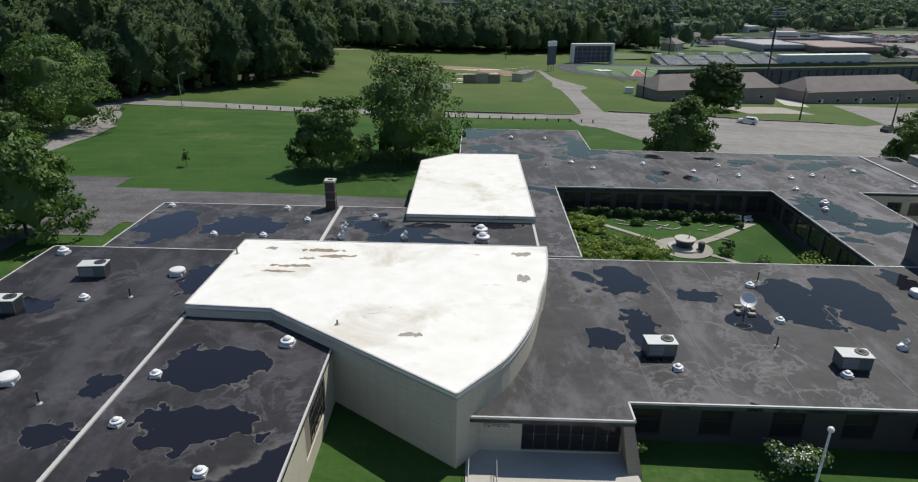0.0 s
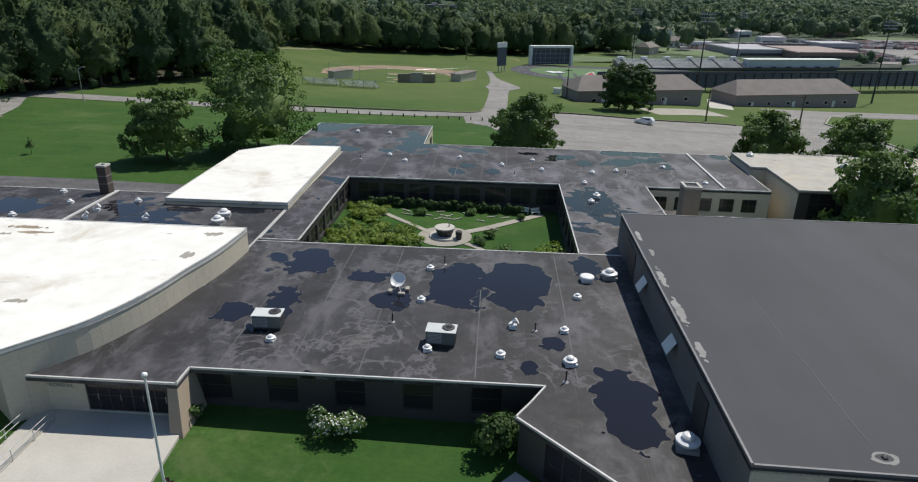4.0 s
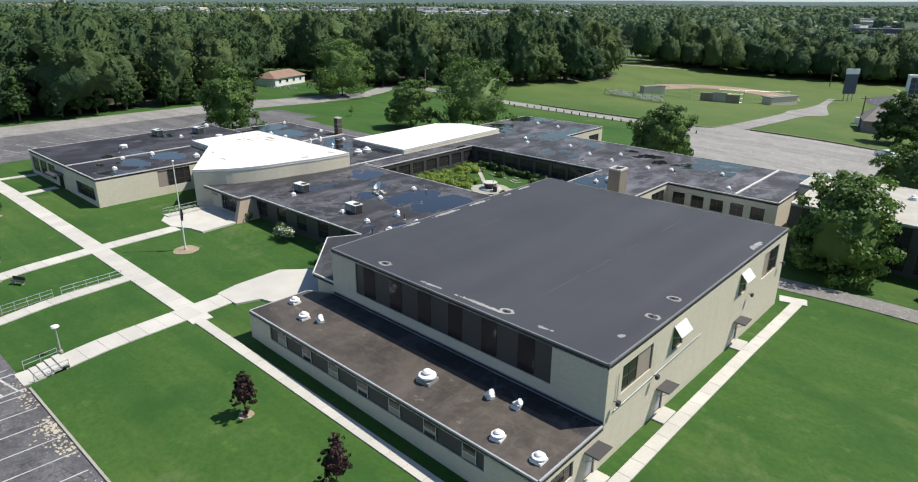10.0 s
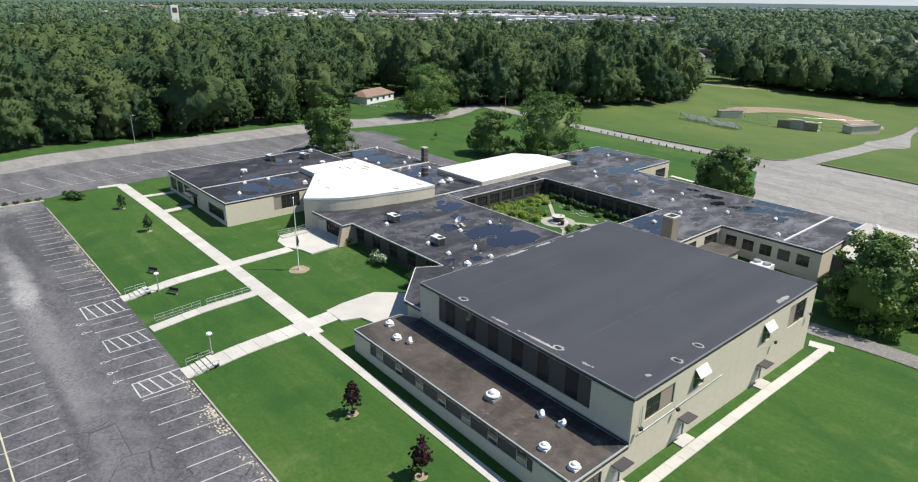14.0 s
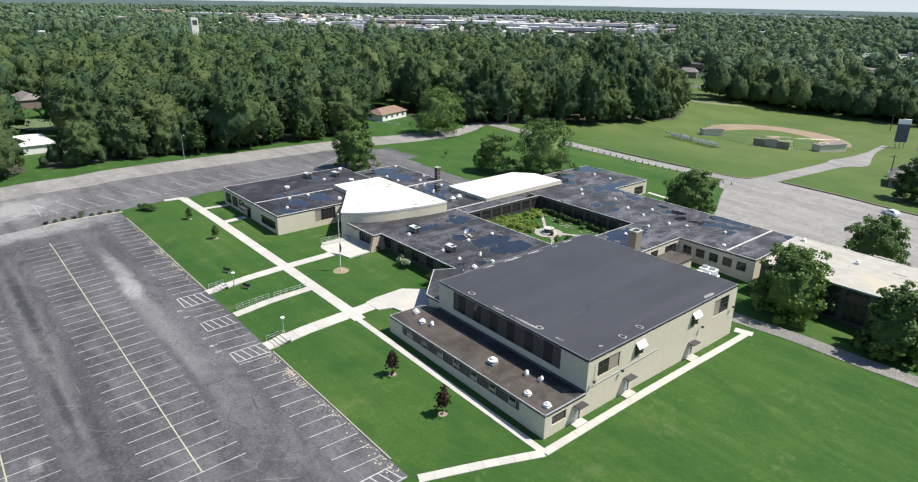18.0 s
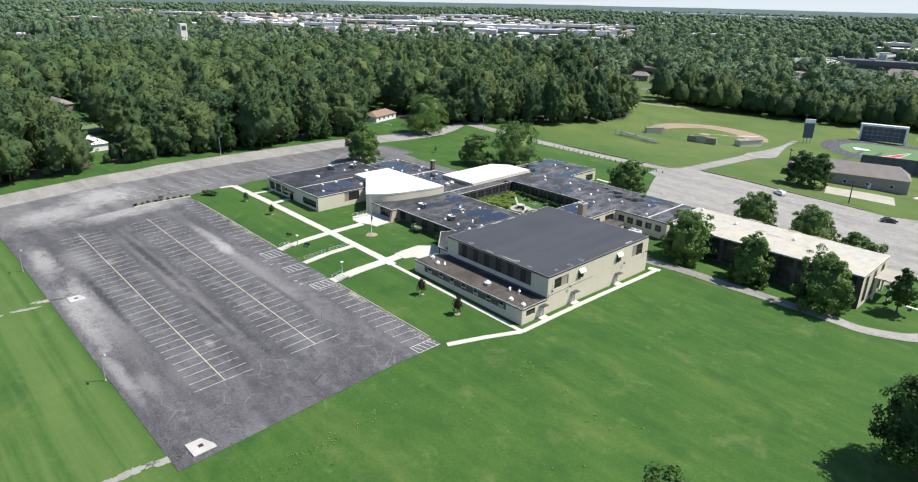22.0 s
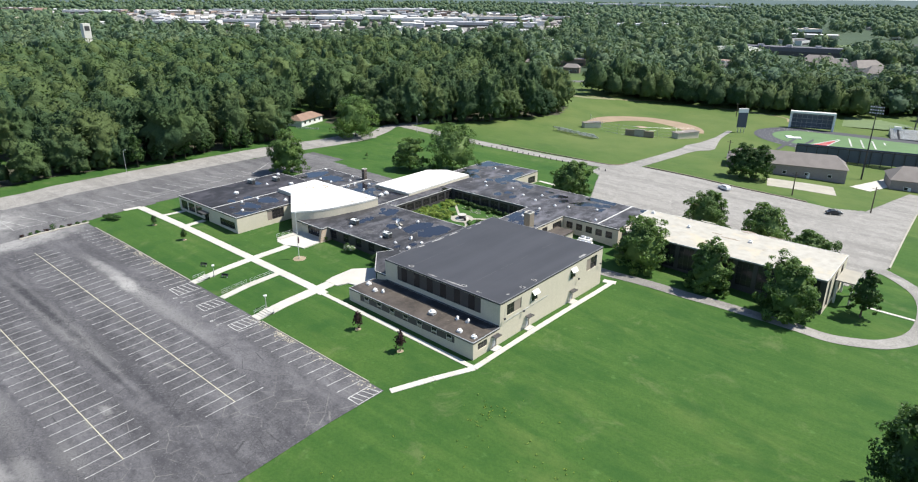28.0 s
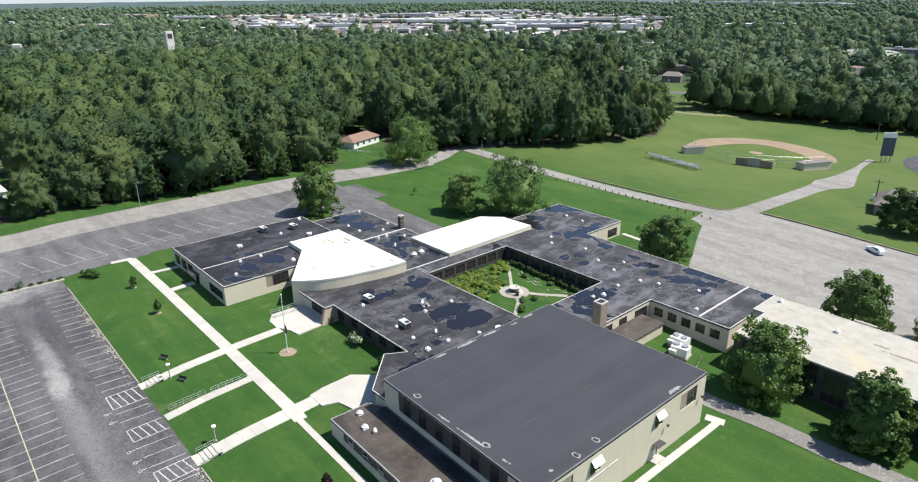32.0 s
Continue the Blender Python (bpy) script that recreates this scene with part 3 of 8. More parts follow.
def wall(parent, p0, p1, z0, z1, openings, mat, name="wall", thick=0.3, pane=M_glass, frame_mat=M_frame, mull=0, rail=0, inset=0.14, label="", wlabel=""):
    """A wall from p0 to p1, its outer face to the right of that way, with openings (s0, s1, za, zb[, pane material, uprights, cross rails]);
    each opening is filled with a window of a frame and panes."""
    a, b = Vector(p0), Vector(p1)
    L = (b - a).length
    d = (b - a) / L
    nrm = Vector((d.y, -d.x))
    m = Matrix(((d.x, -nrm.x, 0, a.x), (d.y, -nrm.y, 0, a.y), (0, 0, 1, 0), (0, 0, 0, 1)))
    ss = sorted({0.004, L - 0.004, *[o[0] for o in openings], *[o[1] for o in openings]})
    zs = sorted({z0, z1, *[o[2] for o in openings], *[o[3] for o in openings]})
    bm = bmn()

    def hole(s, z):
        return any(o[0] < s < o[1] and o[2] < z < o[3] for o in openings)

    solid = {}
    for i in range(len(ss) - 1):
        for j in range(len(zs) - 1):
            solid[i, j] = not hole((ss[i] + ss[i + 1]) / 2, (zs[j] + zs[j + 1]) / 2)
    vc = {}

    def V(i, j, k):
        key = (i, j, k)
        if key not in vc:
            vc[key] = bm.verts.new(m @ Vector((ss[i], thick * k, zs[j])))
        return vc[key]

    for (i, j), full in solid.items():
        if not full:
            continue
        bm.faces.new((V(i, j, 0), V(i + 1, j, 0), V(i + 1, j + 1, 0), V(i, j + 1, 0)))
        bm.faces.new((V(i, j, 1), V(i, j + 1, 1), V(i + 1, j + 1, 1), V(i + 1, j, 1)))
        for (di, dj), (c0, c1) in {(-1, 0): ((0, 0), (0, 1)), (1, 0): ((1, 0), (1, 1)), (0, -1): ((0, 0), (1, 0)), (0, 1): ((0, 1), (1, 1))}.items():
            if not solid.get((i + di, j + dj), False):
                q = [V(i + c0[0], j + c0[1], 0), V(i + c1[0], j + c1[1], 0), V(i + c1[0], j + c1[1], 1), V(i + c0[0], j + c0[1], 1)]
                bm.faces.new(q)
    w = part(name, bm, mat, parent, wlabel)
    for o in openings:
        s0, s1, za, zb = o[:4]
        pm = o[4] if len(o) > 4 and o[4] else pane
        nu = o[5] if len(o) > 5 else mull
        nr = o[6] if len(o) > 6 else rail
        t = 0.06
        bm = bmn()
        rim = []
        for yy in (inset - 0.04, inset + 0.04):
            for e in (0, t):
                rim.append([bm.verts.new(m @ Vector(q)) for q in ((s0 + e, yy, za + e), (s1 - e, yy, za + e), (s1 - e, yy, zb - e), (s0 + e, yy, zb - e))])
        for p, q in ((0, 1), (1, 3), (3, 2), (2, 0)):
            for e in range(4):
                bm.faces.new((rim[p][e], rim[p][(e + 1) % 4], rim[q][(e + 1) % 4], rim[q][e]))
        wob = part("window", bm, frame_mat, parent, label)
        for k in range(nu):
            s = s0 + (s1 - s0) * (k + 1) / (nu + 1)
            part("mullion", box(bmn(), s - 0.03, inset - 0.035, za + t, s + 0.03, inset + 0.035, zb - t, m), frame_mat, wob)
        for k in range(nr):
            z = za + (zb - za) * (k + 1) / (nr + 1)
            part("glazing_bar", box(bmn(), s0 + t, inset - 0.03, z - 0.025, s1 - t, inset + 0.03, z + 0.025, m), frame_mat, wob)
        bm = bmn()
        box(bm, s0 + t, inset - 0.01, za + t, s1 - t, inset + 0.01, zb - t, m)
        part("pane", bm, pm, wob)
    return w


def roof_slab(parent, poly, top, mat, trim=M_trim, thick=0.4, lip=0.0, tw=0.09, over=0.0):
    """A flat roof: a deck, and a metal edge strip on each side of its outline."""
    bm = bmn()
    prism(bm, poly, top - thick, top)
    r = part("roof", bm, mat, parent)
    if trim is None:
        return r
    for (x0, y0), (x1, y1) in zip(poly, poly[1:] + poly[:1]):
        d = Vector((x1 - x0, y1 - y0))
        if d.length < 0.05:
            continue
        bm = bmn()
        m = Matrix.Translation((x0, y0, 0)) @ Matrix.Rotation(math.atan2(d.y, d.x), 4, "Z")
        box(bm, -0.03, -0.035, top - 0.11, d.length + 0.03, tw, top + 0.04 + lip, m)
        part("edge_trim", bm, trim, r)
    return r


# ---- ground, lots, roads, walks ----
def axis_lines(lo, hi, step, far):
    a = list(np.arange(lo, hi + 0.01, step))
    d, x = step, hi
    while x < far:
        d *= 1.35
        x += d
        a.append(x)
    d, x = step, lo
    while x > -far:
        d *= 1.35
        x -= d
        a.insert(0, x)
    return a


gx, gy = axis_lines(-112, 206, 3.0, 15000), axis_lines(-62, 361, 3.0, 15000)
gv = [(x, y, g(x, y)) for y in gy for x in gx]
k = len(gx)
gf = [(j * k + i, j * k + i + 1, (j + 1) * k + i + 1, (j + 1) * k + i) for j in range(len(gy) - 1) for i in range(k - 1)]
tagged(new("ground", mesh_of("ground", gv, gf, M_grass, True)), "mown green lawn with paler dry patches", "lawn", kind="structure")

LOT = tagged(new("road_1", drape("road", [(-50, -50.4, 65.6, -1.8)], 0.05, M_lot)), "worn grey asphalt car park with cracks", "car park", kind="structure")
LOT2 = tagged(new("road_2", drape("road", [(-79.5, -52, -50, -6), (-79.5, -6, -51, 18), (-79.5, 18, -52, 54), (-79.5, 54, -52, 66), (-77, 66, -44, 84), (-70, 84, -52, 89), (-44, 70.4, -11, 83)], 0.05, M_lot_dark)),
       "dark asphalt lot behind the school", "car park", kind="structure")
R_west = curve_pts([(-62, -330), (-75, -160), (-84, -60), (-85.5, -18), (-86, 28), (-84.5, 70), (-82.5, 90), (-80, 106), (-80, 125)])
tagged(new("road_3", strip("road", R_west, 14, 0.06, M_road)), "pale gravel-topped drive beside the wood", "road", kind="structure")
R_loop = curve_pts([(-88, 92), (-76, 112), (-80, 132), (-88, 150), (-84, 172), (-110, 230), (-150, 330)])
tagged(new("road_4", strip("road", R_loop, 7, 0.08, M_road)), "pale asphalt drive curving past the trees", "road", kind="structure")
R_north = curve_pts([(-84, 152), (-60, 150), (-29, 149), (5, 151), (30, 157)])
tagged(new("road_5", strip("road", R_north, 6.5, 0.10, M_road)), "pale asphalt drive along the lawn", "road", kind="structure")
YARD = []
for y in np.arange(98, 164, 1.0):
    x0 = 64.5 if y < 101 else float(np.interp(y, [101, 115, 119.5, 129.5, 139, 142, 150, 160, 164], [43, 36.6, 34.7, 30, 26, 21, 20, 23, 30]))
    YARD.append((x0, y, float(np.interp(y, [98, 113, 117, 164], [113, 117.5, 118, 116.6])), y + 1))
for y in np.arange(164, 209, 1.0):
    YARD.append((float(np.interp(y, [164, 169, 209], [96, 104, 110.8])), y, float(np.interp(y, [164, 178, 195, 197], [116.6, 116.2, 125.6, 175])), y + 1))
tagged(new("road_6", drape("road", YARD, 0.07, M_road)), "pale worn asphalt yard north of the school", "car park", kind="structure")
tagged(new("road_7", strip("road", curve_pts([(27, 158), (27.8, 185), (28.3, 212), (29.5, 228), (26, 256), (24, 278)]), lambda u: 6 + 6 * math.exp(-((u - 0.55) / 0.1) ** 2) - 3.5 * smooth(0.65, 0.85, u), 0.09, M_road)),
       "pale path to the sports fields", "path", kind="structure")
R_drive = curve_pts([(66, 65), (70.5, 65.2), (77.5, 66.2), (87, 66.8), (96, 68.2), (109, 68.6), (115.5, 68.5), (121, 70.8), (124.5, 73.6), (127.8, 79.5), (128.8, 87.5), (128, 97.5), (125.6, 104.8), (121, 110.5), (116, 114.5)])
tagged(new("road_8", strip("road", R_drive, 3.5, 0.08, M_drive)), "grey asphalt service drive", "road", kind="structure")

WALKS = [
    ([(-51, 13.3), (4.5, 13.6), (28.8, 13.55), (31.5, 13.4)], 2.1), ([(31, 13.2), (42, 13.1), (72.6, 12.7)], 1.05), ([(5.8, 1.5), (4.7, 13.6), (4.3, 24)], 2.1), ([(17, -1.6), (16.1, 12.6)], 1.7),
    ([(29.5, 1.2), (28.8, 14), (28.4, 20)], 2.7), ([(72.7, 12.6), (69, 4), (66.5, -1.2)], 1.25), ([(72.7, 12.6), (72.7, 30), (72.65, 46), (72.8, 61)], 1.1), ([(70.9, 60.8), (73.6, 61.6)], 1.6),
    ([(-39, 14), (-38.4, 20)], 1.3), ([(-26.5, 14), (-27, 19.5)], 1.6), ([(-51, 13.6), (-51.5, 9)], 1.5), ([(16.3, 116.2), (23, 115.8)], 1.2), ([(118.4, 88.6), (127.0, 88.7)], 0.8), ([(129.9, 76.8), (134.6, 70.0)], 0.6), ([(133.6, 71.4), (136.0, 68.4)], 1.8),
]
rs_ = random.Random(8)
for i_, (pts, w) in enumerate(WALKS):
    pv = tagged(new("pavement", strip("pavement", pts, w - 0.04, 0.068 + 0.0015 * i_, M_concrete_old, 1.5, 0.12)), "pale concrete footpath of cast slabs across the lawn", "footpath", kind="structure")
    for a, b in zip(pts, pts[1:]):      # cast slabs with open joints
        a, b = Vector(a), Vector(b)
        k_ = max(1, round((b - a).length / 1.9))
        for j in range(k_):
            p, q = a.lerp(b, j / k_), a.lerp(b, (j + 1) / k_)
            u = (q - p).normalized()
            p, q, o = p + u * 0.014, q - u * 0.014, Vector((-u.y, u.x)) * w / 2
            top = [(c.x, c.y, g(c.x, c.y) + 0.09 + 0.0015 * i_ + rs_.uniform(-0.003, 0.003)) for c in (p - o, q - o, q + o, p + o)]
            vs = [(x, y, z - 0.1) for x, y, z in top] + top
            child("slab", mesh_of("slab", vs, [(4, 5, 6, 7), (0, 1, 5, 4), (1, 2, 6, 5), (2, 3, 7, 6), (3, 0, 4, 7)], M_concrete), pv)
bm = bmn()
prism(bm, [(-2.4, 25.6), (-0.1, 23.9), (3.3, 23.7), (6.0, 25.1), (8.5, 25.5), (8.2, 30.3), (7.6, 34.2), (-2.4, 34.2)], 1.2, 1.76)
part("pavement", bm, M_concrete)
bpy.context.scene.collection.objects[-1]["kind"] = "structure"
bm = bmn()
prism(bm, [(26.9, 17.5), (30.6, 17.5), (31.5, 19.9), (37.9, 21.4), (37.0, 22.9), (29.8, 29.6), (26.1, 25.6), (26.3, 20)], 0.6, 1.27)
part("pavement", bm, M_concrete)
bpy.context.scene.collection.objects[-1]["kind"] = "structure"


# ---- school buildings ----
def block(name, label, outline, top, roof, wall_specs, trim=M_trim, mat=M_cream, category="school building"):
    """A flat-roofed block: one wall a side, each with its openings."""
    t = thing(name, label, category, at=(outline[0][0], outline[0][1], g(*outline[0])))
    for i, (a, b) in enumerate(zip(outline, outline[1:] + outline[:1])):
        spec = wall_specs.get(i, {})
        if spec is None:
            continue
        z0 = min(g(*a), g(*b)) - 0.4
        wall(t, a, b, spec.get("z0", z0), top - 0.3, spec.get("open", []), spec.get("mat", mat), **spec.get("kw", {}))
    roof_slab(t, outline, top, roof, trim)
    return t


# west wing
west = block("west_wing", "cream one-storey school wing with a black flat roof", [(-41, 20.2), (-11.7, 20.2), (-11.7, 37), (-16.9, 40.7), (-23.4, 41), (-23.4, 53.6), (-41, 53.6)], 6.25, M_roof_west, {
    0: dict(open=[(1.0 + 3.9 * i, 4.3 + 3.9 * i, 2.9, 5.4, M_glass, 2, 1) for i in range(3)] + [(13.2, 15.4, 1.9, 4.4, M_glass, 1, 0), (21.0, 28.2, 2.7, 4.7, M_glass, 4, 1)], mat=M_cream),
    1: dict(open=[(9.0, 10.6, 3.2, 5.8, M_panel_tan, 0, 0), (10.6, 14.2, 3.2, 5.8, M_glass, 3, 2)]),
    6: dict(open=[(3 + 5 * i, 7 + 5 * i, 2.6, 5.0, M_glass, 3, 1) for i in range(6)]),
    3: None, 4: None})
bm = bmn()
box(bm, -23.6, 20.4, 6.25, -23.35, 41.0, 6.36)
part("roof_divider", bm, M_trim, west, "white metal strip across the roof")
bm = bmn()
box(bm, -28.6, 18.6, 4.5, -25.0, 20.2, 4.75)
part("door_canopy", bm, M_panel, west)

# auditorium, fan shaped
FAN = curve_pts([(-3.0, 30.7), (-0.2, 34.3), (1.0, 36.6), (1.9, 38.9), (2.6, 41.5), (3.1, 44.2), (3.8, 47.2), (4.25, 50.2), (4.5, 53.9)], 3) + [(-23.2, 54.0), (-23.4, 41.0), (-16.9, 40.7)]
fan = block("auditorium", "fan-shaped cream auditorium with a curved wall and white roof", FAN, 7.2, M_white_roof, {i: {"kw": {"thick": 0.25}} for i in range(len(FAN))}, category="auditorium")
bm = bmn()
for (x0, y0), (x1, y1) in zip(FAN[:24], FAN[1:25]):
    d = Vector((x1 - x0, y1 - y0))
    box(bm, 0, -0.05, 6.78, d.length, 0.05, 6.84, Matrix.Translation((x0, y0, 0)) @ Matrix.Rotation(math.atan2(d.y, d.x), 4, "Z"))
part("ledge", bm, M_grey_trim, fan)

# north-west rooms
nwr = block("north_west_rooms", "low black-roofed classrooms beside the drive", [(-38.4, 53.7), (4.3, 54.1), (4.3, 70.2), (-38.4, 70.2)], 5.0, M_roof, {
    2: dict(open=[(14 + 4.5 * i, 17.5 + 4.5 * i, 2.4, 4.2, M_glass, 2, 0) for i in range(6)]), 3: dict(open=[(3, 12, 2.6, 4.3, M_glass, 4, 1)]), 0: None, 1: None})
bm = bmn()
box(bm, -17.7, 54.2, 5.0, -17.35, 70.1, 5.14)
part("roof_divider", bm, M_trim, nwr, "white metal strip across the roof")

# multi-purpose room with the second white roof
mp = block("raised_hall", "small hall with a raised white roof", [(-9.6, 66), (4.6, 66), (4.2, 93.6), (-5.2, 93.2), (-9.8, 89)], 5.75, M_white_roof, {}, category="hall")

# entrance wing
ENT = [(-2.6, 31.7), (7.9, 31.7), (7.9, 33.6), (31.6, 33.6), (30.6, 31.8), (29.6, 30.2), (37.0, 22.8), (40.5, 22.8), (40.5, 56.5), (3.5, 56.5), (3.5, 46.0)]
ent = thing("entrance_wing", "one-storey entrance wing with a wet black flat roof", "school building", at=(8, 34, 1.3))
wall(ent, (-2.6, 32.5), (7.45, 32.5), 1.2, 4.5, [(3.7, 6.8, 1.86, 4.2, M_glass, 3, 1), (6.8, 9.95, 1.86, 4.2, M_glass, 3, 1)], M_cream)
for i in range(4):
    part("door_pull", bar(bmn(), (1.86 + 1.55 * i, 32.56, 2.7), (1.86 + 1.55 * i, 32.56, 3.2), 0.025, 6), M_galv, ent)
wall(ent, (7.6, 34.3), (31.6, 34.3), 0.6, 4.5, [(0.6 + 4.65 * i, 2.7 + 4.65 * i, 2.0, 4.2, M_glass, 0, 1) for i in range(5)], M_panel)
wall(ent, (31.6, 34.3), (29.9, 30.6), 0.4, 4.5, [], M_cream)
wall(ent, (29.9, 30.6), (37.2, 23.2), 0.4, 4.5, [(2.2, 8.6, 1.3, 4.0, M_glass, 4, 1)], M_panel)
wall(ent, (37.2, 23.2), (40.38, 22.95), 0.4, 4.5, [], M_cream)
bm = bmn()
pv_ = [bm.verts.new(c) for c in ((7.6, 30.4, 1.2), (8.5, 30.4, 1.2), (8.5, 34.2, 1.2), (7.6, 34.2, 1.2), (7.2, 31.75, 4.52), (7.86, 31.75, 4.52), (7.86, 34.2, 4.52), (7.2, 34.2, 4.52))]
for f_ in ((0, 1, 5, 4), (1, 2, 6, 5), (2, 3, 7, 6), (3, 0, 4, 7), (4, 5, 6, 7), (3, 2, 1, 0)):
    bm.faces.new([pv_[q] for q in f_])
part("brick_pier", bm, M_tan, ent, "tan brick pier under the porch corner")
roof_slab(ent, ENT, 4.9, M_roof)

# north range round the courtyard
NOR = [(-4.5, 93.7), (4.4, 93.7), (4.4, 57), (8.4, 57), (8.4, 80.4), (36.3, 80.4), (36.3, 56.5), (47.7, 56.5), (47.7, 80.6), (63.8, 80.6), (63.8, 99.8), (16.2, 100.8), (16.2, 115), (-4.5, 114.6)]
nor = block("north_range", "one-storey classrooms round a planted courtyard", NOR, 4.92, M_roof_north, {
    3: dict(open=[(1 + 3.3 * i, 3.6 + 3.3 * i, 2.2, 4.2, M_glass, 1, 1) for i in range(7)], mat=M_panel),
    4: dict(open=[(1.2 + 3.4 * i, 4.0 + 3.4 * i, 1.9, 4.2, M_glass, 1, 1) for i in range(8)], mat=M_panel),
    5: dict(open=[(1 + 3.3 * i, 3.6 + 3.3 * i, 1.9, 4.2, M_glass, 1, 1) for i in range(7)], mat=M_panel),
    7: dict(open=[(7.5, 12, 1.6, 4.0, M_glass, 2, 1), (14, 16.5, 1.2, 4.0, M_glass, 1, 1), (19.0, 23.2, 1.6, 4.0, M_glass, 2, 1)]),
    8: dict(open=[(1.0 + 2.9 * i, 2.9 + 2.9 * i, 1.9, 3.7, M_glass, 1, 1) for i in range(5)], mat=M_cream),
    10: dict(open=[(1.5 + 4.4 * i, 5 + 4.4 * i, 1.2, 3.9, M_glass, 2, 1) for i in range(10)], mat=M_cream),
    11: dict(open=[(8.8, 12.8, 1.4, 3.6, M_glass, 2, 1)], mat=M_cream), 0: None, 1: None})
bm = bmn()
box(bm, 57.7, 80.8, 4.92, 58.0, 99.8, 5.1)
part("roof_divider", bm, M_trim, nor, "white metal strip across the roof")
# south wall of the courtyard
cs = thing("courtyard_south_wall", "dark glazed corridor wall facing the courtyard", "wall", at=(8, 56.5, 1))
wall(cs, (36.3, 56.2), (8.4, 56.2), 0.2, 4.5, [(1.2 + 3.4 * i, 4.0 + 3.4 * i, 1.9, 4.2, M_glass, 1, 1) for i in range(8)], M_panel)

# gymnasium
GYM = [(40.4, 22.75), (70.95, 21.95), (70.95, 59.1), (40.4, 59)]


def gym_y(x):
    """The gymnasium's south wall, slightly askew."""
    return 22.75 - 0.8 * (x - 40.4) / 30.55


def annex_y(x):
    """The annex's south wall."""
    return 15.1 - 0.7 * (x - 37.6) / 33.35



gym = block("gymnasium", "tall cream gymnasium with a dark flat roof", GYM, 8.42, M_roof_dry, {
    0: dict(open=[(3.6, 26.0, 4.9, 8.0, M_panel, 0, 0)]),
    1: dict(open=[(2.05, 4.4, 5.2, 7.4, M_glass, 1, 1), (4.4, 6.6, 5.2, 7.4, M_panel_tan, 0, 0), (10.0, 12.0, 5.1, 7.35, M_glass, 0, 1), (24.0, 26.0, 5.0, 7.3, M_glass, 0, 1),
                  (30.4, 32.4, 4.7, 7.4, M_panel_tan, 0, 0), (32.4, 34.8, 4.7, 7.4, M_glass, 1, 1), (8.2, 9.4, 0.3, 2.3, M_grey_trim, 0, 0), (24.2, 25.4, 0.1, 2.1, M_grey_trim, 0, 0)]),
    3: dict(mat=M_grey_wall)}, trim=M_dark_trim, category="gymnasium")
for i in range(6):
    bm = bmn()
    x = 45.2 + 3.62 * i
    box(bm, x, gym_y(x + 0.75) + 0.07, 5.0, x + 1.5, gym_y(x + 0.75) + 0.13, 7.95)
    part("tall_window", bm, M_glass, gym, "tall dark bronze window strip")

# changing-room annex
ANX = [(37.6, 15.1), (70.95, 14.4), (70.95, 21.95), (40.4, 22.75), (37.9, 21.4)]
anx = block("annex", "low cream annex with a brown flat roof", ANX, 3.7, M_roof_brown, {
    0: dict(open=[(3.4, 29.0, 1.95, 3.3, M_panel, 0, 0)]),
    1: dict(open=[(1.3, 3.9, 1.7, 3.0, M_glass, 2, 1), (5.5, 6.7, 0.3, 2.3, M_grey_trim, 0, 0)]), 2: None, 3: None}, trim=M_grey_trim)
for i in range(7):
    x = 42.3 + 3.72 * i
    ya = annex_y(x + 0.6)
    sw = part("small_window", box(bmn(), x, ya + 0.06, 2.05, x + 1.25, ya + 0.12, 3.2), M_glass, anx)
    part("blind", box(bmn(), x + 0.06, ya + 0.05, 2.07 + 0.3 * (i % 2), x + 1.19, ya + 0.058, 2.6), M_blind, sw, "tan blind behind the lower sash")
    for q in ((x, 2.6, x + 1.25, 2.66), (x, 2.05, x + 0.05, 3.2), (x + 1.2, 2.05, x + 1.25, 3.2)):
        part("sash_bar", box(bmn(), q[0], ya + 0.03, q[1], q[2], ya + 0.07, q[3]), M_trim, sw)
bm = bmn()
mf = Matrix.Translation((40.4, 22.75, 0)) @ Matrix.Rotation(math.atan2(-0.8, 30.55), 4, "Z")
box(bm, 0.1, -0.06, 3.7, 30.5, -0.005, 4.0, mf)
# black strip deepens the gymnasium's cast shadow on the annex roof by colour
part("shaded_membrane", box(bmn(), 0.1, -1.95, 3.7, 30.4, -0.06, 3.708, mf), M_roof_west, anx, "black strip along the gymnasium wall, deepening its shadow by colour")
fl_ = part("wall_flashing", bm, M_roof_dry, anx, "dark membrane turned up the gymnasium wall")
part("flashing_bar", box(bmn(), 0.1, -0.075, 4.0, 30.5, -0.005, 4.05, mf), M_grey_trim, fl_)

# long white-roofed building
WB = [(66, 78), (111.8, 78), (111.8, 96.6), (63.9, 97.3), (63.9, 89), (66, 89)]
block("long_classroom_building", "long two-storey building with a stained white roof", WB, 6.0, M_tan_roof, {
    0: dict(open=[(1.5 + 4.4 * i, 5.0 + 4.4 * i, 0.0, 5.6, M_glass, 2, 3) for i in range(10)], mat=M_panel),
    1: dict(open=[(2 + 5.5 * i, 4.5 + 5.5 * i, -1, 5.2, M_glass, 1, 3) for i in range(3)], mat=M_cream)}, mat=M_cream)


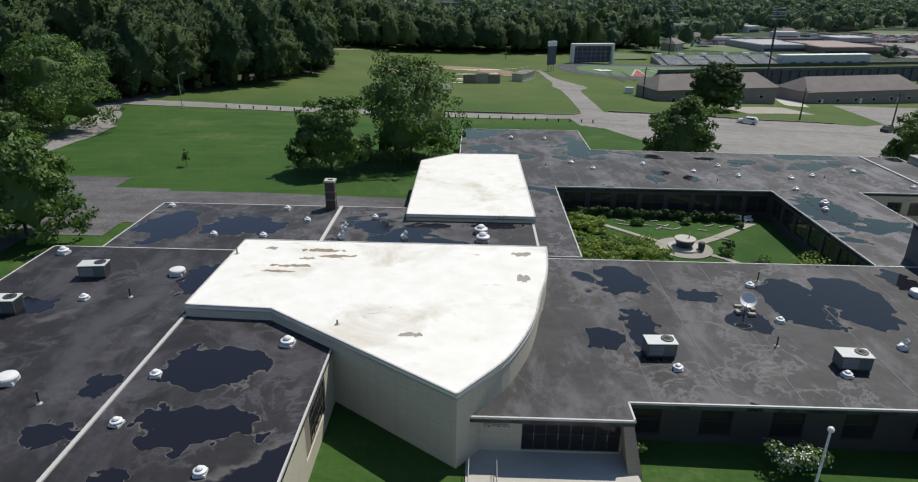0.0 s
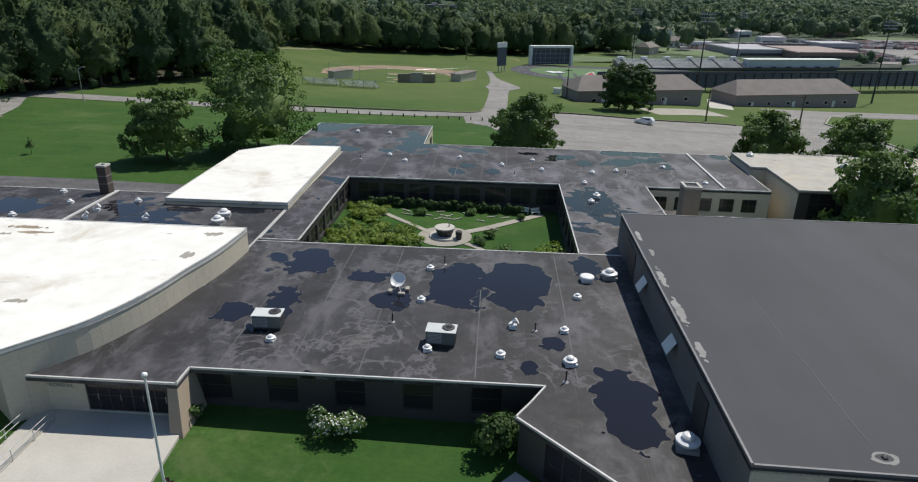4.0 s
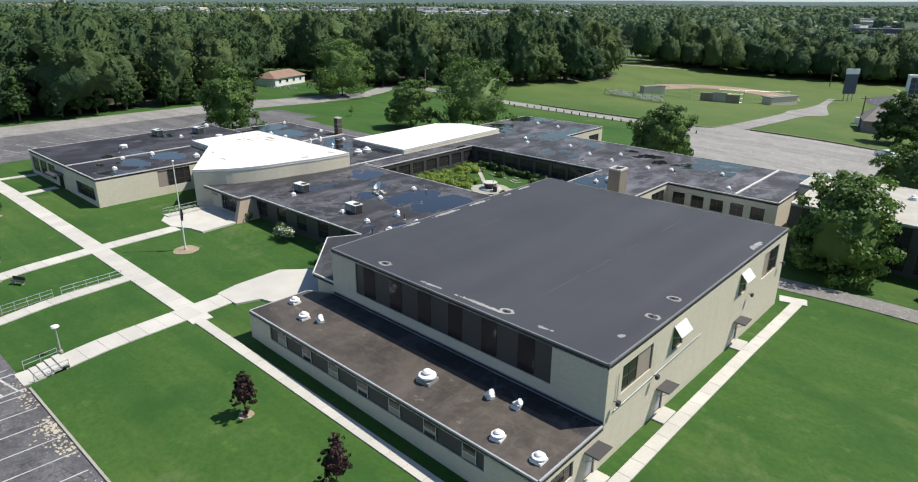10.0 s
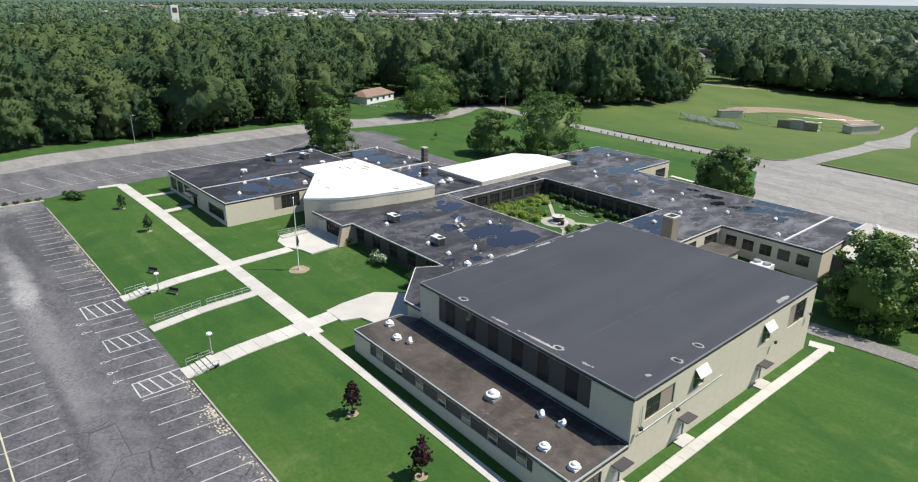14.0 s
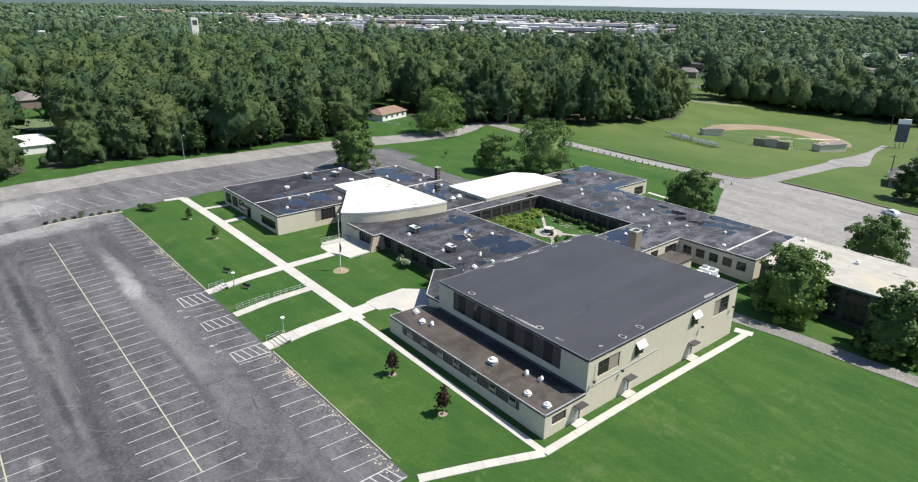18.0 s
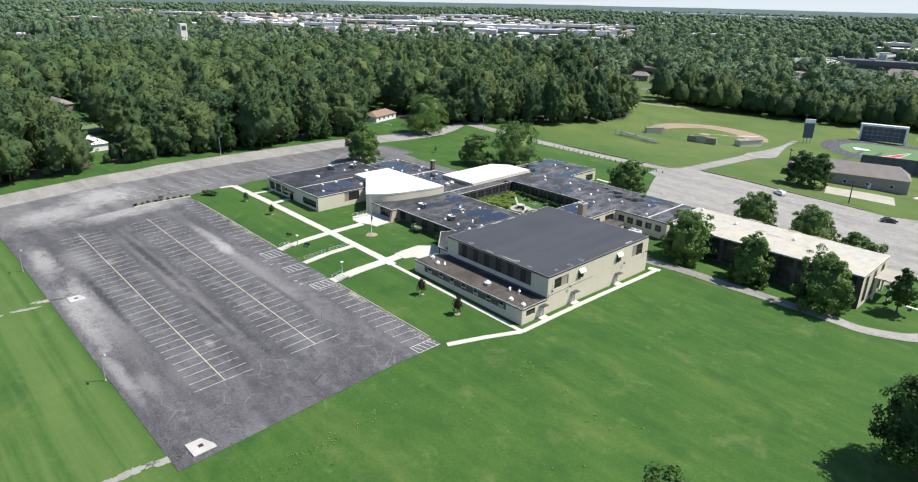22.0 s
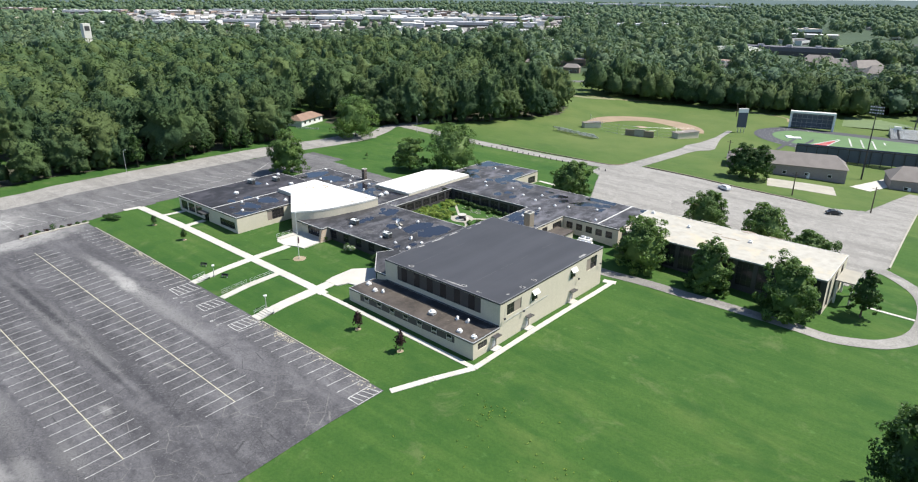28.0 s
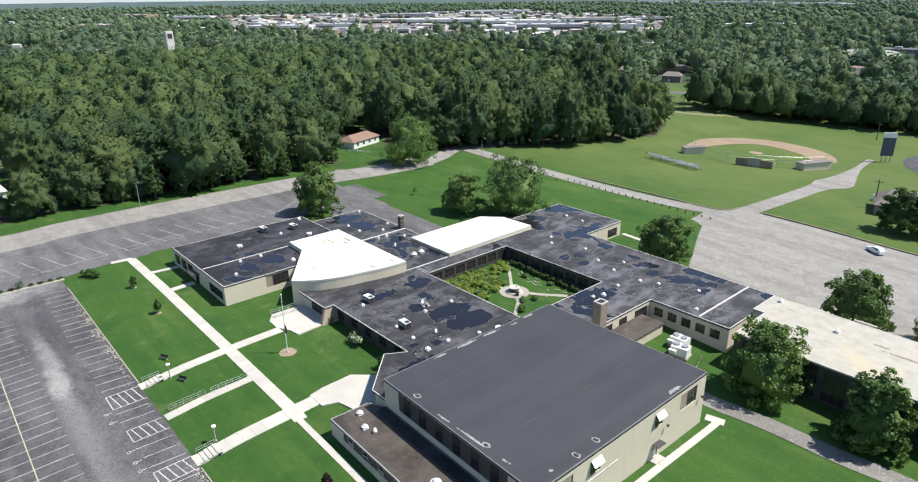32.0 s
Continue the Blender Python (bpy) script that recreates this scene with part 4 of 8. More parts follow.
# ---- trees ----
def leaf_cloud(rng, centres, radii, count, size, squash=0.8, wild=0.28):
    """Leaf blades scattered in the shells of many clumps: arrays of vertices (count*4, 3)."""
    w = np.array([r ** 2 for r in radii])
    pick = rng.choice(len(centres), count, p=w / w.sum())
    d = rng.normal(size=(count, 3))
    d /= np.linalg.norm(d, axis=1)[:, None]
    d[:, 2] = np.where(d[:, 2] < -0.35, -d[:, 2] * 0.6, d[:, 2])
    r = np.array(radii)[pick] * (0.62 + 0.45 * rng.random(count))
    c = np.array(centres)[pick] + d * r[:, None] * np.array([1, 1, squash])
    mid = np.array(centres).mean(0)
    out = c - mid
    out /= np.linalg.norm(out, axis=1)[:, None] + 1e-9
    nrm = 0.85 * d + 0.4 * out + np.array([0, 0, 0.25]) + rng.normal(size=(count, 3)) * wild
    nrm /= np.linalg.norm(nrm, axis=1)[:, None]
    ref = rng.normal(size=(count, 3))
    u = np.cross(nrm, ref)
    u /= np.linalg.norm(u, axis=1)[:, None] + 1e-9
    v = np.cross(nrm, u)
    s = size * (0.6 + 0.8 * rng.random(count))[:, None]
    q = np.stack([c + u * s, c + v * s * 0.75 + nrm * s * 0.15, c - u * s, c - v * s * 0.75 + nrm * s * 0.15], 1)
    return q.reshape(-1, 3)


def quads_mesh(name, verts, mat):
    n = len(verts) // 4
    me = bpy.data.meshes.new(name)
    me.vertices.add(len(verts))
    me.vertices.foreach_set("co", verts.astype(np.float32).ravel())
    me.loops.add(n * 4)
    me.loops.foreach_set("vertex_index", np.arange(n * 4, dtype=np.int32))
    me.polygons.add(n)
    me.polygons.foreach_set("loop_start", np.arange(0, n * 4, 4, dtype=np.int32))
    me.polygons.foreach_set("loop_total", np.full(n, 4, dtype=np.int32))
    me.materials.append(mat)
    me.update(calc_edges=True)
    return me


def lobes(rng, d, k=9):
    """Uneven outline of a crown: how far it reaches in each of the directions d, about 1 at the tips of its boughs."""
    c = rng.normal(size=(k, 3))
    c[:, 2] = np.abs(c[:, 2]) * 0.9 - 0.3
    c /= np.linalg.norm(c, axis=1)[:, None]
    wid, amp = 0.34 + 0.22 * rng.random(k), 0.55 + 0.45 * rng.random(k)
    ang = np.arccos(np.clip(d @ c.T, -1, 1))
    return 0.64 + 0.36 * (amp * np.exp(-(ang / wid) ** 2)).max(1)


def ball(sub):
    bm = bmesh.new()
    bmesh.ops.create_icosphere(bm, subdivisions=sub, radius=1.0)
    v = np.array([q.co[:] for q in bm.verts])
    f = np.array([[q.index for q in fc.verts] for fc in bm.faces])
    bm.free()
    return v, f


BALL = {k: ball(k) for k in (1, 2, 3, 4)}


def boughs(seed, h, r, low, clumps, leaves, leaf, core=3, bush_size=(0.11, 0.21), wild=0.45, taper=0.0, full=0.78):
    """A crown h high and r in radius at the origin: a body of many bushy clumps on an uneven outline, clad in leaf sprays.
    Vertices and triangles of the body, and the spray quads."""
    rng = np.random.default_rng(seed)
    k0 = int(rng.integers(7, 12))
    state = rng.integers(1 << 30)
    hh, zc = h * (1 - low) * 0.55, h * (low + (1 - low) * 0.45)
    ax = np.array([r, r, hh])

    def reach(q):
        o = lobes(np.random.default_rng(state), q, k0)
        return np.where(q[:, 2] < -0.1, np.maximum(o, 0.82), o)

    d = rng.normal(size=(clumps, 3))
    d /= np.linalg.norm(d, axis=1)[:, None]
    d[:, 2] = np.where(d[:, 2] < -0.8, -d[:, 2], d[:, 2])
    far_out = rng.random(clumps)
    out = reach(d) * (0.76 + 0.30 * far_out if full > 0.65 else 0.66 + 0.46 * far_out)
    size = rng.uniform(*bush_size, clumps)
    v, f = BALL[core]
    ang = np.arccos(np.clip(v @ d.T, -1, 1))
    knob = (np.exp(-(ang / size) ** 2) * (0.10 + 0.26 * far_out)).max(1)
    body = v * (reach(v) * (full - 0.10) + knob + 0.02 * rng.normal(size=len(v)))[:, None] * ax
    c = d * out[:, None] * ax
    cr = r * size
    if not taper:
        for q in (body, c):      # boughs hang wide below the middle
            q[:, :2] *= (1 + 0.42 * np.clip(-q[:, 2] / hh, 0, 1))[:, None]
    if taper:
        for q in (body, c):
            u = np.clip((q[:, 2] / hh + 1) / 2, 0, 1)
            q[:, :2] *= (0.12 + 1.05 * (1 - u) ** taper)[:, None]
        cr = cr * (0.55 + 0.45 * np.clip(0.5 - c[:, 2] / hh / 2, 0, 1))
    pick = rng.choice(clumps, leaves, p=cr ** 2 / (cr ** 2).sum())
    e = rng.normal(size=(leaves, 3)) + 0.8 * d[pick]
    e /= np.linalg.norm(e, axis=1)[:, None]
    p = c[pick] + e * (cr[pick] * (0.45 + 0.6 * rng.random(leaves)))[:, None] * np.array([1.1, 1.1, 0.75])
    n = 0.55 * e + 0.6 * d[pick] + np.array([0, 0, 0.3]) + rng.normal(size=(leaves, 3)) * wild
    n /= np.linalg.norm(n, axis=1)[:, None]
    u = np.cross(n, rng.normal(size=(leaves, 3)))
    u /= np.linalg.norm(u, axis=1)[:, None] + 1e-9
    w = np.cross(n, u)
    sz = leaf * (0.55 + 0.9 * rng.random(leaves))[:, None]
    quads = np.stack([p + u * sz, p + w * sz * 0.6 + n * sz * 0.15, p - u * sz * 0.9, p - w * sz * 0.6 + n * sz * 0.15], 1).reshape(-1, 3)
    lift = np.array([0, 0, zc])
    return body + lift, f, quads + lift


def leafy_mesh(name, V, T, Q, mat, smooth_shade=False):
    """One mesh of triangles T over the vertices V and of loose quads Q."""
    k, nt, nq = len(V), len(T), len(Q) // 4
    co = np.concatenate([V, Q]).astype(np.float32)
    me = bpy.data.meshes.new(name)
    me.vertices.add(len(co))
    me.vertices.foreach_set("co", co.ravel())
    me.loops.add(nt * 3 + nq * 4)
    me.loops.foreach_set("vertex_index", np.concatenate([T.ravel(), np.arange(nq * 4) + k]).astype(np.int32))
    me.polygons.add(nt + nq)
    me.polygons.foreach_set("loop_start", np.concatenate([np.arange(nt) * 3, nt * 3 + np.arange(nq) * 4]).astype(np.int32))
    me.polygons.foreach_set("loop_total", np.concatenate([np.full(nt, 3), np.full(nq, 4)]).astype(np.int32))
    me.materials.append(mat)
    me.update(calc_edges=True)
    if smooth_shade:
        me.shade_smooth()
    return me


def trunk_bm(rng, h, r, rt, limbs=6):
    bm = bmn()
    cyl(bm, 0, 0, -0.4, h * 0.45, rt, rt * 0.7, 10)
    cyl(bm, 0, 0, h * 0.45, h * 0.8, rt * 0.68, rt * 0.2, 8)
    for i in range(limbs):
        a = 6.283 * i / limbs + rng.random()
        z = h * (0.2 + 0.3 * rng.random())
        out = r * (0.5 + 0.3 * rng.random())
        bar(bm, (0, 0, z), (math.cos(a) * out, math.sin(a) * out, z + h * 0.22), rt * 0.28, 6)
    return bm


def tree(name, x, y, h, r, seed, label, mat=M_leaf, leaves=5200, leaf=0.3, low=0.12, clumps=110, taper=0.0, rt=0.28, group="", cat="tree"):
    rng = np.random.default_rng(seed)
    t = thing(name, label, cat, group, at=(x, y, g(x, y)))
    tr = part("trunk", trunk_bm(rng, h, r, rt), M_bark, None)
    tr.parent = t
    c = new("crown", leafy_mesh("crown", *boughs(seed, h, r, low, clumps, leaves, leaf, 3, wild=0.6, taper=taper, full=0.62), mat))
    c.parent = t
    return t


# ---- car park markings ----
def line_mesh(name, segs, width, dz, mat):
    """Painted strokes: (x0, y0, x1, y1) each, laid on the paving."""
    vs, fs = [], []
    for x0, y0, x1, y1 in segs:
        d = Vector((x1 - x0, y1 - y0))
        n = Vector((-d.y, d.x)).normalized() * width / 2
        steps = max(1, int(d.length / 2.5))
        for i in range(steps + 1):
            p = Vector((x0, y0)) + d * i / steps
            for q in (p - n, p + n):
                vs.append((q.x, q.y, g(q.x, q.y) + dz))
            if i:
                b = len(vs) - 4
                fs.append((b, b + 1, b + 3, b + 2))
    return mesh_of(name, vs, fs, mat)


rl = random.Random(5)
PITCH = 2.595
for yc, lean, x0, x1 in ((-18.85, -0.0085, -37.0, 50.3), (-35.75, -0.012, -38.6, 49.6)):
    n = int((x1 - x0) / PITCH)
    for i in range(n + 1):
        x = x1 - PITCH * i
        ym = yc + lean * (x - 5)
        child("stall_line", line_mesh("stall_line", [(x - 0.25 + 0.05 * rl.uniform(-1, 1), ym - 5.0 + rl.uniform(-0.12, 0.12), x + 0.2, ym + 4.95 + rl.uniform(-0.12, 0.12))], 0.11, 0.062, M_line_w), LOT)
    child("centre_line", line_mesh("centre_line", [(x0, yc + lean * (x0 - 5), x1, yc + lean * (x1 - 5))], 0.15, 0.066, M_line_y), LOT, "long yellowish line down a parking row")
for i in range(42):
    x = 60.4 - PITCH * i
    if x > -45 and not any(a < x < b for a, b in ((4.6, 10.2), (15.6, 20.2), (27.6, 31.6))):
        child("stall_line", line_mesh("stall_line", [(x, -7.1 + rl.uniform(-0.1, 0.1), x + 0.3, -2.2)], 0.11, 0.062, M_line_w), LOT)
for hx, x1 in ((5.4, 9.6), (16.4, 19.7), (28.1, 31.2), (62.9, 65.4)):
    h = [(hx, -7.0, hx, -2.0), (x1, -7.0, x1, -2.0), (hx, -7.0, x1, -7.0)] + [(hx, -6.4 + 1.1 * i, x1, -7.0 + 1.1 * i + 1.2) for i in range(4)]
    child("hatched_bay", line_mesh("hatched_bay", h, 0.16, 0.064, M_line_w), LOT, "white hatched no-parking bay")
segs = [(-69.3, -16.5, -57.7, -16.5), (-57.7, -16.5, -57.5, 16), (-57.5, 16, -60.0, 56), (-60.0, 56, -68.8, 69)] + [(-57.6 - 0.05 * max(0, i - 7), -13 + 4.6 * i, -68.6, -16.2 + 4.6 * i) for i in range(16)]
for s in segs:
    child("stall_line", line_mesh("stall_line", [s], 0.11, 0.062, M_line_w), LOT2)
def lathe_ring(bm, x, y, z, r0, r1, n=18):
    """A flat painted ring."""
    a = [[bm.verts.new((x + r * math.cos(6.28319 * i / n), y + r * math.sin(6.28319 * i / n), z + 0.01)) for i in range(n)] for r in (r0, r1)]
    for i in range(n):
        bm.faces.new((a[0][i], a[0][(i + 1) % n], a[1][(i + 1) % n], a[1][i]))


for x in (10.2, 13.0, 21.6, 24.4, 26.6):
    bm = bmn()
    lathe_ring(bm, x, -8.2, g(x, -8) + 0.052, 0.3, 0.2)
    box(bm, x - 0.05, -7.9, g(x, -8) + 0.052, x + 0.05, -7.35, g(x, -8) + 0.061)
    tagged(part("bay_symbol", bm, M_line_w), "small white painted bay symbol", "road marking", "bay symbols")

# pale worn patches, blown grit and leaf litter on the lot
def blob(name, cx, cy, rx, ry, seed, z, mat, n=56, rough=0.42, rot=0.0, grow=0.0, split=False):
    """A flat irregular patch, cut along the contour of a noise field round an ellipse."""
    off = Vector((seed * 3.17 % 97, seed * 7.31 % 89, seed * 1.7 % 53))
    ext, k = 1.45 + grow, max(0.5, min(rx, ry))
    nx = max(10, min(44, int(2 * rx * ext / 0.17)))
    ny = max(10, min(44, int(2 * ry * ext / 0.17)))
    c, s = math.cos(rot), math.sin(rot)

    def field(u, v):
        q = Vector((u * rx / k, v * ry / k, 0))
        f = noise.noise(q * 1.3 + off) + 0.5 * noise.noise(q * 3.0 + off) + 0.28 * noise.noise(q * 7.0 + off)
        return 1.0 + grow - math.hypot(u, v) + rough * 1.5 * f

    def put(u, v):
        x, y = u * rx, v * ry
        x, y = x * c - y * s + cx, x * s + y * c + cy
        return x, y, z(x, y) if callable(z) else z

    us = [-ext + 2 * ext * i / nx for i in range(nx + 1)]
    ws = [-ext + 2 * ext * j / ny for j in range(ny + 1)]
    F = [[field(u, v) for u in us] for v in ws]
    vs, fs, cell = [], [], {}
    for j in range(ny):
        for i in range(nx):
            cs = [(us[i], ws[j], F[j][i]), (us[i + 1], ws[j], F[j][i + 1]), (us[i + 1], ws[j + 1], F[j + 1][i + 1]), (us[i], ws[j + 1], F[j + 1][i])]
            poly = []
            for a, b in zip(cs, cs[1:] + cs[:1]):
                if a[2] > 0:
                    poly.append(put(a[0], a[1]))
                if (a[2] > 0) != (b[2] > 0):
                    t = a[2] / (a[2] - b[2])
                    poly.append(put(a[0] + (b[0] - a[0]) * t, a[1] + (b[1] - a[1]) * t))
            if len(poly) > 2:
                b0 = len(vs)
                vs += poly
                cell[i, j] = tuple(range(b0, b0 + len(poly)))
                fs.append(cell[i, j])
    if not split:
        return mesh_of(name, vs, fs, mat)
    edge, near_by = {}, {q: set() for q in cell}
    for q, f in cell.items():
        r = [tuple(round(w, 4) for w in vs[k]) for k in f]
        for a, b in zip(r, r[1:] + r[:1]):
            if a != b:
                edge.setdefault((min(a, b), max(a, b)), []).append(q)
    for qs in edge.values():
        for q in qs:
            near_by[q].update(qs)
    out, todo = [], set(cell)
    while todo:      # one mesh for each separate pool
        q0 = min(todo)
        todo.remove(q0)
        stack, pool = [q0], []
        while stack:
            q1 = stack.pop()
            pool.append(cell[q1])
            for q in sorted(near_by[q1] & todo):
                todo.remove(q)
                stack.append(q)
        if len(pool) > 3:
            out.append(mesh_of(name, [vs[k] for f in pool for k in f], [tuple(range(sum(len(e) for e in pool[:n]), sum(len(e) for e in pool[:n + 1]))) for n in range(len(pool))], mat))
    return out


gr = []
for i in range(2600):
    x = rl.choice([rl.uniform(-40, 4), rl.uniform(31.5, 64), rl.uniform(-30, 0), rl.gauss(36, 3.5)])
    if noise.noise(Vector((x * 0.35, 7.0, 0))) + 0.3 > rl.random() * 0.9 and x > -41:
        gr.append((x, -1.95 - abs(rl.gauss(0, 0.75)), 0.04 + 0.16 * rl.random() ** 2))
vs, fs = [], []
for x, y, s in gr:
    b, z, a = len(vs), g(x, y) + 0.066, rl.uniform(0, 3)
    vs += [(x + s * math.cos(a + t), y + s * 0.7 * math.sin(a + t), z + 0.01 * (k % 2)) for k, t in enumerate((0, 1.3, 2.6, 3.9, 5.2))]
    fs.append(tuple(range(b, b + 5)))
tagged(new("leaf_litter", mesh_of("leaf_litter", vs, fs, M_soil)), "tan grit and dry litter along the kerb", "debris", kind="stuff")

# kerb along the lawn, planted island, concrete slabs and worn paths south of the lot
tagged(new("kerb", strip("kerb", [(-44, -1.75), (4.8, -1.75)], 0.18, 0.16, M_concrete_old, 3, 0.16)), "low concrete kerb", "kerb", kind="structure")
tagged(new("kerb", strip("kerb", [(31.5, -1.75), (62, -1.75)], 0.18, 0.16, M_concrete_old, 3, 0.16)), "low concrete kerb", "kerb", kind="structure")
tagged(new("kerb", strip("kerb", [(-49.4, -17.8), (-49.9, -9), (-49.6, -1.2)], 0.9, 0.2, M_concrete_old, 2, 0.2)), "raised concrete edge of a planting strip", "kerb", kind="structure")
M_pad = plain("pinkish_concrete", (0.40, 0.38, 0.36), 0.85, 0.22, 1.6)
for x, y, w in ((0.5, -46, 3.0), (62.6, -46, 3.4)):
    sl = thing("drain_slab", "white concrete slab round a drain", "drain", "drain slabs", at=(x, y, g(x, y)))
    bm = bmn()
    box(bm, x - w / 2, y - w / 2, g(x, y) - 0.1, x + w / 2, y + w / 2, g(x, y) + 0.12, bevel=0.02)
    part("slab", bm, M_pad, sl)
    bm = bmn()
    box(bm, x - 0.35, y - 0.35, g(x, y) + 0.12, x + 0.35, y + 0.35, g(x, y) + 0.14)
    part("grate", bm, M_black, sl)
M_rubble = plain("weathered_slab", (0.24, 0.24, 0.205), 0.9, 0.35, 0.9)
for i, (x, y, rx, ry, rot) in enumerate([(62.2, -50.6, 2.9, 0.75, 1.35), (61.2, -55.8, 3.6, 0.7, 1.45), (60.9, -59.3, 0.9, 0.3, 1.3), (59.5, -61.6, 0.7, 0.25, 1.5), (60.3, -65.2, 1.1, 0.3, 1.2), (-2.3, -50.2, 3.0, 0.6, 1.2), (-1.4, -55.0, 2.6, 0.5, 1.3), (-2.0, -60.0, 1.6, 0.35, 1.4)]):
    for me in blob("worn_path", x, y, rx, ry, 640 + i, lambda px, py: g(px, py) + 0.05, M_rubble, 40, 0.4, rot, 0, True):
        tagged(new("worn_path", me), "broken pale path in the grass", "footpath", kind="structure")

# ---- steps, rails, lamps, flagpole, benches on the front lawn ----
def rail(pts, h, label, posts=4, bars=2):
    t = thing("handrail", label, "handrail", "handrails", at=(*pts[0], g(*pts[0])))
    a, b = Vector(pts[0]), Vector(pts[1])
    for i in range(posts):
        p = a.lerp(b, i / (posts - 1))
        part("post", bar(bmn(), (p.x, p.y, g(p.x, p.y) - 0.05), (p.x, p.y, g(p.x, p.y) + h), 0.03), M_galv, t)
    for k in range(bars):
        hh = h * (1 - 0.42 * k)
        part("rail", bar(bmn(), (a.x, a.y, g(a.x, a.y) + hh), (b.x, b.y, g(b.x, b.y) + hh), 0.028), M_galv, t)
    return t


for cx, w in ((5.9, 2.1), (29.5, 2.6)):
    st = thing("entrance_steps", "short flight of concrete steps up from the car park", "steps", "front steps", at=(cx, 0, g(cx, 0)))
    for i in range(4):
        bm = bmn()
        z = g(cx, -1.5) + 0.05 + 0.13 * (i + 1)
        box(bm, cx - w / 2, -0.9 + 0.62 * i, z - 0.6, cx + w / 2, 1.6, z, bevel=0.015)
        part("step", bm, M_concrete, st)
    bm = bmn()
    box(bm, cx - w / 2, -2.0, g(cx, -1.5) - 0.1, cx + w / 2, -0.9, g(cx, -1.5) + 0.09)
    part("landing", bm, M_concrete, st)
    for s in (-1, 1):
        rail([(cx + s * (w / 2 + 0.08), -1.2), (cx + s * (w / 2 + 0.08), 1.5)], 0.9, "galvanised pipe handrail beside the steps", 3, 2)
for pts in ([(15.4, -0.6), (15.6, 5.2)], [(15.7, 6.0), (15.5, 12.2)]):
    rail(pts, 0.95, "long galvanised handrail beside the ramp", 6, 3)
for pts in ([(-2.3, 25.2), (-2.2, 31.0)], [(-0.6, 25.4), (-0.5, 31.2)]):
    rail(pts, 0.95, "pale pipe handrail beside the entrance ramp", 4, 2)

fp = thing("flagpole", "tall white flagpole with a limp flag", "flagpole", at=(12.6, 21.1, g(12.6, 21.1)))
zb = g(12.6, 21.1)
part("pole", cyl(bmn(), 12.6, 21.1, zb, zb + 11.2, 0.085, 0.05, 14), M_white, fp)
bm = bmn()
bmesh.ops.create_uvsphere(bm, u_segments=12, v_segments=8, radius=0.14)
bmesh.ops.translate(bm, vec=(12.6, 21.1, zb + 11.3), verts=bm.verts)
part("finial", bm, M_white, fp, "white ball on the pole")
part("base_collar", cyl(bmn(), 12.6, 21.1, zb, zb + 0.35, 0.22, 0.16, 14), M_concrete, fp)
fv, ff = [], []
for i in range(7):
    for j in range(4):
        fv.append((12.6 + 0.07 + 0.13 * j + 0.05 * math.sin(i * 1.9 + j), 21.1 + 0.12 * math.sin(j * 2.2 + i * 0.5), zb + 5.6 - 0.27 * i - 0.05 * j))
for i in range(6):
    for j in range(3):
        ff.append((i * 4 + j, i * 4 + j + 1, i * 4 + j + 5, i * 4 + j + 4))
M_flag = plain("flag_cloth", (0.20, 0.07, 0.09), 0.85, 0.5, 6.0)
child("flag", mesh_of("flag", fv, ff, M_flag, True), fp, "limp dark red and blue flag")
bed = thing("flagpole_bed", "round tan mulch bed round the flagpole", "planting bed", at=(12.6, 21.1, zb))
child("mulch", blob("mulch", 12.6, 21.1, 1.5, 1.5, 3, lambda a, b: g(a, b) + 0.05, M_mulch, 40, 0.1), bed)


def lamp_post(x, y, h, label, head="globe", group="lamp posts"):
    z = g(x, y)
    t = thing("lamp_post", label, "lamp post", group, at=(x, y, z))
    part("pole", cyl(bmn(), x, y, z - 0.1, z + h, 0.09, 0.055, 12), M_galv, t)
    part("footing", cyl(bmn(), x, y, z - 0.1, z + 0.25, 0.22, 0.2, 12), M_concrete_old, t)
    if head == "globe":
        bm = bmn()
        cyl(bm, x, y, z + h, z + h + 0.12, 0.36, 0.30, 16)
        cyl(bm, x, y, z + h - 0.16, z + h, 0.18, 0.36, 16)
        part("lamp_head", bm, M_vent, t, "white saucer lamp head")
    else:
        bm = bmn()
        bar(bm, (x, y, z + h - 0.1), (x + 0.9, y + 0.3, z + h + 0.35), 0.04)
        box(bm, x + 0.75, y + 0.15, z + h + 0.28, x + 1.45, y + 0.5, z + h + 0.42, bevel=0.03)
        part("lamp_head", bm, M_galv, t)
    return t


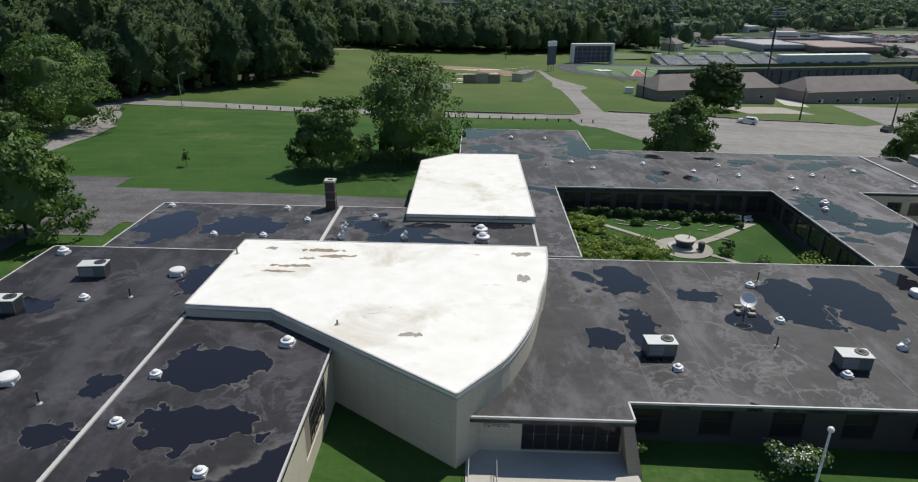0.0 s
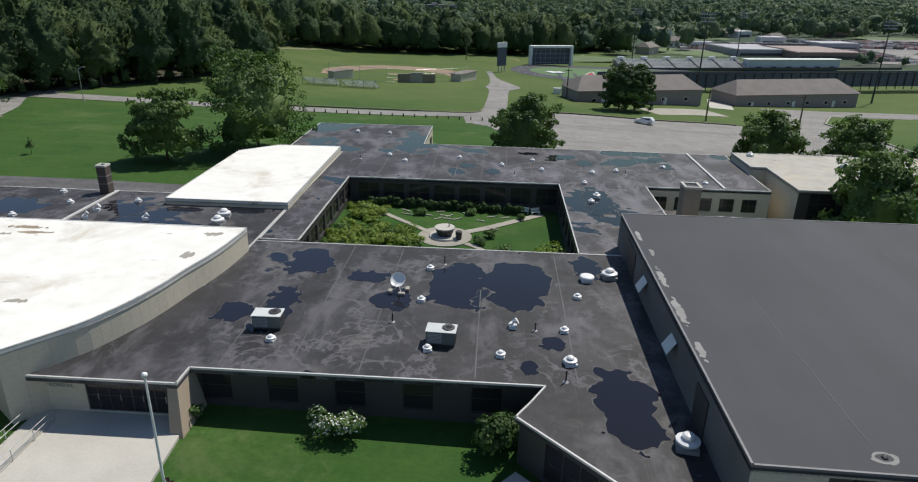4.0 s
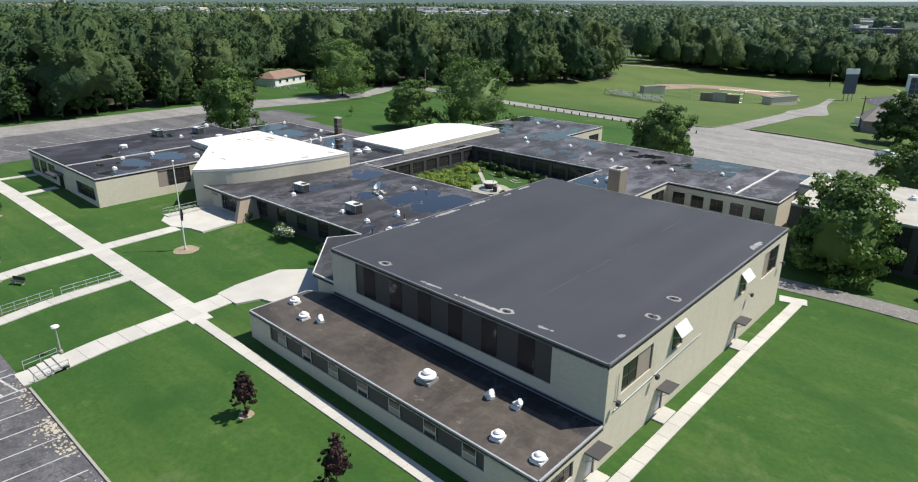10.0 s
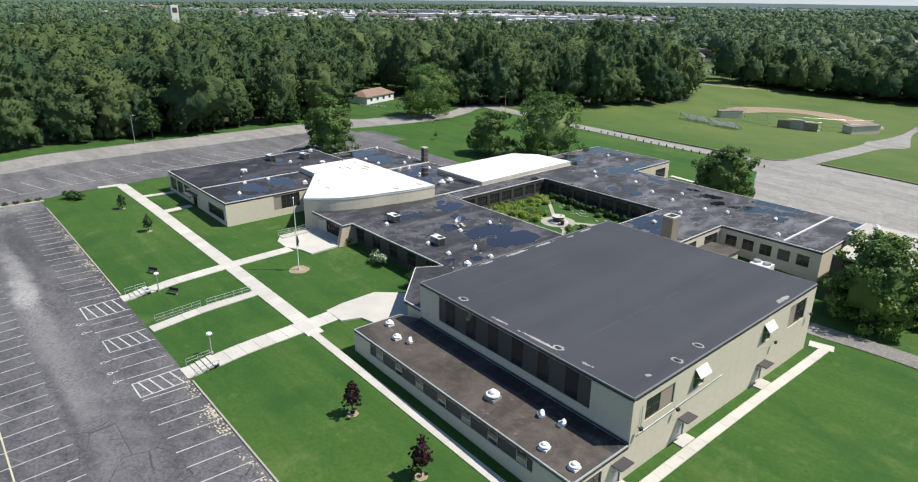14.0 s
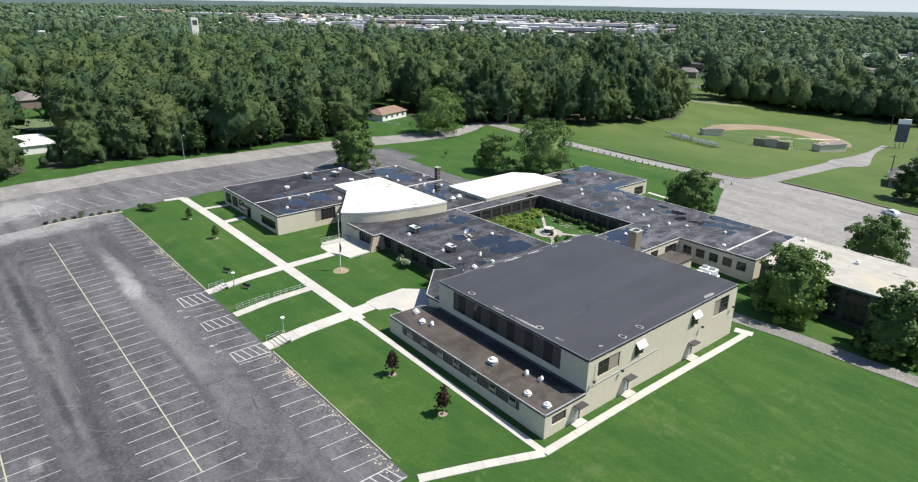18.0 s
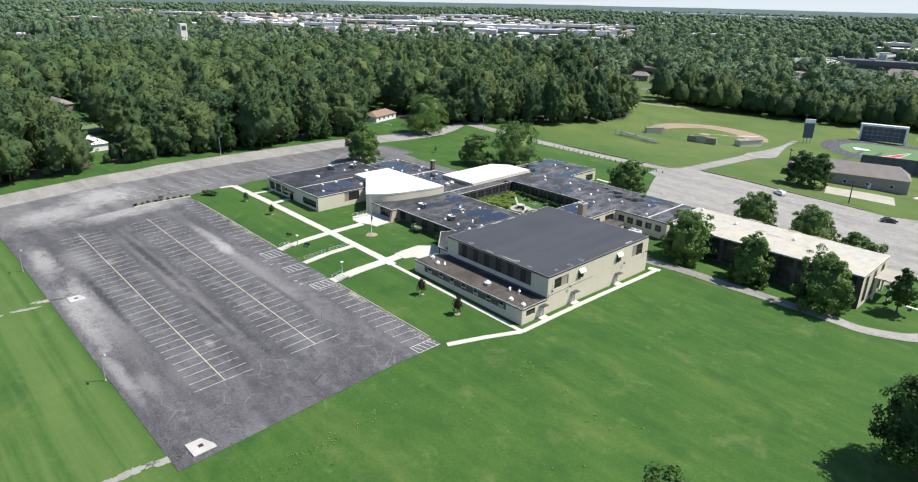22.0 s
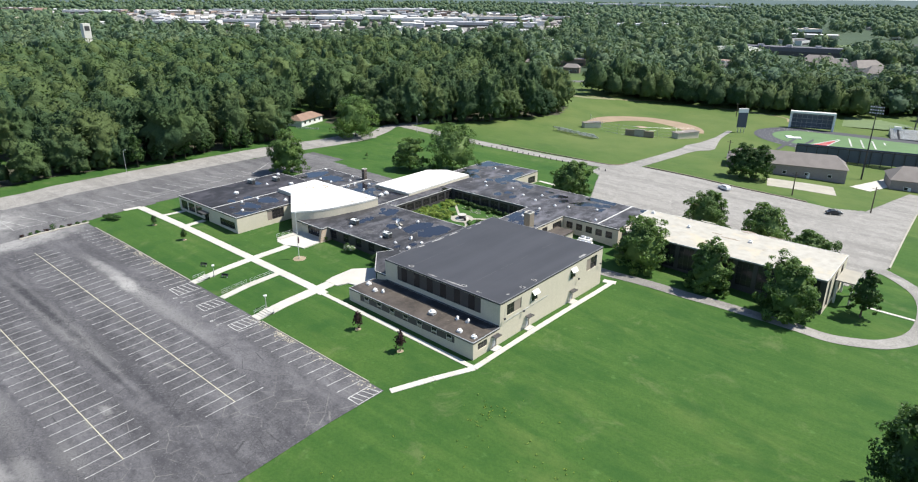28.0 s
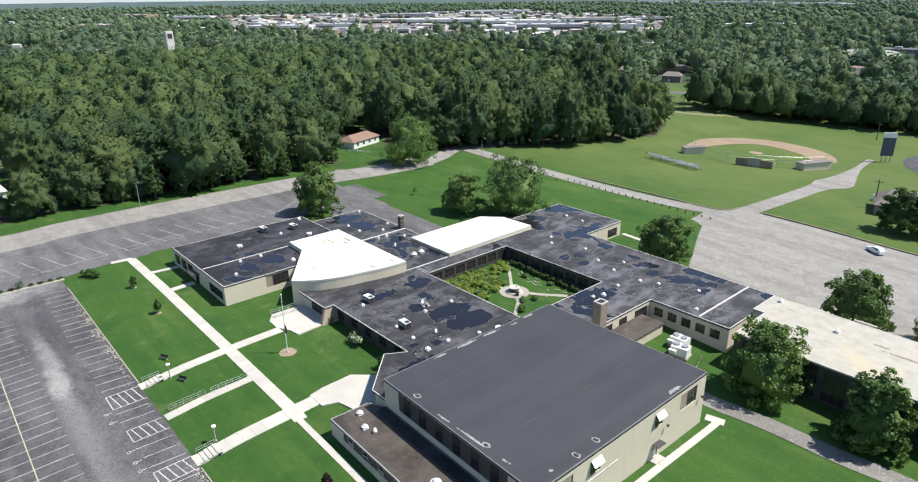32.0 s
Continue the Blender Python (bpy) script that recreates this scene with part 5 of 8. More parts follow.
lamp_post(27.6, 1.9, 2.6, "short post lamp with a white saucer head")
lamp_post(6.9, 2.6, 2.6, "short post lamp with a white saucer head")
lamp_post(35.8, -50.9, 5.0, "tall grey car park lamp on the grass verge", "arm")
lamp_post(-22.3, -51.0, 5.0, "tall grey car park lamp on the grass verge", "arm")
lamp_post(-92.5, 28, 7.5, "tall street lamp at the edge of the wood", "arm")
lamp_post(-68.5, 145, 7.5, "tall street lamp beside the drive", "arm")
for x, y in ((9.2, 3.8), (0.4, 3.8)):
    t = thing("bench", "small dark bench on the lawn", "bench", "lawn benches", at=(x, y, g(x, y)))
    z = g(x, y)
    m = Matrix.Translation((x, y, z)) @ Matrix.Rotation(0.5, 4, "Z")
    part("seat", box(bmn(), -0.8, -0.2, 0.42, 0.8, 0.2, 0.48, m), M_black, t)
    part("backrest", box(bmn(), -0.8, 0.18, 0.5, 0.8, 0.23, 0.85, m), M_black, t)
    for s in (-0.6, 0.6):
        part("leg", box(bmn(), s - 0.04, -0.18, 0, s + 0.04, 0.18, 0.42, m), M_galv, t)

# lettering over the entrance
cu = bpy.data.curves.new("sign_letters", "FONT")
cu.body, cu.size, cu.extrude, cu.align_x = "SCHOOL", 0.36, 0.03, "CENTER"
cu.space_character = 1.25
cu.materials.append(M_grey_trim)
so = new("sign_lettering", cu)
so.matrix_basis = pose(-0.5, 32.46, 3.62, 90, 0, 0)
tagged(so, "grey metal capital letters on the cream wall", "sign")

# pole at the wing, ramp slab
bm = bmn()
prism(bm, [(-2.2, 25.2), (-0.6, 25.2), (-0.6, 31.2), (-2.2, 31.2)], 1.2, 1.86)
tagged(part("entrance_ramp", bm, M_concrete), "sloped concrete ramp to the entrance", "ramp")


# ---- courtyard ----
tagged(new("courtyard_path", strip("courtyard_path", [(8.6, 63.5), (17, 68.2), (21.5, 68.8)], 0.6, 0.08, M_concrete_old, 1)), "narrow path through the courtyard garden", "footpath", kind="structure")
tagged(new("courtyard_path", strip("courtyard_path", [(22, 69), (27, 72.6), (34.2, 79)], 1.1, 0.08, M_concrete_old, 1)), "narrow path through the courtyard garden", "footpath", kind="structure")
tagged(new("courtyard_path", strip("courtyard_path", [(21.6, 69), (15, 75), (9.5, 80)], 0.7, 0.08, M_concrete_old, 1)), "narrow path through the courtyard garden", "footpath", kind="structure")
tagged(new("courtyard_path", strip("courtyard_path", [(22, 68.8), (26, 66.4), (30, 61)], 0.8, 0.08, M_concrete_old, 1)), "narrow path through the courtyard garden", "footpath", kind="structure")
fo = thing("fountain", "round stone fountain basin on a pale circular terrace", "fountain", at=(22.2, 69.0, 1.3))
zf = g(22.2, 69.0)
part("terrace", cyl(bmn(), 22.2, 69, zf - 0.1, zf + 0.1, 3.2, 3.2, 36), M_concrete_old, fo)
part("plinth", cyl(bmn(), 22.2, 69, zf + 0.1, zf + 0.3, 1.9, 1.8, 32), M_concrete, fo)
bm = bmn()
cyl(bm, 22.2, 69, zf + 0.3, zf + 1.15, 0.85, 1.15, 28)
part("basin", bm, M_panel, fo, "dark stone bowl")
bm = bmn()
cyl(bm, 22.2, 69, zf + 1.15, zf + 1.27, 1.2, 1.2, 28)
part("rim", bm, M_concrete, fo)
part("spout", cyl(bmn(), 22.7, 69.2, zf + 1.27, zf + 2.0, 0.09, 0.05, 10), M_galv, fo)
t = thing("litter_bin", "dark litter bin beside the fountain", "bin", at=(23.9, 68.2, zf))
part("bin_body", cyl(bmn(), 23.9, 68.2, zf + 0.1, zf + 1.0, 0.33, 0.4, 16), M_black, t)
part("bin_lid", cyl(bmn(), 23.9, 68.2, zf + 1.0, zf + 1.12, 0.42, 0.3, 16), M_frame, t)
for x, y, rot in ((33.4, 78.9, 0.4), (31.9, 79.0, -0.2)):
    t = thing("garden_bench", "white garden bench at the end of the path", "bench", "courtyard benches", at=(x, y, g(x, y)))
    m = Matrix.Translation((x, y, g(x, y))) @ Matrix.Rotation(rot, 4, "Z")
    part("seat", box(bmn(), -0.6, -0.2, 0.4, 0.6, 0.25, 0.46, m), M_white, t)
    part("backrest", box(bmn(), -0.6, 0.22, 0.5, 0.6, 0.27, 0.9, m), M_white, t)
    for s in (-0.5, 0.5):
        part("leg", box(bmn(), s - 0.03, -0.18, 0, s + 0.03, 0.22, 0.4, m), M_white, t)


# ---- things on the roofs ----
def lathe(bm, prof, n=20, at=(0, 0, 0)):
    """A turned body of (radius, height) pairs."""
    rings = [[bm.verts.new((at[0] + r * math.cos(6.28319 * i / n), at[1] + r * math.sin(6.28319 * i / n), at[2] + z)) for i in range(n)] for r, z in prof]
    for a, b in zip(rings, rings[1:]):
        for i in range(n):
            bm.faces.new((a[i], a[(i + 1) % n], b[(i + 1) % n], b[i]))
    bm.faces.new(rings[0][::-1])
    bm.faces.new(rings[-1])
    return bm


def vent_thing(kind):
    """Roof ventilators: small and large mushroom cowls, and a hooded outlet."""
    if kind == "hood":
        t = thing("hooded_vent", "white curved hood ventilator on a roof curb", "roof vent", "roof vents")
        part("curb", box(bmn(), -0.3, -0.3, 0, 0.3, 0.3, 0.2), M_vent, t)
        bm, rings = bmn(), []
        for i in range(8):      # a tube bent over
            a0 = 0.3 * i
            cx_, cz_ = 0.32 * (1 - math.cos(a0)) - 0.12, 0.2 + 0.32 * math.sin(a0) + 0.12
            rings.append([bm.verts.new((cx_ + 0.22 * math.cos(u) * math.cos(a0), 0.22 * math.sin(u), cz_ - 0.22 * math.cos(u) * -math.sin(a0))) for u in [0.5236 * k for k in range(12)]])
        for r0, r1 in zip(rings, rings[1:]):
            for k in range(12):
                bm.faces.new((r0[k], r0[(k + 1) % 12], r1[(k + 1) % 12], r1[k]))
        bm.faces.new(rings[0])
        bm.faces.new(rings[-1])
        part("hood", bm, M_vent, t)
        return t
    s = {"small": 0.62, "medium": 0.85, "large": 1.25, "squat": 1.0}[kind]
    t = thing("roof_vent", {"small": "small white mushroom ventilator", "medium": "white mushroom ventilator on a square curb", "large": "large white spun-metal exhaust fan", "squat": "squat round white roof ventilator"}[kind] + (" on the flat roof" if kind != "medium" else ""), "roof vent", "roof vents")
    part("curb", box(bmn(), -0.5 * s, -0.5 * s, 0, 0.5 * s, 0.5 * s, 0.16 * s + 0.06), M_vent if kind != "large" else M_galv, t)
    if kind == "squat":
        part("cowl", lathe(bmn(), [(0.42 * s, 0.2), (0.62 * s, 0.22), (0.66 * s, 0.42), (0.6 * s, 0.52), (0.3 * s, 0.58)]), M_vent, t)
        return t
    part("neck", lathe(bmn(), [(0.36 * s, 0.16 * s), (0.33 * s, 0.34 * s)]), M_galv, t)
    part("skirt", lathe(bmn(), [(0.34 * s, 0.3 * s), (0.56 * s, 0.36 * s), (0.55 * s, 0.46 * s), (0.36 * s, 0.54 * s)]), M_vent, t)
    part("cap", lathe(bmn(), [(0.3 * s, 0.54 * s), (0.32 * s, 0.66 * s), (0.22 * s, 0.76 * s), (0.06 * s, 0.80 * s)]), M_vent, t)
    return t


VENTS = {
    "small": [(-32.3, 43.2, 6.25), (-22.0, 33.1, 6.25), (-22.0, 28.3, 6.25), (-15.8, 24.6, 6.25), (-36.9, 68.9, 5.0), (-23.5, 68.8, 5.0), (-28.8, 60.3, 5.0), (-23.7, 60.3, 5.0), (-20.3, 65.1, 5.0), (-13.1, 66.5, 5.0),
              (22.3, 51.3, 4.9), (22.2, 44.9, 4.9), (12.1, 37.6, 4.9), (23.5, 37.3, 4.9), (28.7, 37.0, 4.9), (33.5, 40.9, 4.9), (35.1, 46.7, 4.9)],
    "squat": [(-27.1, 48.1, 6.25), (-30.7, 32.0, 6.25), (36.3, 50.3, 4.9)],
    "medium": [(-39.1, 51.9, 6.25), (-14.8, 37.3, 6.25), (33.5, 36.4, 4.9), (39.4, 18.9, 3.7), (42.7, 17.6, 3.7), (66.5, 16.0, 3.7), (69.8, 16.0, 3.7), (77.6, 90.8, 6.0), (92.6, 90.1, 6.0)],
    "large": [(-1.4, 62.6, 5.0), (-1.2, 60.4, 5.0), (38.4, 51.1, 4.9), (39.3, 28.2, 4.9), (58.2, 17.8, 3.7)],
    "hood": [(-15.9, 62.9, 5.0), (-15.7, 60.4, 5.0), (-9.3, 60.7, 5.0), (29.6, 41.2, 4.9), (44.3, 18.2, 3.7), (63.1, 19.3, 3.7), (65.3, 19.6, 3.7)],
}
NORTH = [(3.9, 107.8), (9.5, 107.4), (12.0, 92.3), (14.7, 89.3), (22.5, 92.3), (28.8, 88.8), (33.3, 92.0), (34.4, 86.9), (39.7, 81.0), (41.4, 86.3), (44.9, 87.7), (52.1, 90.6), (56.0, 83.0), (39.6, 73.1), (40.5, 75.2)]
VENTS["small"] += [(x, y, 4.92) for x, y in NORTH[:14]]
VENTS["medium"] += [(*NORTH[14], 4.92), (66.0, 95.5, 6.0)]
rv = random.Random(8)
for kind, spots in VENTS.items():
    first = None
    for x, y, z in spots:
        m = pose(x, y, z, 0, 0, rv.uniform(-12, 12) if kind != "hood" else rv.uniform(-40, 40))
        if first is None:
            first = vent_thing(kind)
            first.matrix_basis = m
        else:
            copy_thing(first, m)


def ac_unit():
    t = thing("rooftop_air_conditioner", "grey-green packaged air conditioner on the roof", "air conditioner", "rooftop units")
    part("casing", box(bmn(), -1.05, -0.62, 0.18, 1.05, 0.62, 1.15, bevel=0.025), plain("unit_casing", (0.13, 0.145, 0.14), 0.45, 0.08, 2.0), t)
    part("skid", box(bmn(), -1.0, -0.58, 0.0, 1.0, 0.58, 0.18), M_black, t)
    part("lid", box(bmn(), -1.1, -0.67, 1.152, 1.1, 0.67, 1.2), plain("unit_lid", (0.58, 0.60, 0.58), 0.5, 0.1, 2.0), t, "pale green-grey lid of the unit")
    bm = bmn()
    cyl(bm, 0.5, 0.1, 1.2, 1.25, 0.46, 0.46, 22)
    fan = part("fan_guard", bm, M_black, t)
    for k in range(3):
        part("fan_ring", lathe(bmn(), [(0.12 + 0.13 * k, 1.252), (0.10 + 0.13 * k, 1.258)], 22, (0.5, 0.1, 0)), M_black if k % 2 else M_panel, fan)
    for k in range(7):
        part("louvre", box(bmn(), -0.95, -0.66, 0.3 + 0.11 * k, 0.1, -0.622, 0.36 + 0.11 * k), M_grey_trim, t)
    part("coil", box(bmn(), 1.052, -0.5, 0.28, 1.075, 0.5, 1.05), M_black, t)
    return t


ac = ac_unit()
ac.matrix_basis = pose(11.3, 39.6, 4.9, 0, 0, 2)
for x, y, z, r in ((24.4, 38.5, 4.9, -3), (-33.7, 47.4, 6.25, 8), (-36.9, 40.9, 6.25, 4)):
    copy_thing(ac, pose(x, y, z, 0, 0, r))

dish = thing("satellite_dish", "white satellite dish on a ballasted roof mount", "satellite dish", at=(20.1, 46.6, 4.9))
part("mast", bar(bmn(), (20.1, 46.6, 4.95), (20.1, 46.6, 5.9), 0.06, 10), M_galv, dish)
bm = bmn()
lathe(bm, [(0.04, 0.0), (0.26, 0.04), (0.46, 0.12), (0.63, 0.23), (0.65, 0.23), (0.45, 0.08), (0.04, -0.03)], 28)
bmesh.ops.transform(bm, matrix=Matrix.Translation((20.1, 46.45, 5.95)) @ Euler((radians(46), 0, radians(-12))).to_matrix().to_4x4(), verts=bm.verts)
part("reflector", bm, M_vent, dish)
part("feed_arm", bar(bmn(), (20.1, 46.5, 5.7), (19.85, 45.8, 6.05), 0.03), M_galv, dish)
for i in range(4):
    a = 1.57 * i + 0.4
    part("mount_leg", bar(bmn(), (20.1, 46.6, 5.4), (20.1 + 0.75 * math.cos(a), 46.6 + 0.75 * math.sin(a), 4.95), 0.035), M_galv, dish)
    part("ballast_block", box(bmn(), -0.3, -0.16, 0, 0.3, 0.16, 0.2, Matrix.Translation((20.1 + 0.75 * math.cos(a), 46.6 + 0.75 * math.sin(a), 4.9)) @ Matrix.Rotation(a + 1.2, 4, "Z")), M_concrete_old, dish)

for x, y, z, h in ((20.4, 41.2, 4.9, 0.8), (31.3, 40.9, 4.9, 0.7), (33.0, 34.2, 4.9, 0.9), (23.5, 52.6, 4.9, 0.9), (-29, 43.8, 6.25, 0.7), (-27.5, 30.0, 6.25, 0.8), (-22.8, 50.6, 7.2, 0.5), (-11.6, 38.6, 7.2, 0.35), (46.0, 86.5, 4.92, 0.6), (8.0, 90.0, 4.92, 0.5), (30.5, 84.0, 4.92, 0.5)):
    t = thing("vent_pipe", "thin black vent pipe through the roof", "pipe", "vent pipes", at=(x, y, z))
    part("pipe", cyl(bmn(), x, y, z, z + h, 0.055, 0.055, 10), M_black, t)
    part("flashing", cyl(bmn(), x, y, z, z + 0.08, 0.2, 0.08, 12), M_grey_trim, t)


def chimney(x, y, w, d, z0, z1, mat, label):
    t = thing("chimney", label, "chimney", "chimneys", at=(x, y, z0))
    part("chimney_shaft", box(bmn(), x - w / 2, y - d / 2, z0, x + w / 2, y + d / 2, z1), mat, t)
    bm = bmn()
    for a, b, c, e in ((-w / 2 - 0.06, -d / 2 - 0.06, w / 2 + 0.06, -d / 2 + 0.22), (-w / 2 - 0.06, d / 2 - 0.22, w / 2 + 0.06, d / 2 + 0.06), (-w / 2 - 0.06, -d / 2 + 0.22, -w / 2 + 0.22, d / 2 - 0.22), (w / 2 - 0.22, -d / 2 + 0.22, w / 2 + 0.06, d / 2 - 0.22)):
        box(bm, x + a, y + b, z1, x + c, y + e, z1 + 0.22)
    part("coping", bm, M_concrete, t)
    part("flue", box(bmn(), x - w / 2 + 0.25, y - d / 2 + 0.25, z1, x + w / 2 - 0.25, y + d / 2 - 0.25, z1 + 0.05), M_black, t)
    for k in range(2):
        part("joint_band", box(bmn(), x - w / 2 - 0.015, y - d / 2 - 0.015, z0 + (z1 - z0) * (0.35 + 0.3 * k), x + w / 2 + 0.015, y + d / 2 + 0.015, z0 + (z1 - z0) * (0.35 + 0.3 * k) + 0.06), M_grey_trim, t)


chimney(48.2, 63.6, 1.7, 1.9, 0, 10.1, M_chimney, "tall tan masonry chimney beside the gymnasium")
chimney(-18.6, 69.6, 1.1, 1.1, 5.0, 8.2, M_soot, "square dark brown brick chimney on the low roof")

# standing rain water on the roofs
M_water = N("rain_water").done((0.012, 0.0115, 0.016), 0.06, 0, 0.33)
M_dust = plain("dusty_rim", (0.082, 0.079, 0.077), 0.8, 0.35, 1.5)
PONDS = [(-18.5, 34.3, 3.1, 2.7, 6.25), (-17.7, 28.5, 3.2, 2.0, 6.25), (-24.9, 32.0, 0.9, 1.3, 6.25), (-25.3, 27.3, 1.4, 1.1, 6.25), (-20.2, 24.2, 0.9, 0.6, 6.25), (-25.1, 47.4, 1.2, 3.2, 6.25), (-36.0, 41.7, 1.8, 1.6, 6.25),
         (-26.4, 63.2, 4.3, 2.8, 5.0), (-34.2, 62.2, 3.0, 4.2, 5.0), (-12.9, 63.8, 1.9, 2.0, 5.0), (-6.6, 64.4, 1.8, 0.8, 5.0), (0.0, 64.8, 2.8, 0.9, 5.0)]
PONDS2 = [(11.0, 51.9, 2.5, 2.3, 4.9), (24.9, 48.6, 2.5, 4.8, 4.9), (30.3, 49.3, 2.9, 5.4, 4.9), (19.9, 45.2, 1.7, 2.0, 4.9), (10.9, 42.6, 1.3, 3.6, 4.9), (7.9, 41.6, 1.5, 1.6, 4.9), (17.3, 49.2, 1.8, 1.2, 4.9),
          (36.6, 53.2, 1.3, 2.4, 4.9), (36.6, 31.6, 2.0, 4.2, 4.9), (30.6, 35.6, 0.6, 0.9, 4.9), (32.6, 39.1, 1.0, 0.9, 4.9), (40.4, 73.6, 1.7, 5.2, 4.92), (52.2, 95.5, 1.5, 1.2, 4.92), (52.8, 91.5, 0.9, 1.6, 4.92), (24, 88, 1.3, 1.1, 4.92), (27.5, 85.5, 1.0, 1.4, 4.92), (38.2, 95, 2.2, 1.3, 4.92), (41, 91.8, 1.3, 1.5, 4.92), (33, 96.5, 1.6, 0.8, 4.92)]
for i, (x, y, rx, ry, z) in enumerate(PONDS + PONDS2):
    t = thing("puddle", "dark irregular rain puddle on the flat roof", "puddle", "roof puddles", at=(x, y, z))
    for me in blob("dried_rim", x, y, rx, ry, 900 + i, z + 0.003 + 0.0004 * i, M_dust, 72, 0.34, 0, 0.05, True):
        child("dried_rim", me, t)
    for me in blob("water", x, y, rx, ry, 900 + i, z + 0.016 + 0.0006 * i, M_water, 72, 0.34, 0, 0, True):
        child("water", me, t)

# roof seams laid over the sheets, in pale lap strips
def seams(name, xs, y0, y1, z, mat=M_grey_trim, w=0.09):
    t = thing(name, "pale lap seams across the roof sheets", "roof seams", "seams")
    for x in xs:
        part("seam", box(bmn(), x - w / 2, y0, z, x + w / 2, y1, z + 0.012), mat, t)


M_seam_dull = plain("seam_strip_dull", (0.062, 0.063, 0.070), 0.7, 0.4, 0.8)
M_seam = plain("seam_strip", (0.085, 0.084, 0.086), 0.7, 0.4, 0.8)
seams("roof_seams", [9.6, 14.4, 19.2, 27.0, 33.8], 34.0, 56.0, 4.9, M_seam)
seams("roof_seams", [8.6, 12, 15.6, 19, 22.4, 26, 29.5, 33, 37, 41, 45, 49, 52, 55], 81.0, 99.6, 4.92, M_seam)
for x, y0, y1 in ((46.8, 25, 33.5), (46.75, 35.2, 41), (61.5, 27, 33), (61.55, 34.1, 38.6), (61.5, 41.5, 44), (61.45, 49, 53.5)):
    seams("roof_seams", [x], y0, y1, 8.42, M_seam_dull, 0.06)

# ---- gymnasium details ----
for x, y in ((47.0, 23.8), (61.1, 23.6), (69.6, 34.5), (69.8, 30.4)):
    t = thing("roof_drain", "pale ring of dried silt round a roof drain", "drain", "roof drains", at=(x, y, 8.42))
    child("silt_ring", blob("silt_ring", x, y, 0.62, 0.45, int(x * 7), 8.426, M_silt, 36, 0.2), t)
    child("damp_sump", blob("damp_sump", x, y, 0.42, 0.29, int(x * 7) + 1, 8.431, M_roof_dry, 30, 0.12), t)
    part("strainer", lathe(bmn(), [(0.16, 8.43), (0.15, 8.5), (0.05, 8.55)], 12, (x, y, 0)), M_black, t)
for i, (x, y, rx, ry) in enumerate([(58.8, 23.2, 2.4, 0.18), (53.2, 23.2, 1.5, 0.15), (64.8, 23.3, 0.7, 0.2), (40.95, 44, 0.24, 1.6), (40.95, 38.5, 0.28, 2.0), (40.9, 33, 0.2, 1.2), (40.9, 53, 0.2, 1.0), (70.2, 51.5, 0.3, 1.6), (69.6, 26, 0.3, 0.3), (41.3, 49, 0.2, 0.8)]):
    tagged(new("silt_stain", blob("silt_stain", x, y, rx, ry, 60 + i, 8.427, M_silt, 36, 0.5)), "pale dried silt on the gymnasium roof", "stain", "silt stains", kind="structure")

for y0 in (31.9, 45.9):
    t = thing("hopper_panel", "white hinged panel propped open on the wall", "vent panel", "wall panels", at=(71, y0, 6))
    m = Matrix.Translation((70.98, y0, 7.38)) @ Matrix.Rotation(radians(-41), 4, "Y")
    part("panel", box(bmn(), 0, 0, -1.0, 0.05, 2.0, 0, m), M_white, t)
    for s in (0.1, 1.9):
        part("stay", bar(bmn(), (70.9, y0 + s, 6.3), (71.6, y0 + s, 6.68), 0.02), M_galv, t)
for y0 in (30.1, 46.1, 19.8):
    z = g(71.5, y0)
    t = thing("door_canopy", "small grey metal hood over a side door", "canopy", "door canopies", at=(71, y0, z + 2.4))
    part("hood", box(bmn(), 71.0, y0 - 0.3, z + 2.55, 72.1, y0 + 1.5, z + 2.67, bevel=0.02), M_panel, t)
    for s in (-0.2, 1.4):
        part("bracket", bar(bmn(), (71.0, y0 + s, z + 1.9), (72.0, y0 + s, z + 2.55), 0.03), M_galv, t)
    sl = thing("door_slab", "pale concrete pad outside a side door", "slab", "door pads", at=(71.8, y0, z))
    part("pad", box(bmn(), 70.97, y0 - 0.6, z - 0.3, 72.08, y0 + 1.6, z + 0.14, bevel=0.02), M_concrete, sl)
for y0, z in ((28.9, 4.5), (48.8, 4.4), (57.8, 5.0), (22.9, 5.2)):
    t = thing("floodlight", "small black floodlight on the wall", "floodlight", "wall floodlights", at=(71, y0, z))
    part("bracket", bar(bmn(), (71, y0, z), (71.35, y0, z + 0.05), 0.03), M_black, t)
    part("lamp_head", box(bmn(), 71.25, y0 - 0.18, z - 0.18, 71.5, y0 + 0.18, z + 0.15, bevel=0.03), M_black, t)
t = thing("conduit", "thin pipe run on the gymnasium wall", "pipe", at=(71, 23, 4))
part("pipe", bar(bmn(), (71.05, 23.0, 4.4), (71.05, 37.5, 4.6), 0.035), M_galv, t)
part("pipe", bar(bmn(), (71.05, 23.3, 4.3), (71.05, 23.3, 7.2), 0.03), M_galv, t)
t = thing("wall_ladder_panel", "dark access doors on the gymnasium wall above the roof", "door", at=(40.4, 30, 5))
part("door", box(bmn(), 40.32, 29.0, 4.95, 40.38, 31.2, 7.4), M_panel, t)
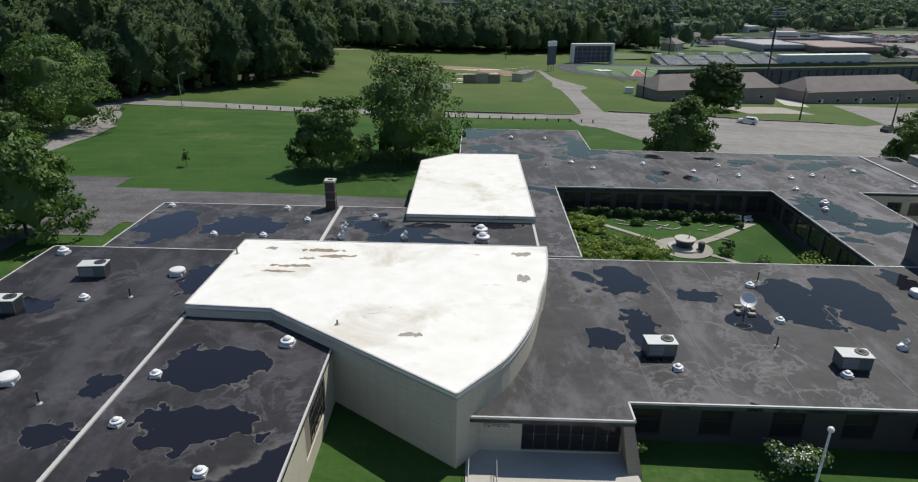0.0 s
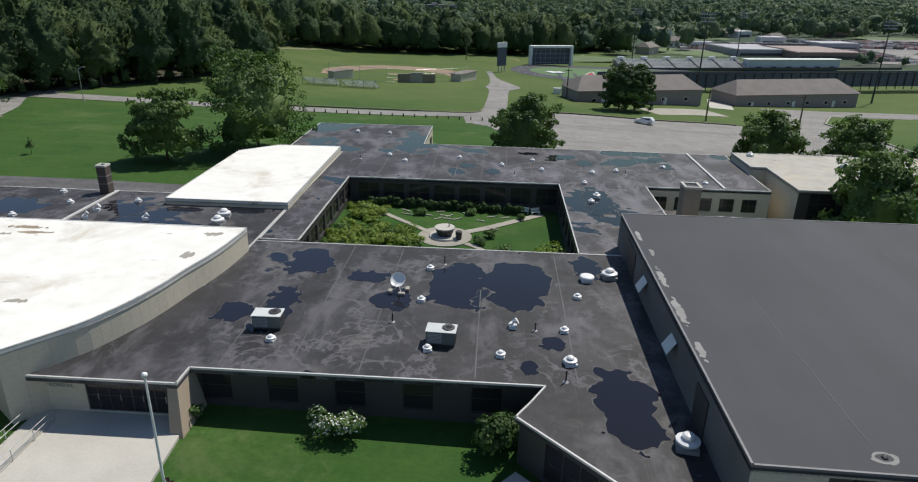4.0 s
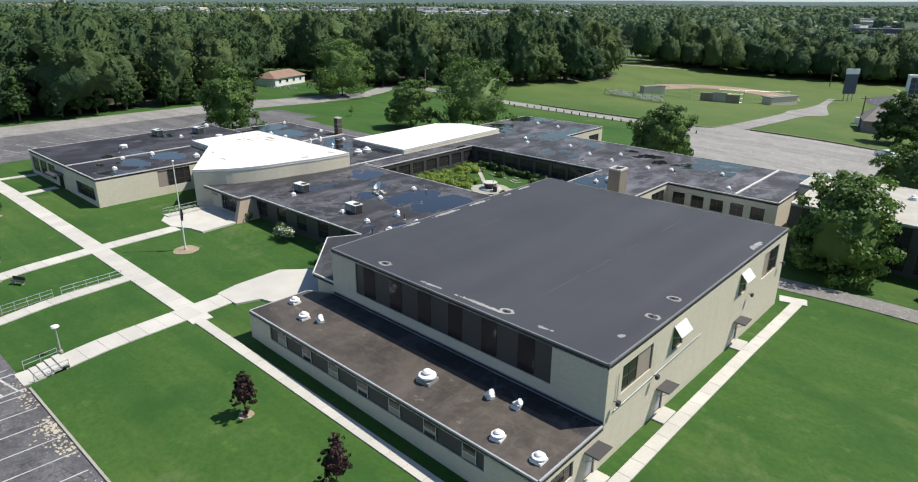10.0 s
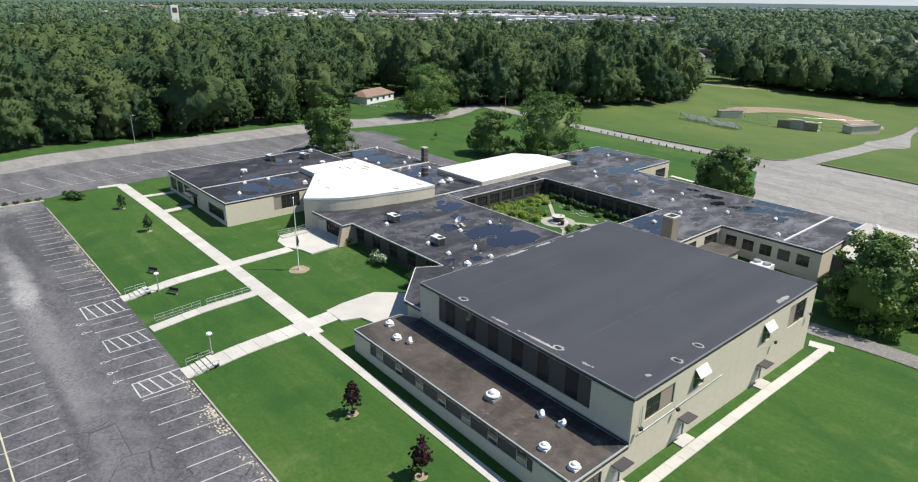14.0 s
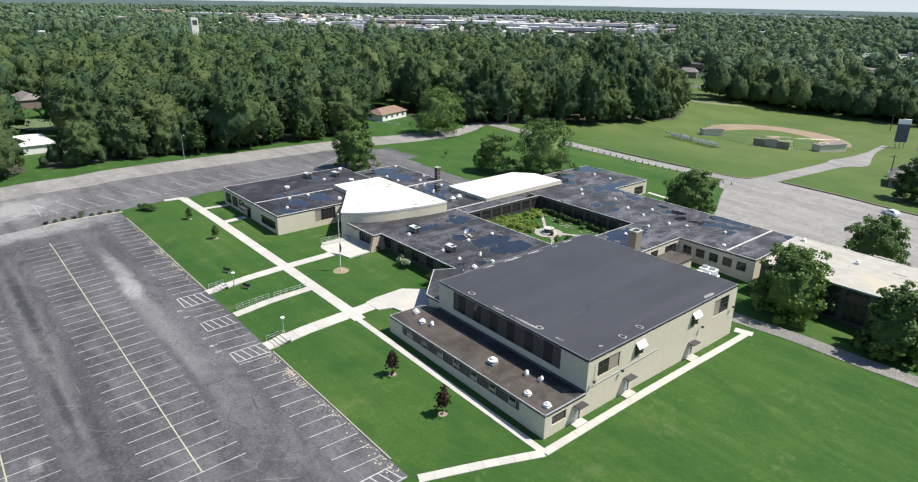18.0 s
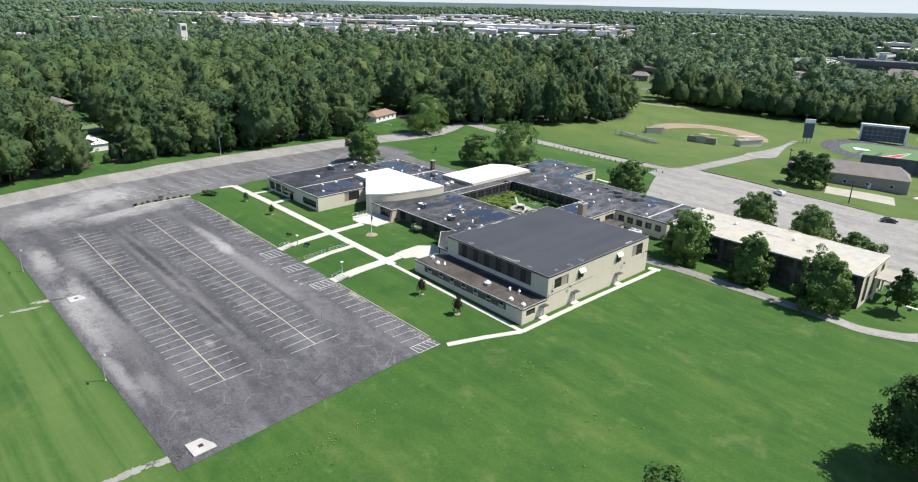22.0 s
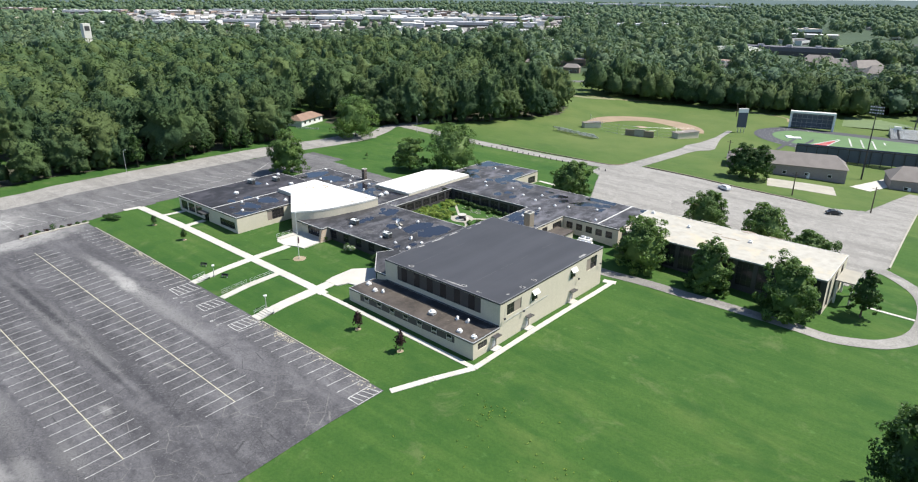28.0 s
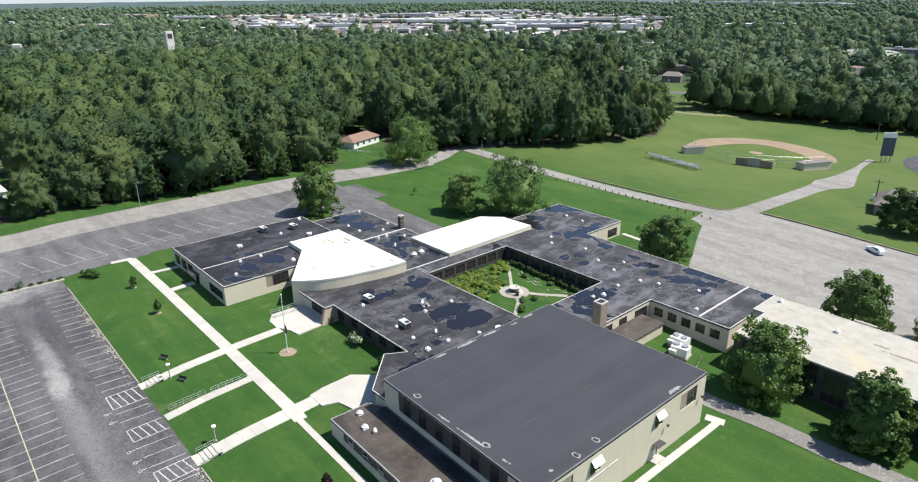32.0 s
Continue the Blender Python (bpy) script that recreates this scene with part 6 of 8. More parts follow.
part("door", box(bmn(), 40.32, 50.5, 4.95, 40.38, 54.5, 7.6), M_panel, t)
for y in (45.5, 36.0):
    t = thing("hopper_panel", "white hinged panel propped open on the wall", "vent panel", "wall panels", at=(40.4, y, 6))
    part("panel", box(bmn(), -0.05, 0, -1.1, 0, 1.4, 0, Matrix.Translation((40.36, y, 7.2)) @ Matrix.Rotation(radians(32), 4, "Y")), M_white, t)

# plant yard between the gymnasium and the north range
yard = thing("plant_yard_shed", "low tan flat-roofed shed in the service yard", "shed", at=(50, 71, 0))
part("wall", box(bmn(), 47.75, 68.0, -0.6, 52.6, 77.6, 2.5), M_cream, yard)
part("roof", box(bmn(), 47.75, 67.8, 2.5, 52.8, 77.8, 2.72), M_roof_brown, yard)
for x, y, r in ((57.2, 76.0, 0.0), (58.9, 73.4, 0.15)):
    t = thing("chiller", "large white cooling unit with round fans", "chiller", "cooling units", at=(x, y, -0.4))
    m = Matrix.Translation((x, y, g(x, y))) @ Matrix.Rotation(r, 4, "Z")
    part("base", box(bmn(), -1.7, -1.3, 0, 1.7, 1.3, 0.35, m), M_concrete_old, t)
    part("casing", box(bmn(), -1.5, -1.1, 0.35, 1.5, 1.1, 2.0, m, 0.05), M_vent, t)
    bm = bmn()
    for s in (-0.75, 0.75):
        cyl(bm, s, 0, 2.0, 2.35, 0.6, 0.55, 20, m)
    part("fan_cowl", bm, M_galv, t)
    part("hood", box(bmn(), -1.5, -1.5, 1.2, -0.2, -1.1, 1.9, m @ Matrix.Rotation(0.2, 4, "X")), M_white, t)
t = thing("yard_rail", "pale timber rail round the service yard", "fence", at=(62, 74, -0.4))
for i in range(6):
    part("post", box(bmn(), 61.5 + 0.5 * i, 76 - 1.5 * i, -1.2, 61.62 + 0.5 * i, 76.12 - 1.5 * i, 0.5), M_wood, t)
for h in (0.0, 0.35):
    part("rail", bar(bmn(), (61.55, 76.05, h), (64.05, 68.55, h), 0.05), M_wood, t)
wbx = thing("corner_porch", "pale open porch frame at the building's end", "porch", at=(113, 92, -1))
for x, y in ((112.3, 86.4), (115.2, 86.4), (112.3, 93.6), (115.2, 93.6)):
    part("post", box(bmn(), x - 0.2, y - 0.2, g(x, y) - 0.3, x + 0.2, y + 0.2, 3.4), M_pale, wbx)
part("roof", box(bmn(), 111.9, 86, 3.4, 115.6, 94, 3.65), M_concrete_old, wbx)
for i, (x, y, rx, ry) in enumerate([(72.7, 97.2, 1.6, 0.7), (90.0, 97.0, 1.5, 0.8), (79.9, 98.0, 2.2, 0.35), (96.2, 97.0, 1.8, 0.6), (75.5, 96.8, 1.3, 0.3), (84.5, 91.0, 1.2, 0.25), (68.5, 93.5, 0.9, 0.3), (88.0, 89.6, 2.6, 0.3)]):
    tagged(new("roof_stain", blob("roof_stain", x, y, rx, ry, 70 + i, 6.006, M_wood if i % 2 else M_concrete_old, 40, 0.5)), "brown silt stain on the white roof", "stain", "roof stains", kind="structure")
for i, (x, y, rx, ry) in enumerate([(-15.6, 51.8, 1.8, 0.35), (-14.2, 50.6, 1.6, 0.3), (-17.4, 48.4, 1.4, 0.25), (-18.2, 47.2, 1.2, 0.2), (-16.5, 50.0, 0.7, 0.25), (2.2, 52.0, 1.0, 0.45), (2.0, 47.0, 0.5, 0.6), (-6.4, 37.4, 0.8, 0.3), (-20, 52, 0.5, 0.3)]):
    tagged(new("roof_stain", blob("roof_stain", x, y, rx, ry, 80 + i, 7.205, M_mulch if i < 4 else M_concrete_old, 40, 0.6)), "brown algae stain on the white roof", "stain", "roof stains", kind="structure")


# ---- planting round the school ----
def bush(name, x, y, rx, ry, h, seed, label, mat=M_leaf_d, count=700, leaf=0.12, cat="bush", group="", clumps=14):
    rng = np.random.default_rng(seed)
    t = thing(name, label, cat, group, at=(x, y, g(x, y)))
    cs = [(rng.uniform(-0.65, 0.65) * rx, rng.uniform(-0.65, 0.65) * ry, h * rng.uniform(0.3, 0.72)) for _ in range(clumps)]
    rs = [min(rx, ry, h) * rng.uniform(0.35, 0.55) for _ in range(clumps)]
    c = new("foliage", quads_mesh("foliage", leaf_cloud(rng, cs, rs, count, leaf), mat))
    c.parent = t
    bm = bmn()
    for i in range(4):
        a = 1.57 * i + 0.5
        bar(bm, (0, 0, -0.1), (0.4 * rx * math.cos(a), 0.4 * ry * math.sin(a), h * 0.55), 0.03, 5)
    tr = part("stem", bm, M_bark, None)
    tr.parent = t
    return t, cs, rs


b, cs, rs = bush("flowering_shrub", 18.0, 32.0, 2.3, 1.3, 2.1, 21, "shrub covered in white flower heads below the windows", M_leaf, 900, 0.13)
fl = leaf_cloud(np.random.default_rng(5), cs, [r * 1.1 for r in rs], 520, 0.075)
c = tagged(new("flowers", quads_mesh("flowers", fl, M_flower)), kind="stuff")
c.parent = b
bush("shrub", 28.4, 31.4, 1.7, 1.5, 3.3, 22, "tall green shrub at the corner of the wing", M_leaf_d, 2200, 0.13, clumps=24)
bush("shrub", 8.5, 32.4, 0.5, 0.5, 1.6, 23, "thin shrub beside the brick pier", M_leaf, 300, 0.1)
for i, (x, y, r) in enumerate([(-47.5, 3.0, 1.3), (-46.2, 3.6, 1.1), (-45.0, 4.2, 1.0)]):
    bush("shrub", x, y, r, r, 1.5, 30 + i, "rounded dark shrub by the kerb", M_leaf_d, 600, 0.14, group="kerb shrubs")
for i in range(9):
    y = -16.8 + 1.85 * i
    bush("shrub", -50.7 + 0.05 * i, y, 0.6 + 0.5 * (i == 4), 0.6 + 0.5 * (i == 4), 0.8 + 1.0 * (i == 4), 50 + i, "low dark shrub in the planting strip", M_leaf_d if i % 3 else M_leaf_red, 260, 0.11, group="planting strip shrubs")
for i, (x, y, h, m_) in enumerate([(-33.2, 8.8, 3.2, M_leaf_d), (-17.6, 8.8, 3.4, M_leaf_d), (48.0, 8.2, 4.2, M_leaf_red), (59.5, 8.0, 4.6, M_leaf_red)]):
    tree("young_tree", x, y, h, h * 0.27, 60 + i, "young upright tree with dark %s leaves in the lawn" % ("red" if i > 1 else "green"), m_, 2600, 0.09, 0.12, 90, 0.38, 0.06, "young lawn trees")
    child("mulch_ring", blob("mulch_ring", x, y, 0.6, 0.6, 66 + i, lambda a, b: g(a, b) + 0.04, M_mulch, 24, 0.15), bpy.data.objects[[o.name for o in scene.objects if o.name.startswith("young_tree")][-1]])
tree("sapling", -47, 96, 2.6, 0.8, 71, "thin sapling in the lawn", M_leaf, 300, 0.12, 0.3, 24, 0, 0.05)

# courtyard planting
rc = random.Random(12)
for i in range(190):
    x, y = rc.uniform(9.0, 20.5), rc.uniform(57.4, 78)
    if (x - 22) ** 2 + (y - 69) ** 2 < 15 or (y > 71 and x > 13.5) or abs((y - 63.5) - 0.56 * (x - 8.6)) < 0.2:
        continue
    bush("garden_plant", x, y, rc.uniform(0.9, 1.7), rc.uniform(0.9, 1.7), rc.uniform(0.5, 1.2), 100 + i, "lush bright green garden plant in the courtyard", rc.choice([M_leaf_y, M_leaf_y, M_leaf_y, M_leaf]), 420, 0.10, "plant", "courtyard plants", 9)
for i in range(13):
    bush("hedge_shrub", 11.8 + 1.62 * i, 78.9 + 0.15 * math.sin(i), 1.0, 0.75, 1.6, 150 + i, "clipped dark hedge shrub against the courtyard wall", M_leaf_d, 420, 0.12, "hedge", "courtyard hedge", 10)
for i, (x, y, r, h) in enumerate([(34.2, 63.6, 1.9, 2.0), (27.5, 69.6, 0.7, 1.0), (26.4, 67.2, 0.8, 1.0), (29.0, 64.0, 1.2, 1.4), (31.4, 76.6, 0.5, 0.9), (25.0, 77.5, 0.7, 0.9), (18.5, 76.5, 0.9, 0.8)]):
    bush("shrub", x, y, r, r, h, 170 + i, "rounded courtyard shrub on the grass", M_leaf if i else M_leaf_y, 500, 0.13, group="courtyard shrubs")
for i in range(16):
    x, y = rc.uniform(13, 30), rc.uniform(72.5, 77.8)
    t = thing("garden_edging", "short pale stone edging in the courtyard bed", "edging", "bed edging", at=(x, y, g(x, y)))
    part("stone", box(bmn(), -rc.uniform(0.4, 1.0), -0.09, -0.05, rc.uniform(0.4, 1.0), 0.09, 0.12, Matrix.Translation((x, y, g(x, y))) @ Matrix.Rotation(rc.uniform(-1, 1), 4, "Z")), M_concrete_old, t)

# ---- north: yard, kerbs, posts, cars ----
tagged(new("kerb", strip("kerb", [(118.2, 116.6), (117.2, 150), (116.5, 178), (125.8, 195)], 0.4, 0.35, M_concrete_old, 4, 0.35)), "pale timber kerb along the east side of the yard", "kerb", kind="structure")
tagged(new("kerb", strip("kerb", [(31.5, 164.8), (57, 164.6), (88, 164.2)], 0.5, 0.35, M_wood, 4, 0.35)), "low timber kerb along the yard", "kerb", kind="structure")
tagged(new("kerb", strip("kerb", curve_pts([(-28, 153.6), (5, 155.6), (19, 156.6), (23.4, 159.5), (24.2, 165)]), 0.35, 0.3, M_wood, 3, 0.3)), "low timber kerb along the drive", "kerb", kind="structure")
po = thing("verge_post", "short dark timber post along the drive", "bollard", "verge posts")
part("post", box(bmn(), -0.12, -0.12, -0.2, 0.12, 0.12, 0.75, bevel=0.02), M_black, po)
po.matrix_basis = pose(-30, 143.6, g(-30, 143.6))
for i in range(30):
    x = -27.5 + 2.6 * i if i < 21 else -34 - 3.2 * (i - 21)
    y = 146.6 if i < 21 else 146.4 + 0.2 * (i - 21)
    if x < 26:
        copy_thing(po, pose(x, y, g(x, y)))


def car(x, y, rot, paint, label, kind="van"):
    t = thing("parked_car", label, "car", "parked cars", at=(x, y, g(x, y)))
    m = Matrix.Translation((x, y, g(x, y) + 0.07)) @ Matrix.Rotation(rot, 4, "Z")
    prof = [(-2.3, 0.35), (2.25, 0.35), (2.35, 0.7), (2.2, 0.95), (1.15, 1.08), (0.45, 1.62), (-1.7, 1.7), (-2.25, 1.1)] if kind == "van" else [(-2.3, 0.35), (2.25, 0.35), (2.35, 0.65), (1.9, 0.9), (0.95, 0.98), (0.35, 1.42), (-1.1, 1.42), (-1.75, 1.0), (-2.3, 0.92)]
    bm = bmn()
    a = [bm.verts.new(m @ Vector((px, -0.88 + (0.14 if pz > 1.2 else 0), pz))) for px, pz in prof]
    b_ = [bm.verts.new(m @ Vector((px, 0.88 - (0.14 if pz > 1.2 else 0), pz))) for px, pz in prof]
    k_ = len(prof)
    bm.faces.new(a)
    bm.faces.new(b_[::-1])
    for i in range(k_):
        bm.faces.new((a[i], b_[i], b_[(i + 1) % k_], a[(i + 1) % k_]))
    bmesh.ops.bevel(bm, geom=list(bm.edges), offset=0.06, segments=2, affect="EDGES")
    body = part("body", bm, paint, t)
    for s in (-1, 1):
        part("side_window", box(bmn(), -1.5, s * 0.80 - 0.02, 1.1, 0.35, s * 0.80 + 0.02, 1.5, m), M_glass, t)
    part("windscreen", box(bmn(), -0.02, -0.66, -0.24, 0.02, 0.66, 0.3, m @ Matrix.Translation((0.84, 0, 1.34)) @ Matrix.Rotation(radians(-52), 4, "Y")), M_glass, t)
    for wx in (-1.45, 1.4):
        for s in (-1, 1):
            mw = m @ Matrix.Translation((wx, s * 0.82, 0.33)) @ Matrix.Rotation(radians(90), 4, "X")
            w = part("wheel", cyl(bmn(), 0, 0, -0.11, 0.11, 0.33, 0.33, 18, mw), M_black, t)
            part("rim", cyl(bmn(), 0, 0, -0.12, 0.12, 0.19, 0.19, 14, mw), M_galv, w)
    for s in (-0.6, 0.6):
        part("headlight", box(bmn(), 2.2, s - 0.18, 0.68, 2.36, s + 0.18, 0.84, m), M_vent, t)
    return t


P_white = plain("white_car_paint", (0.75, 0.76, 0.77), 0.25, 0.03, 1.0)
P_dark = plain("dark_car_paint", (0.025, 0.026, 0.03), 0.25, 0.05, 1.0)
car(63.6, 157.2, 2.6, P_white, "white minivan parked in the pale yard")
car(97.4, 157, 0.6, P_dark, "black car parked in the pale yard", "saloon")

# ---- ball field ----
INF = curve_pts([(-37, 238), (-39.5, 255), (-34, 270), (-24, 280), (-10, 282), (4, 278), (13, 270), (17, 261)], 6)
bm = bmn()
inner = curve_pts([(-31, 238), (-29.5, 252), (-26, 262), (-18.5, 269), (-9, 269), (-1, 266), (6, 261), (9, 255)], 6)
vs = [(x, y, g(x, y) + 0.06) for x, y in INF] + [(x, y, g(x, y) + 0.06) for x, y in inner]
n_ = len(INF)
tagged(new("infield", mesh_of("infield", vs, [(i, i + 1, n_ + i + 1, n_ + i) for i in range(n_ - 1)], M_meadow)), "reddish dirt arc of a baseball infield", "ball field", kind="structure")
tagged(new("mound", blob("mound", -12, 252, 3.0, 3.0, 4, lambda a, b: g(a, b) + 0.07, M_meadow, 30, 0.1)), "pale dirt pitching mound", "ball field", kind="structure")
tagged(new("home_plate_dirt", blob("home_plate_dirt", -6, 233, 3.6, 3.6, 6, lambda a, b: g(a, b) + 0.07, M_meadow, 30, 0.1)), "dirt circle at home plate", "ball field", kind="structure")
tagged(new("warning_track", strip("warning_track", curve_pts([(-75, 302), (-55, 312), (-38, 338), (-5, 345), (30, 343), (38, 330)]), 1.2, 0.05, M_meadow)), "dirt track along the outfield", "ball field", kind="structure")


def dugout(x, y, rot, w, d, h, wallmat, label):
    t = thing("dugout", label, "dugout", "dugouts", at=(x, y, g(x, y)))
    m = Matrix.Translation((x, y, g(x, y))) @ Matrix.Rotation(rot, 4, "Z")
    part("back_wall", box(bmn(), -w / 2, -d / 2, -0.2, w / 2, -d / 2 + 0.2, h, m), wallmat, t)
    for s in (-1, 1):
        part("side_wall", box(bmn(), s * w / 2 - 0.1, -d / 2 + 0.2, -0.2, s * w / 2 + 0.1, d / 2, h, m), wallmat, t)
    part("roof", box(bmn(), -w / 2 - 0.3, -d / 2 - 0.3, h, w / 2 + 0.3, d / 2 + 0.5, h + 0.2, m), M_shingle, t)
    part("bench", box(bmn(), -w / 2 + 0.3, -d / 2 + 0.3, 0.4, w / 2 - 0.3, -d / 2 + 0.7, 0.48, m), M_wood, t)


dugout(-27, 227, 1.0, 9, 3, 2.6, M_cream, "pale block dugout with a flat roof")
dugout(15.2, 242, 1.15, 13, 4, 2.8, M_cream, "pale block dugout with a flat roof")
t = thing("backstop_booth", "dark screened booth behind home plate", "booth", at=(5, 212, 0))
for i in range(3):
    x, y = -4.2 + 4.0 * i, 223.4 + 1.5 * i
    mm = Matrix.Translation((x, y, g(x, y))) @ Matrix.Rotation(0.36, 4, "Z")
    part("panel", box(bmn(), -2.3, -0.4, 0.0, 2.3, 0.4, 2.9 if i != 1 else 3.4, mm), M_wood if i != 1 else M_concrete_old, t)
fe = thing("chain_link_fence", "tall wire backstop fence round home plate", "fence", at=(-5, 212, 0))
fpts = [(-34, 238), (-28, 230), (-20, 225), (-10, 222), (-1, 225), (6, 231), (12, 238), (17, 248)]
for x, y in fpts:
    part("post", bar(bmn(), (x, y, g(x, y)), (x, y, g(x, y) + 4.5), 0.06), M_galv, fe)
for (x0, y0), (x1, y1) in zip(fpts, fpts[1:]):
    for h in (0.1, 1.5, 3.0, 4.4):
        part("rail", bar(bmn(), (x0, y0, g(x0, y0) + h), (x1, y1, g(x1, y1) + h), 0.04, 5), M_galv, fe)


def bleacher(x, y, rot, w, rows, label):
    t = thing("bleacher", label, "bleacher", "bleachers", at=(x, y, g(x, y)))
    m = Matrix.Translation((x, y, g(x, y))) @ Matrix.Rotation(rot, 4, "Z")
    for i in range(rows):
        part("bench_plank", box(bmn(), -w / 2, i * 0.75, 0.42 + 0.4 * i, w / 2, i * 0.75 + 0.3, 0.48 + 0.4 * i, m), M_galv, t)
        part("foot_plank", box(bmn(), -w / 2, i * 0.75 + 0.32, 0.12 + 0.4 * i, w / 2, i * 0.75 + 0.62, 0.17 + 0.4 * i, m), M_galv, t)
    for s in range(4):
        sx = -w / 2 + w * s / 3
        part("frame", bar(bmn(), m @ Vector((sx, 0, 0.1)), m @ Vector((sx, rows * 0.75, 0.4 * rows + 0.1)), 0.05), M_black, t)
        part("frame", bar(bmn(), m @ Vector((sx, rows * 0.75, 0)), m @ Vector((sx, rows * 0.75, 0.4 * rows + 0.3)), 0.05), M_black, t)


bleacher(-27, 205, 3.0, 11, 6, "small metal spectator stand by the ball field")
bleacher(-14.5, 203, 3.0, 11, 6, "small metal spectator stand by the ball field")

# scoreboard tower, rear of the football scoreboard, track and field
t = thing("scoreboard_tower", "tall narrow dark scoreboard with a white top panel", "scoreboard", at=(29.0, 278.5, -1))
zt = g(29.0, 278.5)
mt = Matrix.Translation((29.0, 278.5, zt)) @ Matrix.Rotation(0.7, 4, "Z")
for s in (-1.6, 0, 1.6):
    part("post", box(bmn(), s - 0.15, -0.15, -0.3, s + 0.15, 0.15, 3.2, mt), M_galv, t)
part("board", box(bmn(), -2.3, -0.3, 2.6, 2.3, 0.3, 10.0, mt), M_navy, t)
part("top_panel", box(bmn(), -2.4, -0.34, 10.0, 2.4, 0.34, 12.0, mt), M_white, t)
t = thing("stadium_scoreboard", "large white-framed scoreboard seen from behind", "scoreboard", at=(52, 318, -1.5))
ms = Matrix.Translation((52, 318.0, g(52, 318))) @ Matrix.Rotation(0.28, 4, "Z")
for q in ((-10.6, 0, -9.6, 8.6), (9.6, 0, 10.6, 8.6)):
    part("post", box(bmn(), q[0], -2.2, -0.5, q[2], 0.5, q[3], ms), M_white, t)
part("top_beam", box(bmn(), -10.6, -2.3, 8.0, 10.6, 0.6, 9.0, ms), M_white, t)
part("board", box(bmn(), -9.6, 0.0, 0.3, 9.6, 0.4, 8.0, ms), M_navy, t)
for i in range(9):
    part("frame_bar", box(bmn(), -9.6 + 2.4 * i - 0.06, -0.25, 0, -9.6 + 2.4 * i + 0.06, 0, 8.0, ms), M_grey_trim, t)
for i in range(4):
    part("frame_bar", box(bmn(), -9.6, -0.3, 1.2 + 2.0 * i, 9.6, -0.2, 1.35 + 2.0 * i, ms), M_grey_trim, t)
tc = Vector((60.0, 291.0))
ta = 0.25


def oval(r, half=35.0, n=22):
    out = []
    for i in range(n + 1):
        a = math.pi / 2 + math.pi * i / n
        out.append((r * math.cos(a), r * math.sin(a)))
    out += [(half * 2, -r), (half * 2, r)]
    c, s = math.cos(ta), math.sin(ta)
    return [(tc.x + x * c - y * s, tc.y + x * s + y * c) for x, y in out]


oo, oi = oval(27), oval(18.5)
vs = [(x, y, g(x, y) + 0.08) for x, y in oo] + [(x, y, g(x, y) + 0.08) for x, y in oi]
k_ = len(oo)
tagged(new("running_track", mesh_of("running_track", vs, [(i, (i + 1) % k_, k_ + (i + 1) % k_, k_ + i) for i in range(k_)], M_track)), "dark running track round the football field", "track", kind="structure")
vs = [(x, y, g(x, y) + 0.10) for x, y in oi]
tagged(new("football_field", mesh_of("football_field", vs, [tuple(range(k_))], M_turf)), "green sports turf inside the track", "sports field", kind="structure")
for r in (20, 21.7, 23.4, 25.1):
    o2 = oval(r)
    tagged(new("lane_line", line_mesh("lane_line", [(*a, *b) for a, b in zip(o2, o2[1:])], 0.05, 0.10, M_line_w)), "thin white lane line on the running track", "track line", kind="stuff")
c_, s_ = math.cos(ta), math.sin(ta)


def tf(u, v):
    return tc.x + u * c_ - v * s_, tc.y + u * s_ + v * c_


ez = [(61.7, 273.6), (68.6, 277.0), (70.1, 302.3)]
M_redturf = plain("red_turf", (0.36, 0.06, 0.06), 0.9, 0.1, 0.6)
tagged(new("end_zone", mesh_of("end_zone", [(x, y, g(x, y) + 0.3) for x, y in ez], [(0, 1, 2)], M_redturf)), "red triangle with white edges painted on the turf", "sports field", kind="structure")
tagged(new("field_lines", line_mesh("field_lines", [(*a, *b) for a, b in zip(ez, ez[1:] + ez[:1])] + [(64.2, 281.5, 68.4, 283.2)] + [(*tf(16 + 5 * i, -8), *tf(16 + 5 * i, 12)) for i in range(11)], 0.7, 0.34, M_line_w)), "white lines on the turf", "field lines", kind="stuff")
t = thing("landing_mat", "white covered landing mat on the turf", "mat", at=(52, 286, g(52, 286)))
for k2 in range(2):
    part("pad", box(bmn(), -3.2 + 3.3 * k2, -2.6, 0.0, 3.3 * k2, 2.6 - 1.4 * k2, 0.55 - 0.1 * k2, Matrix.Translation((52, 286, g(52, 286))) @ Matrix.Rotation(0.5, 4, "Z"), bevel=0.08), M_white, t)
for a, b in (((53.4, 286), (54.2, 252)), ((60.8, 294.7), (59.9, 260))):
    tagged(new("runway", strip("runway", [a, b], 1.5, 0.16, M_track)), "dark jump runway", "track", kind="structure")

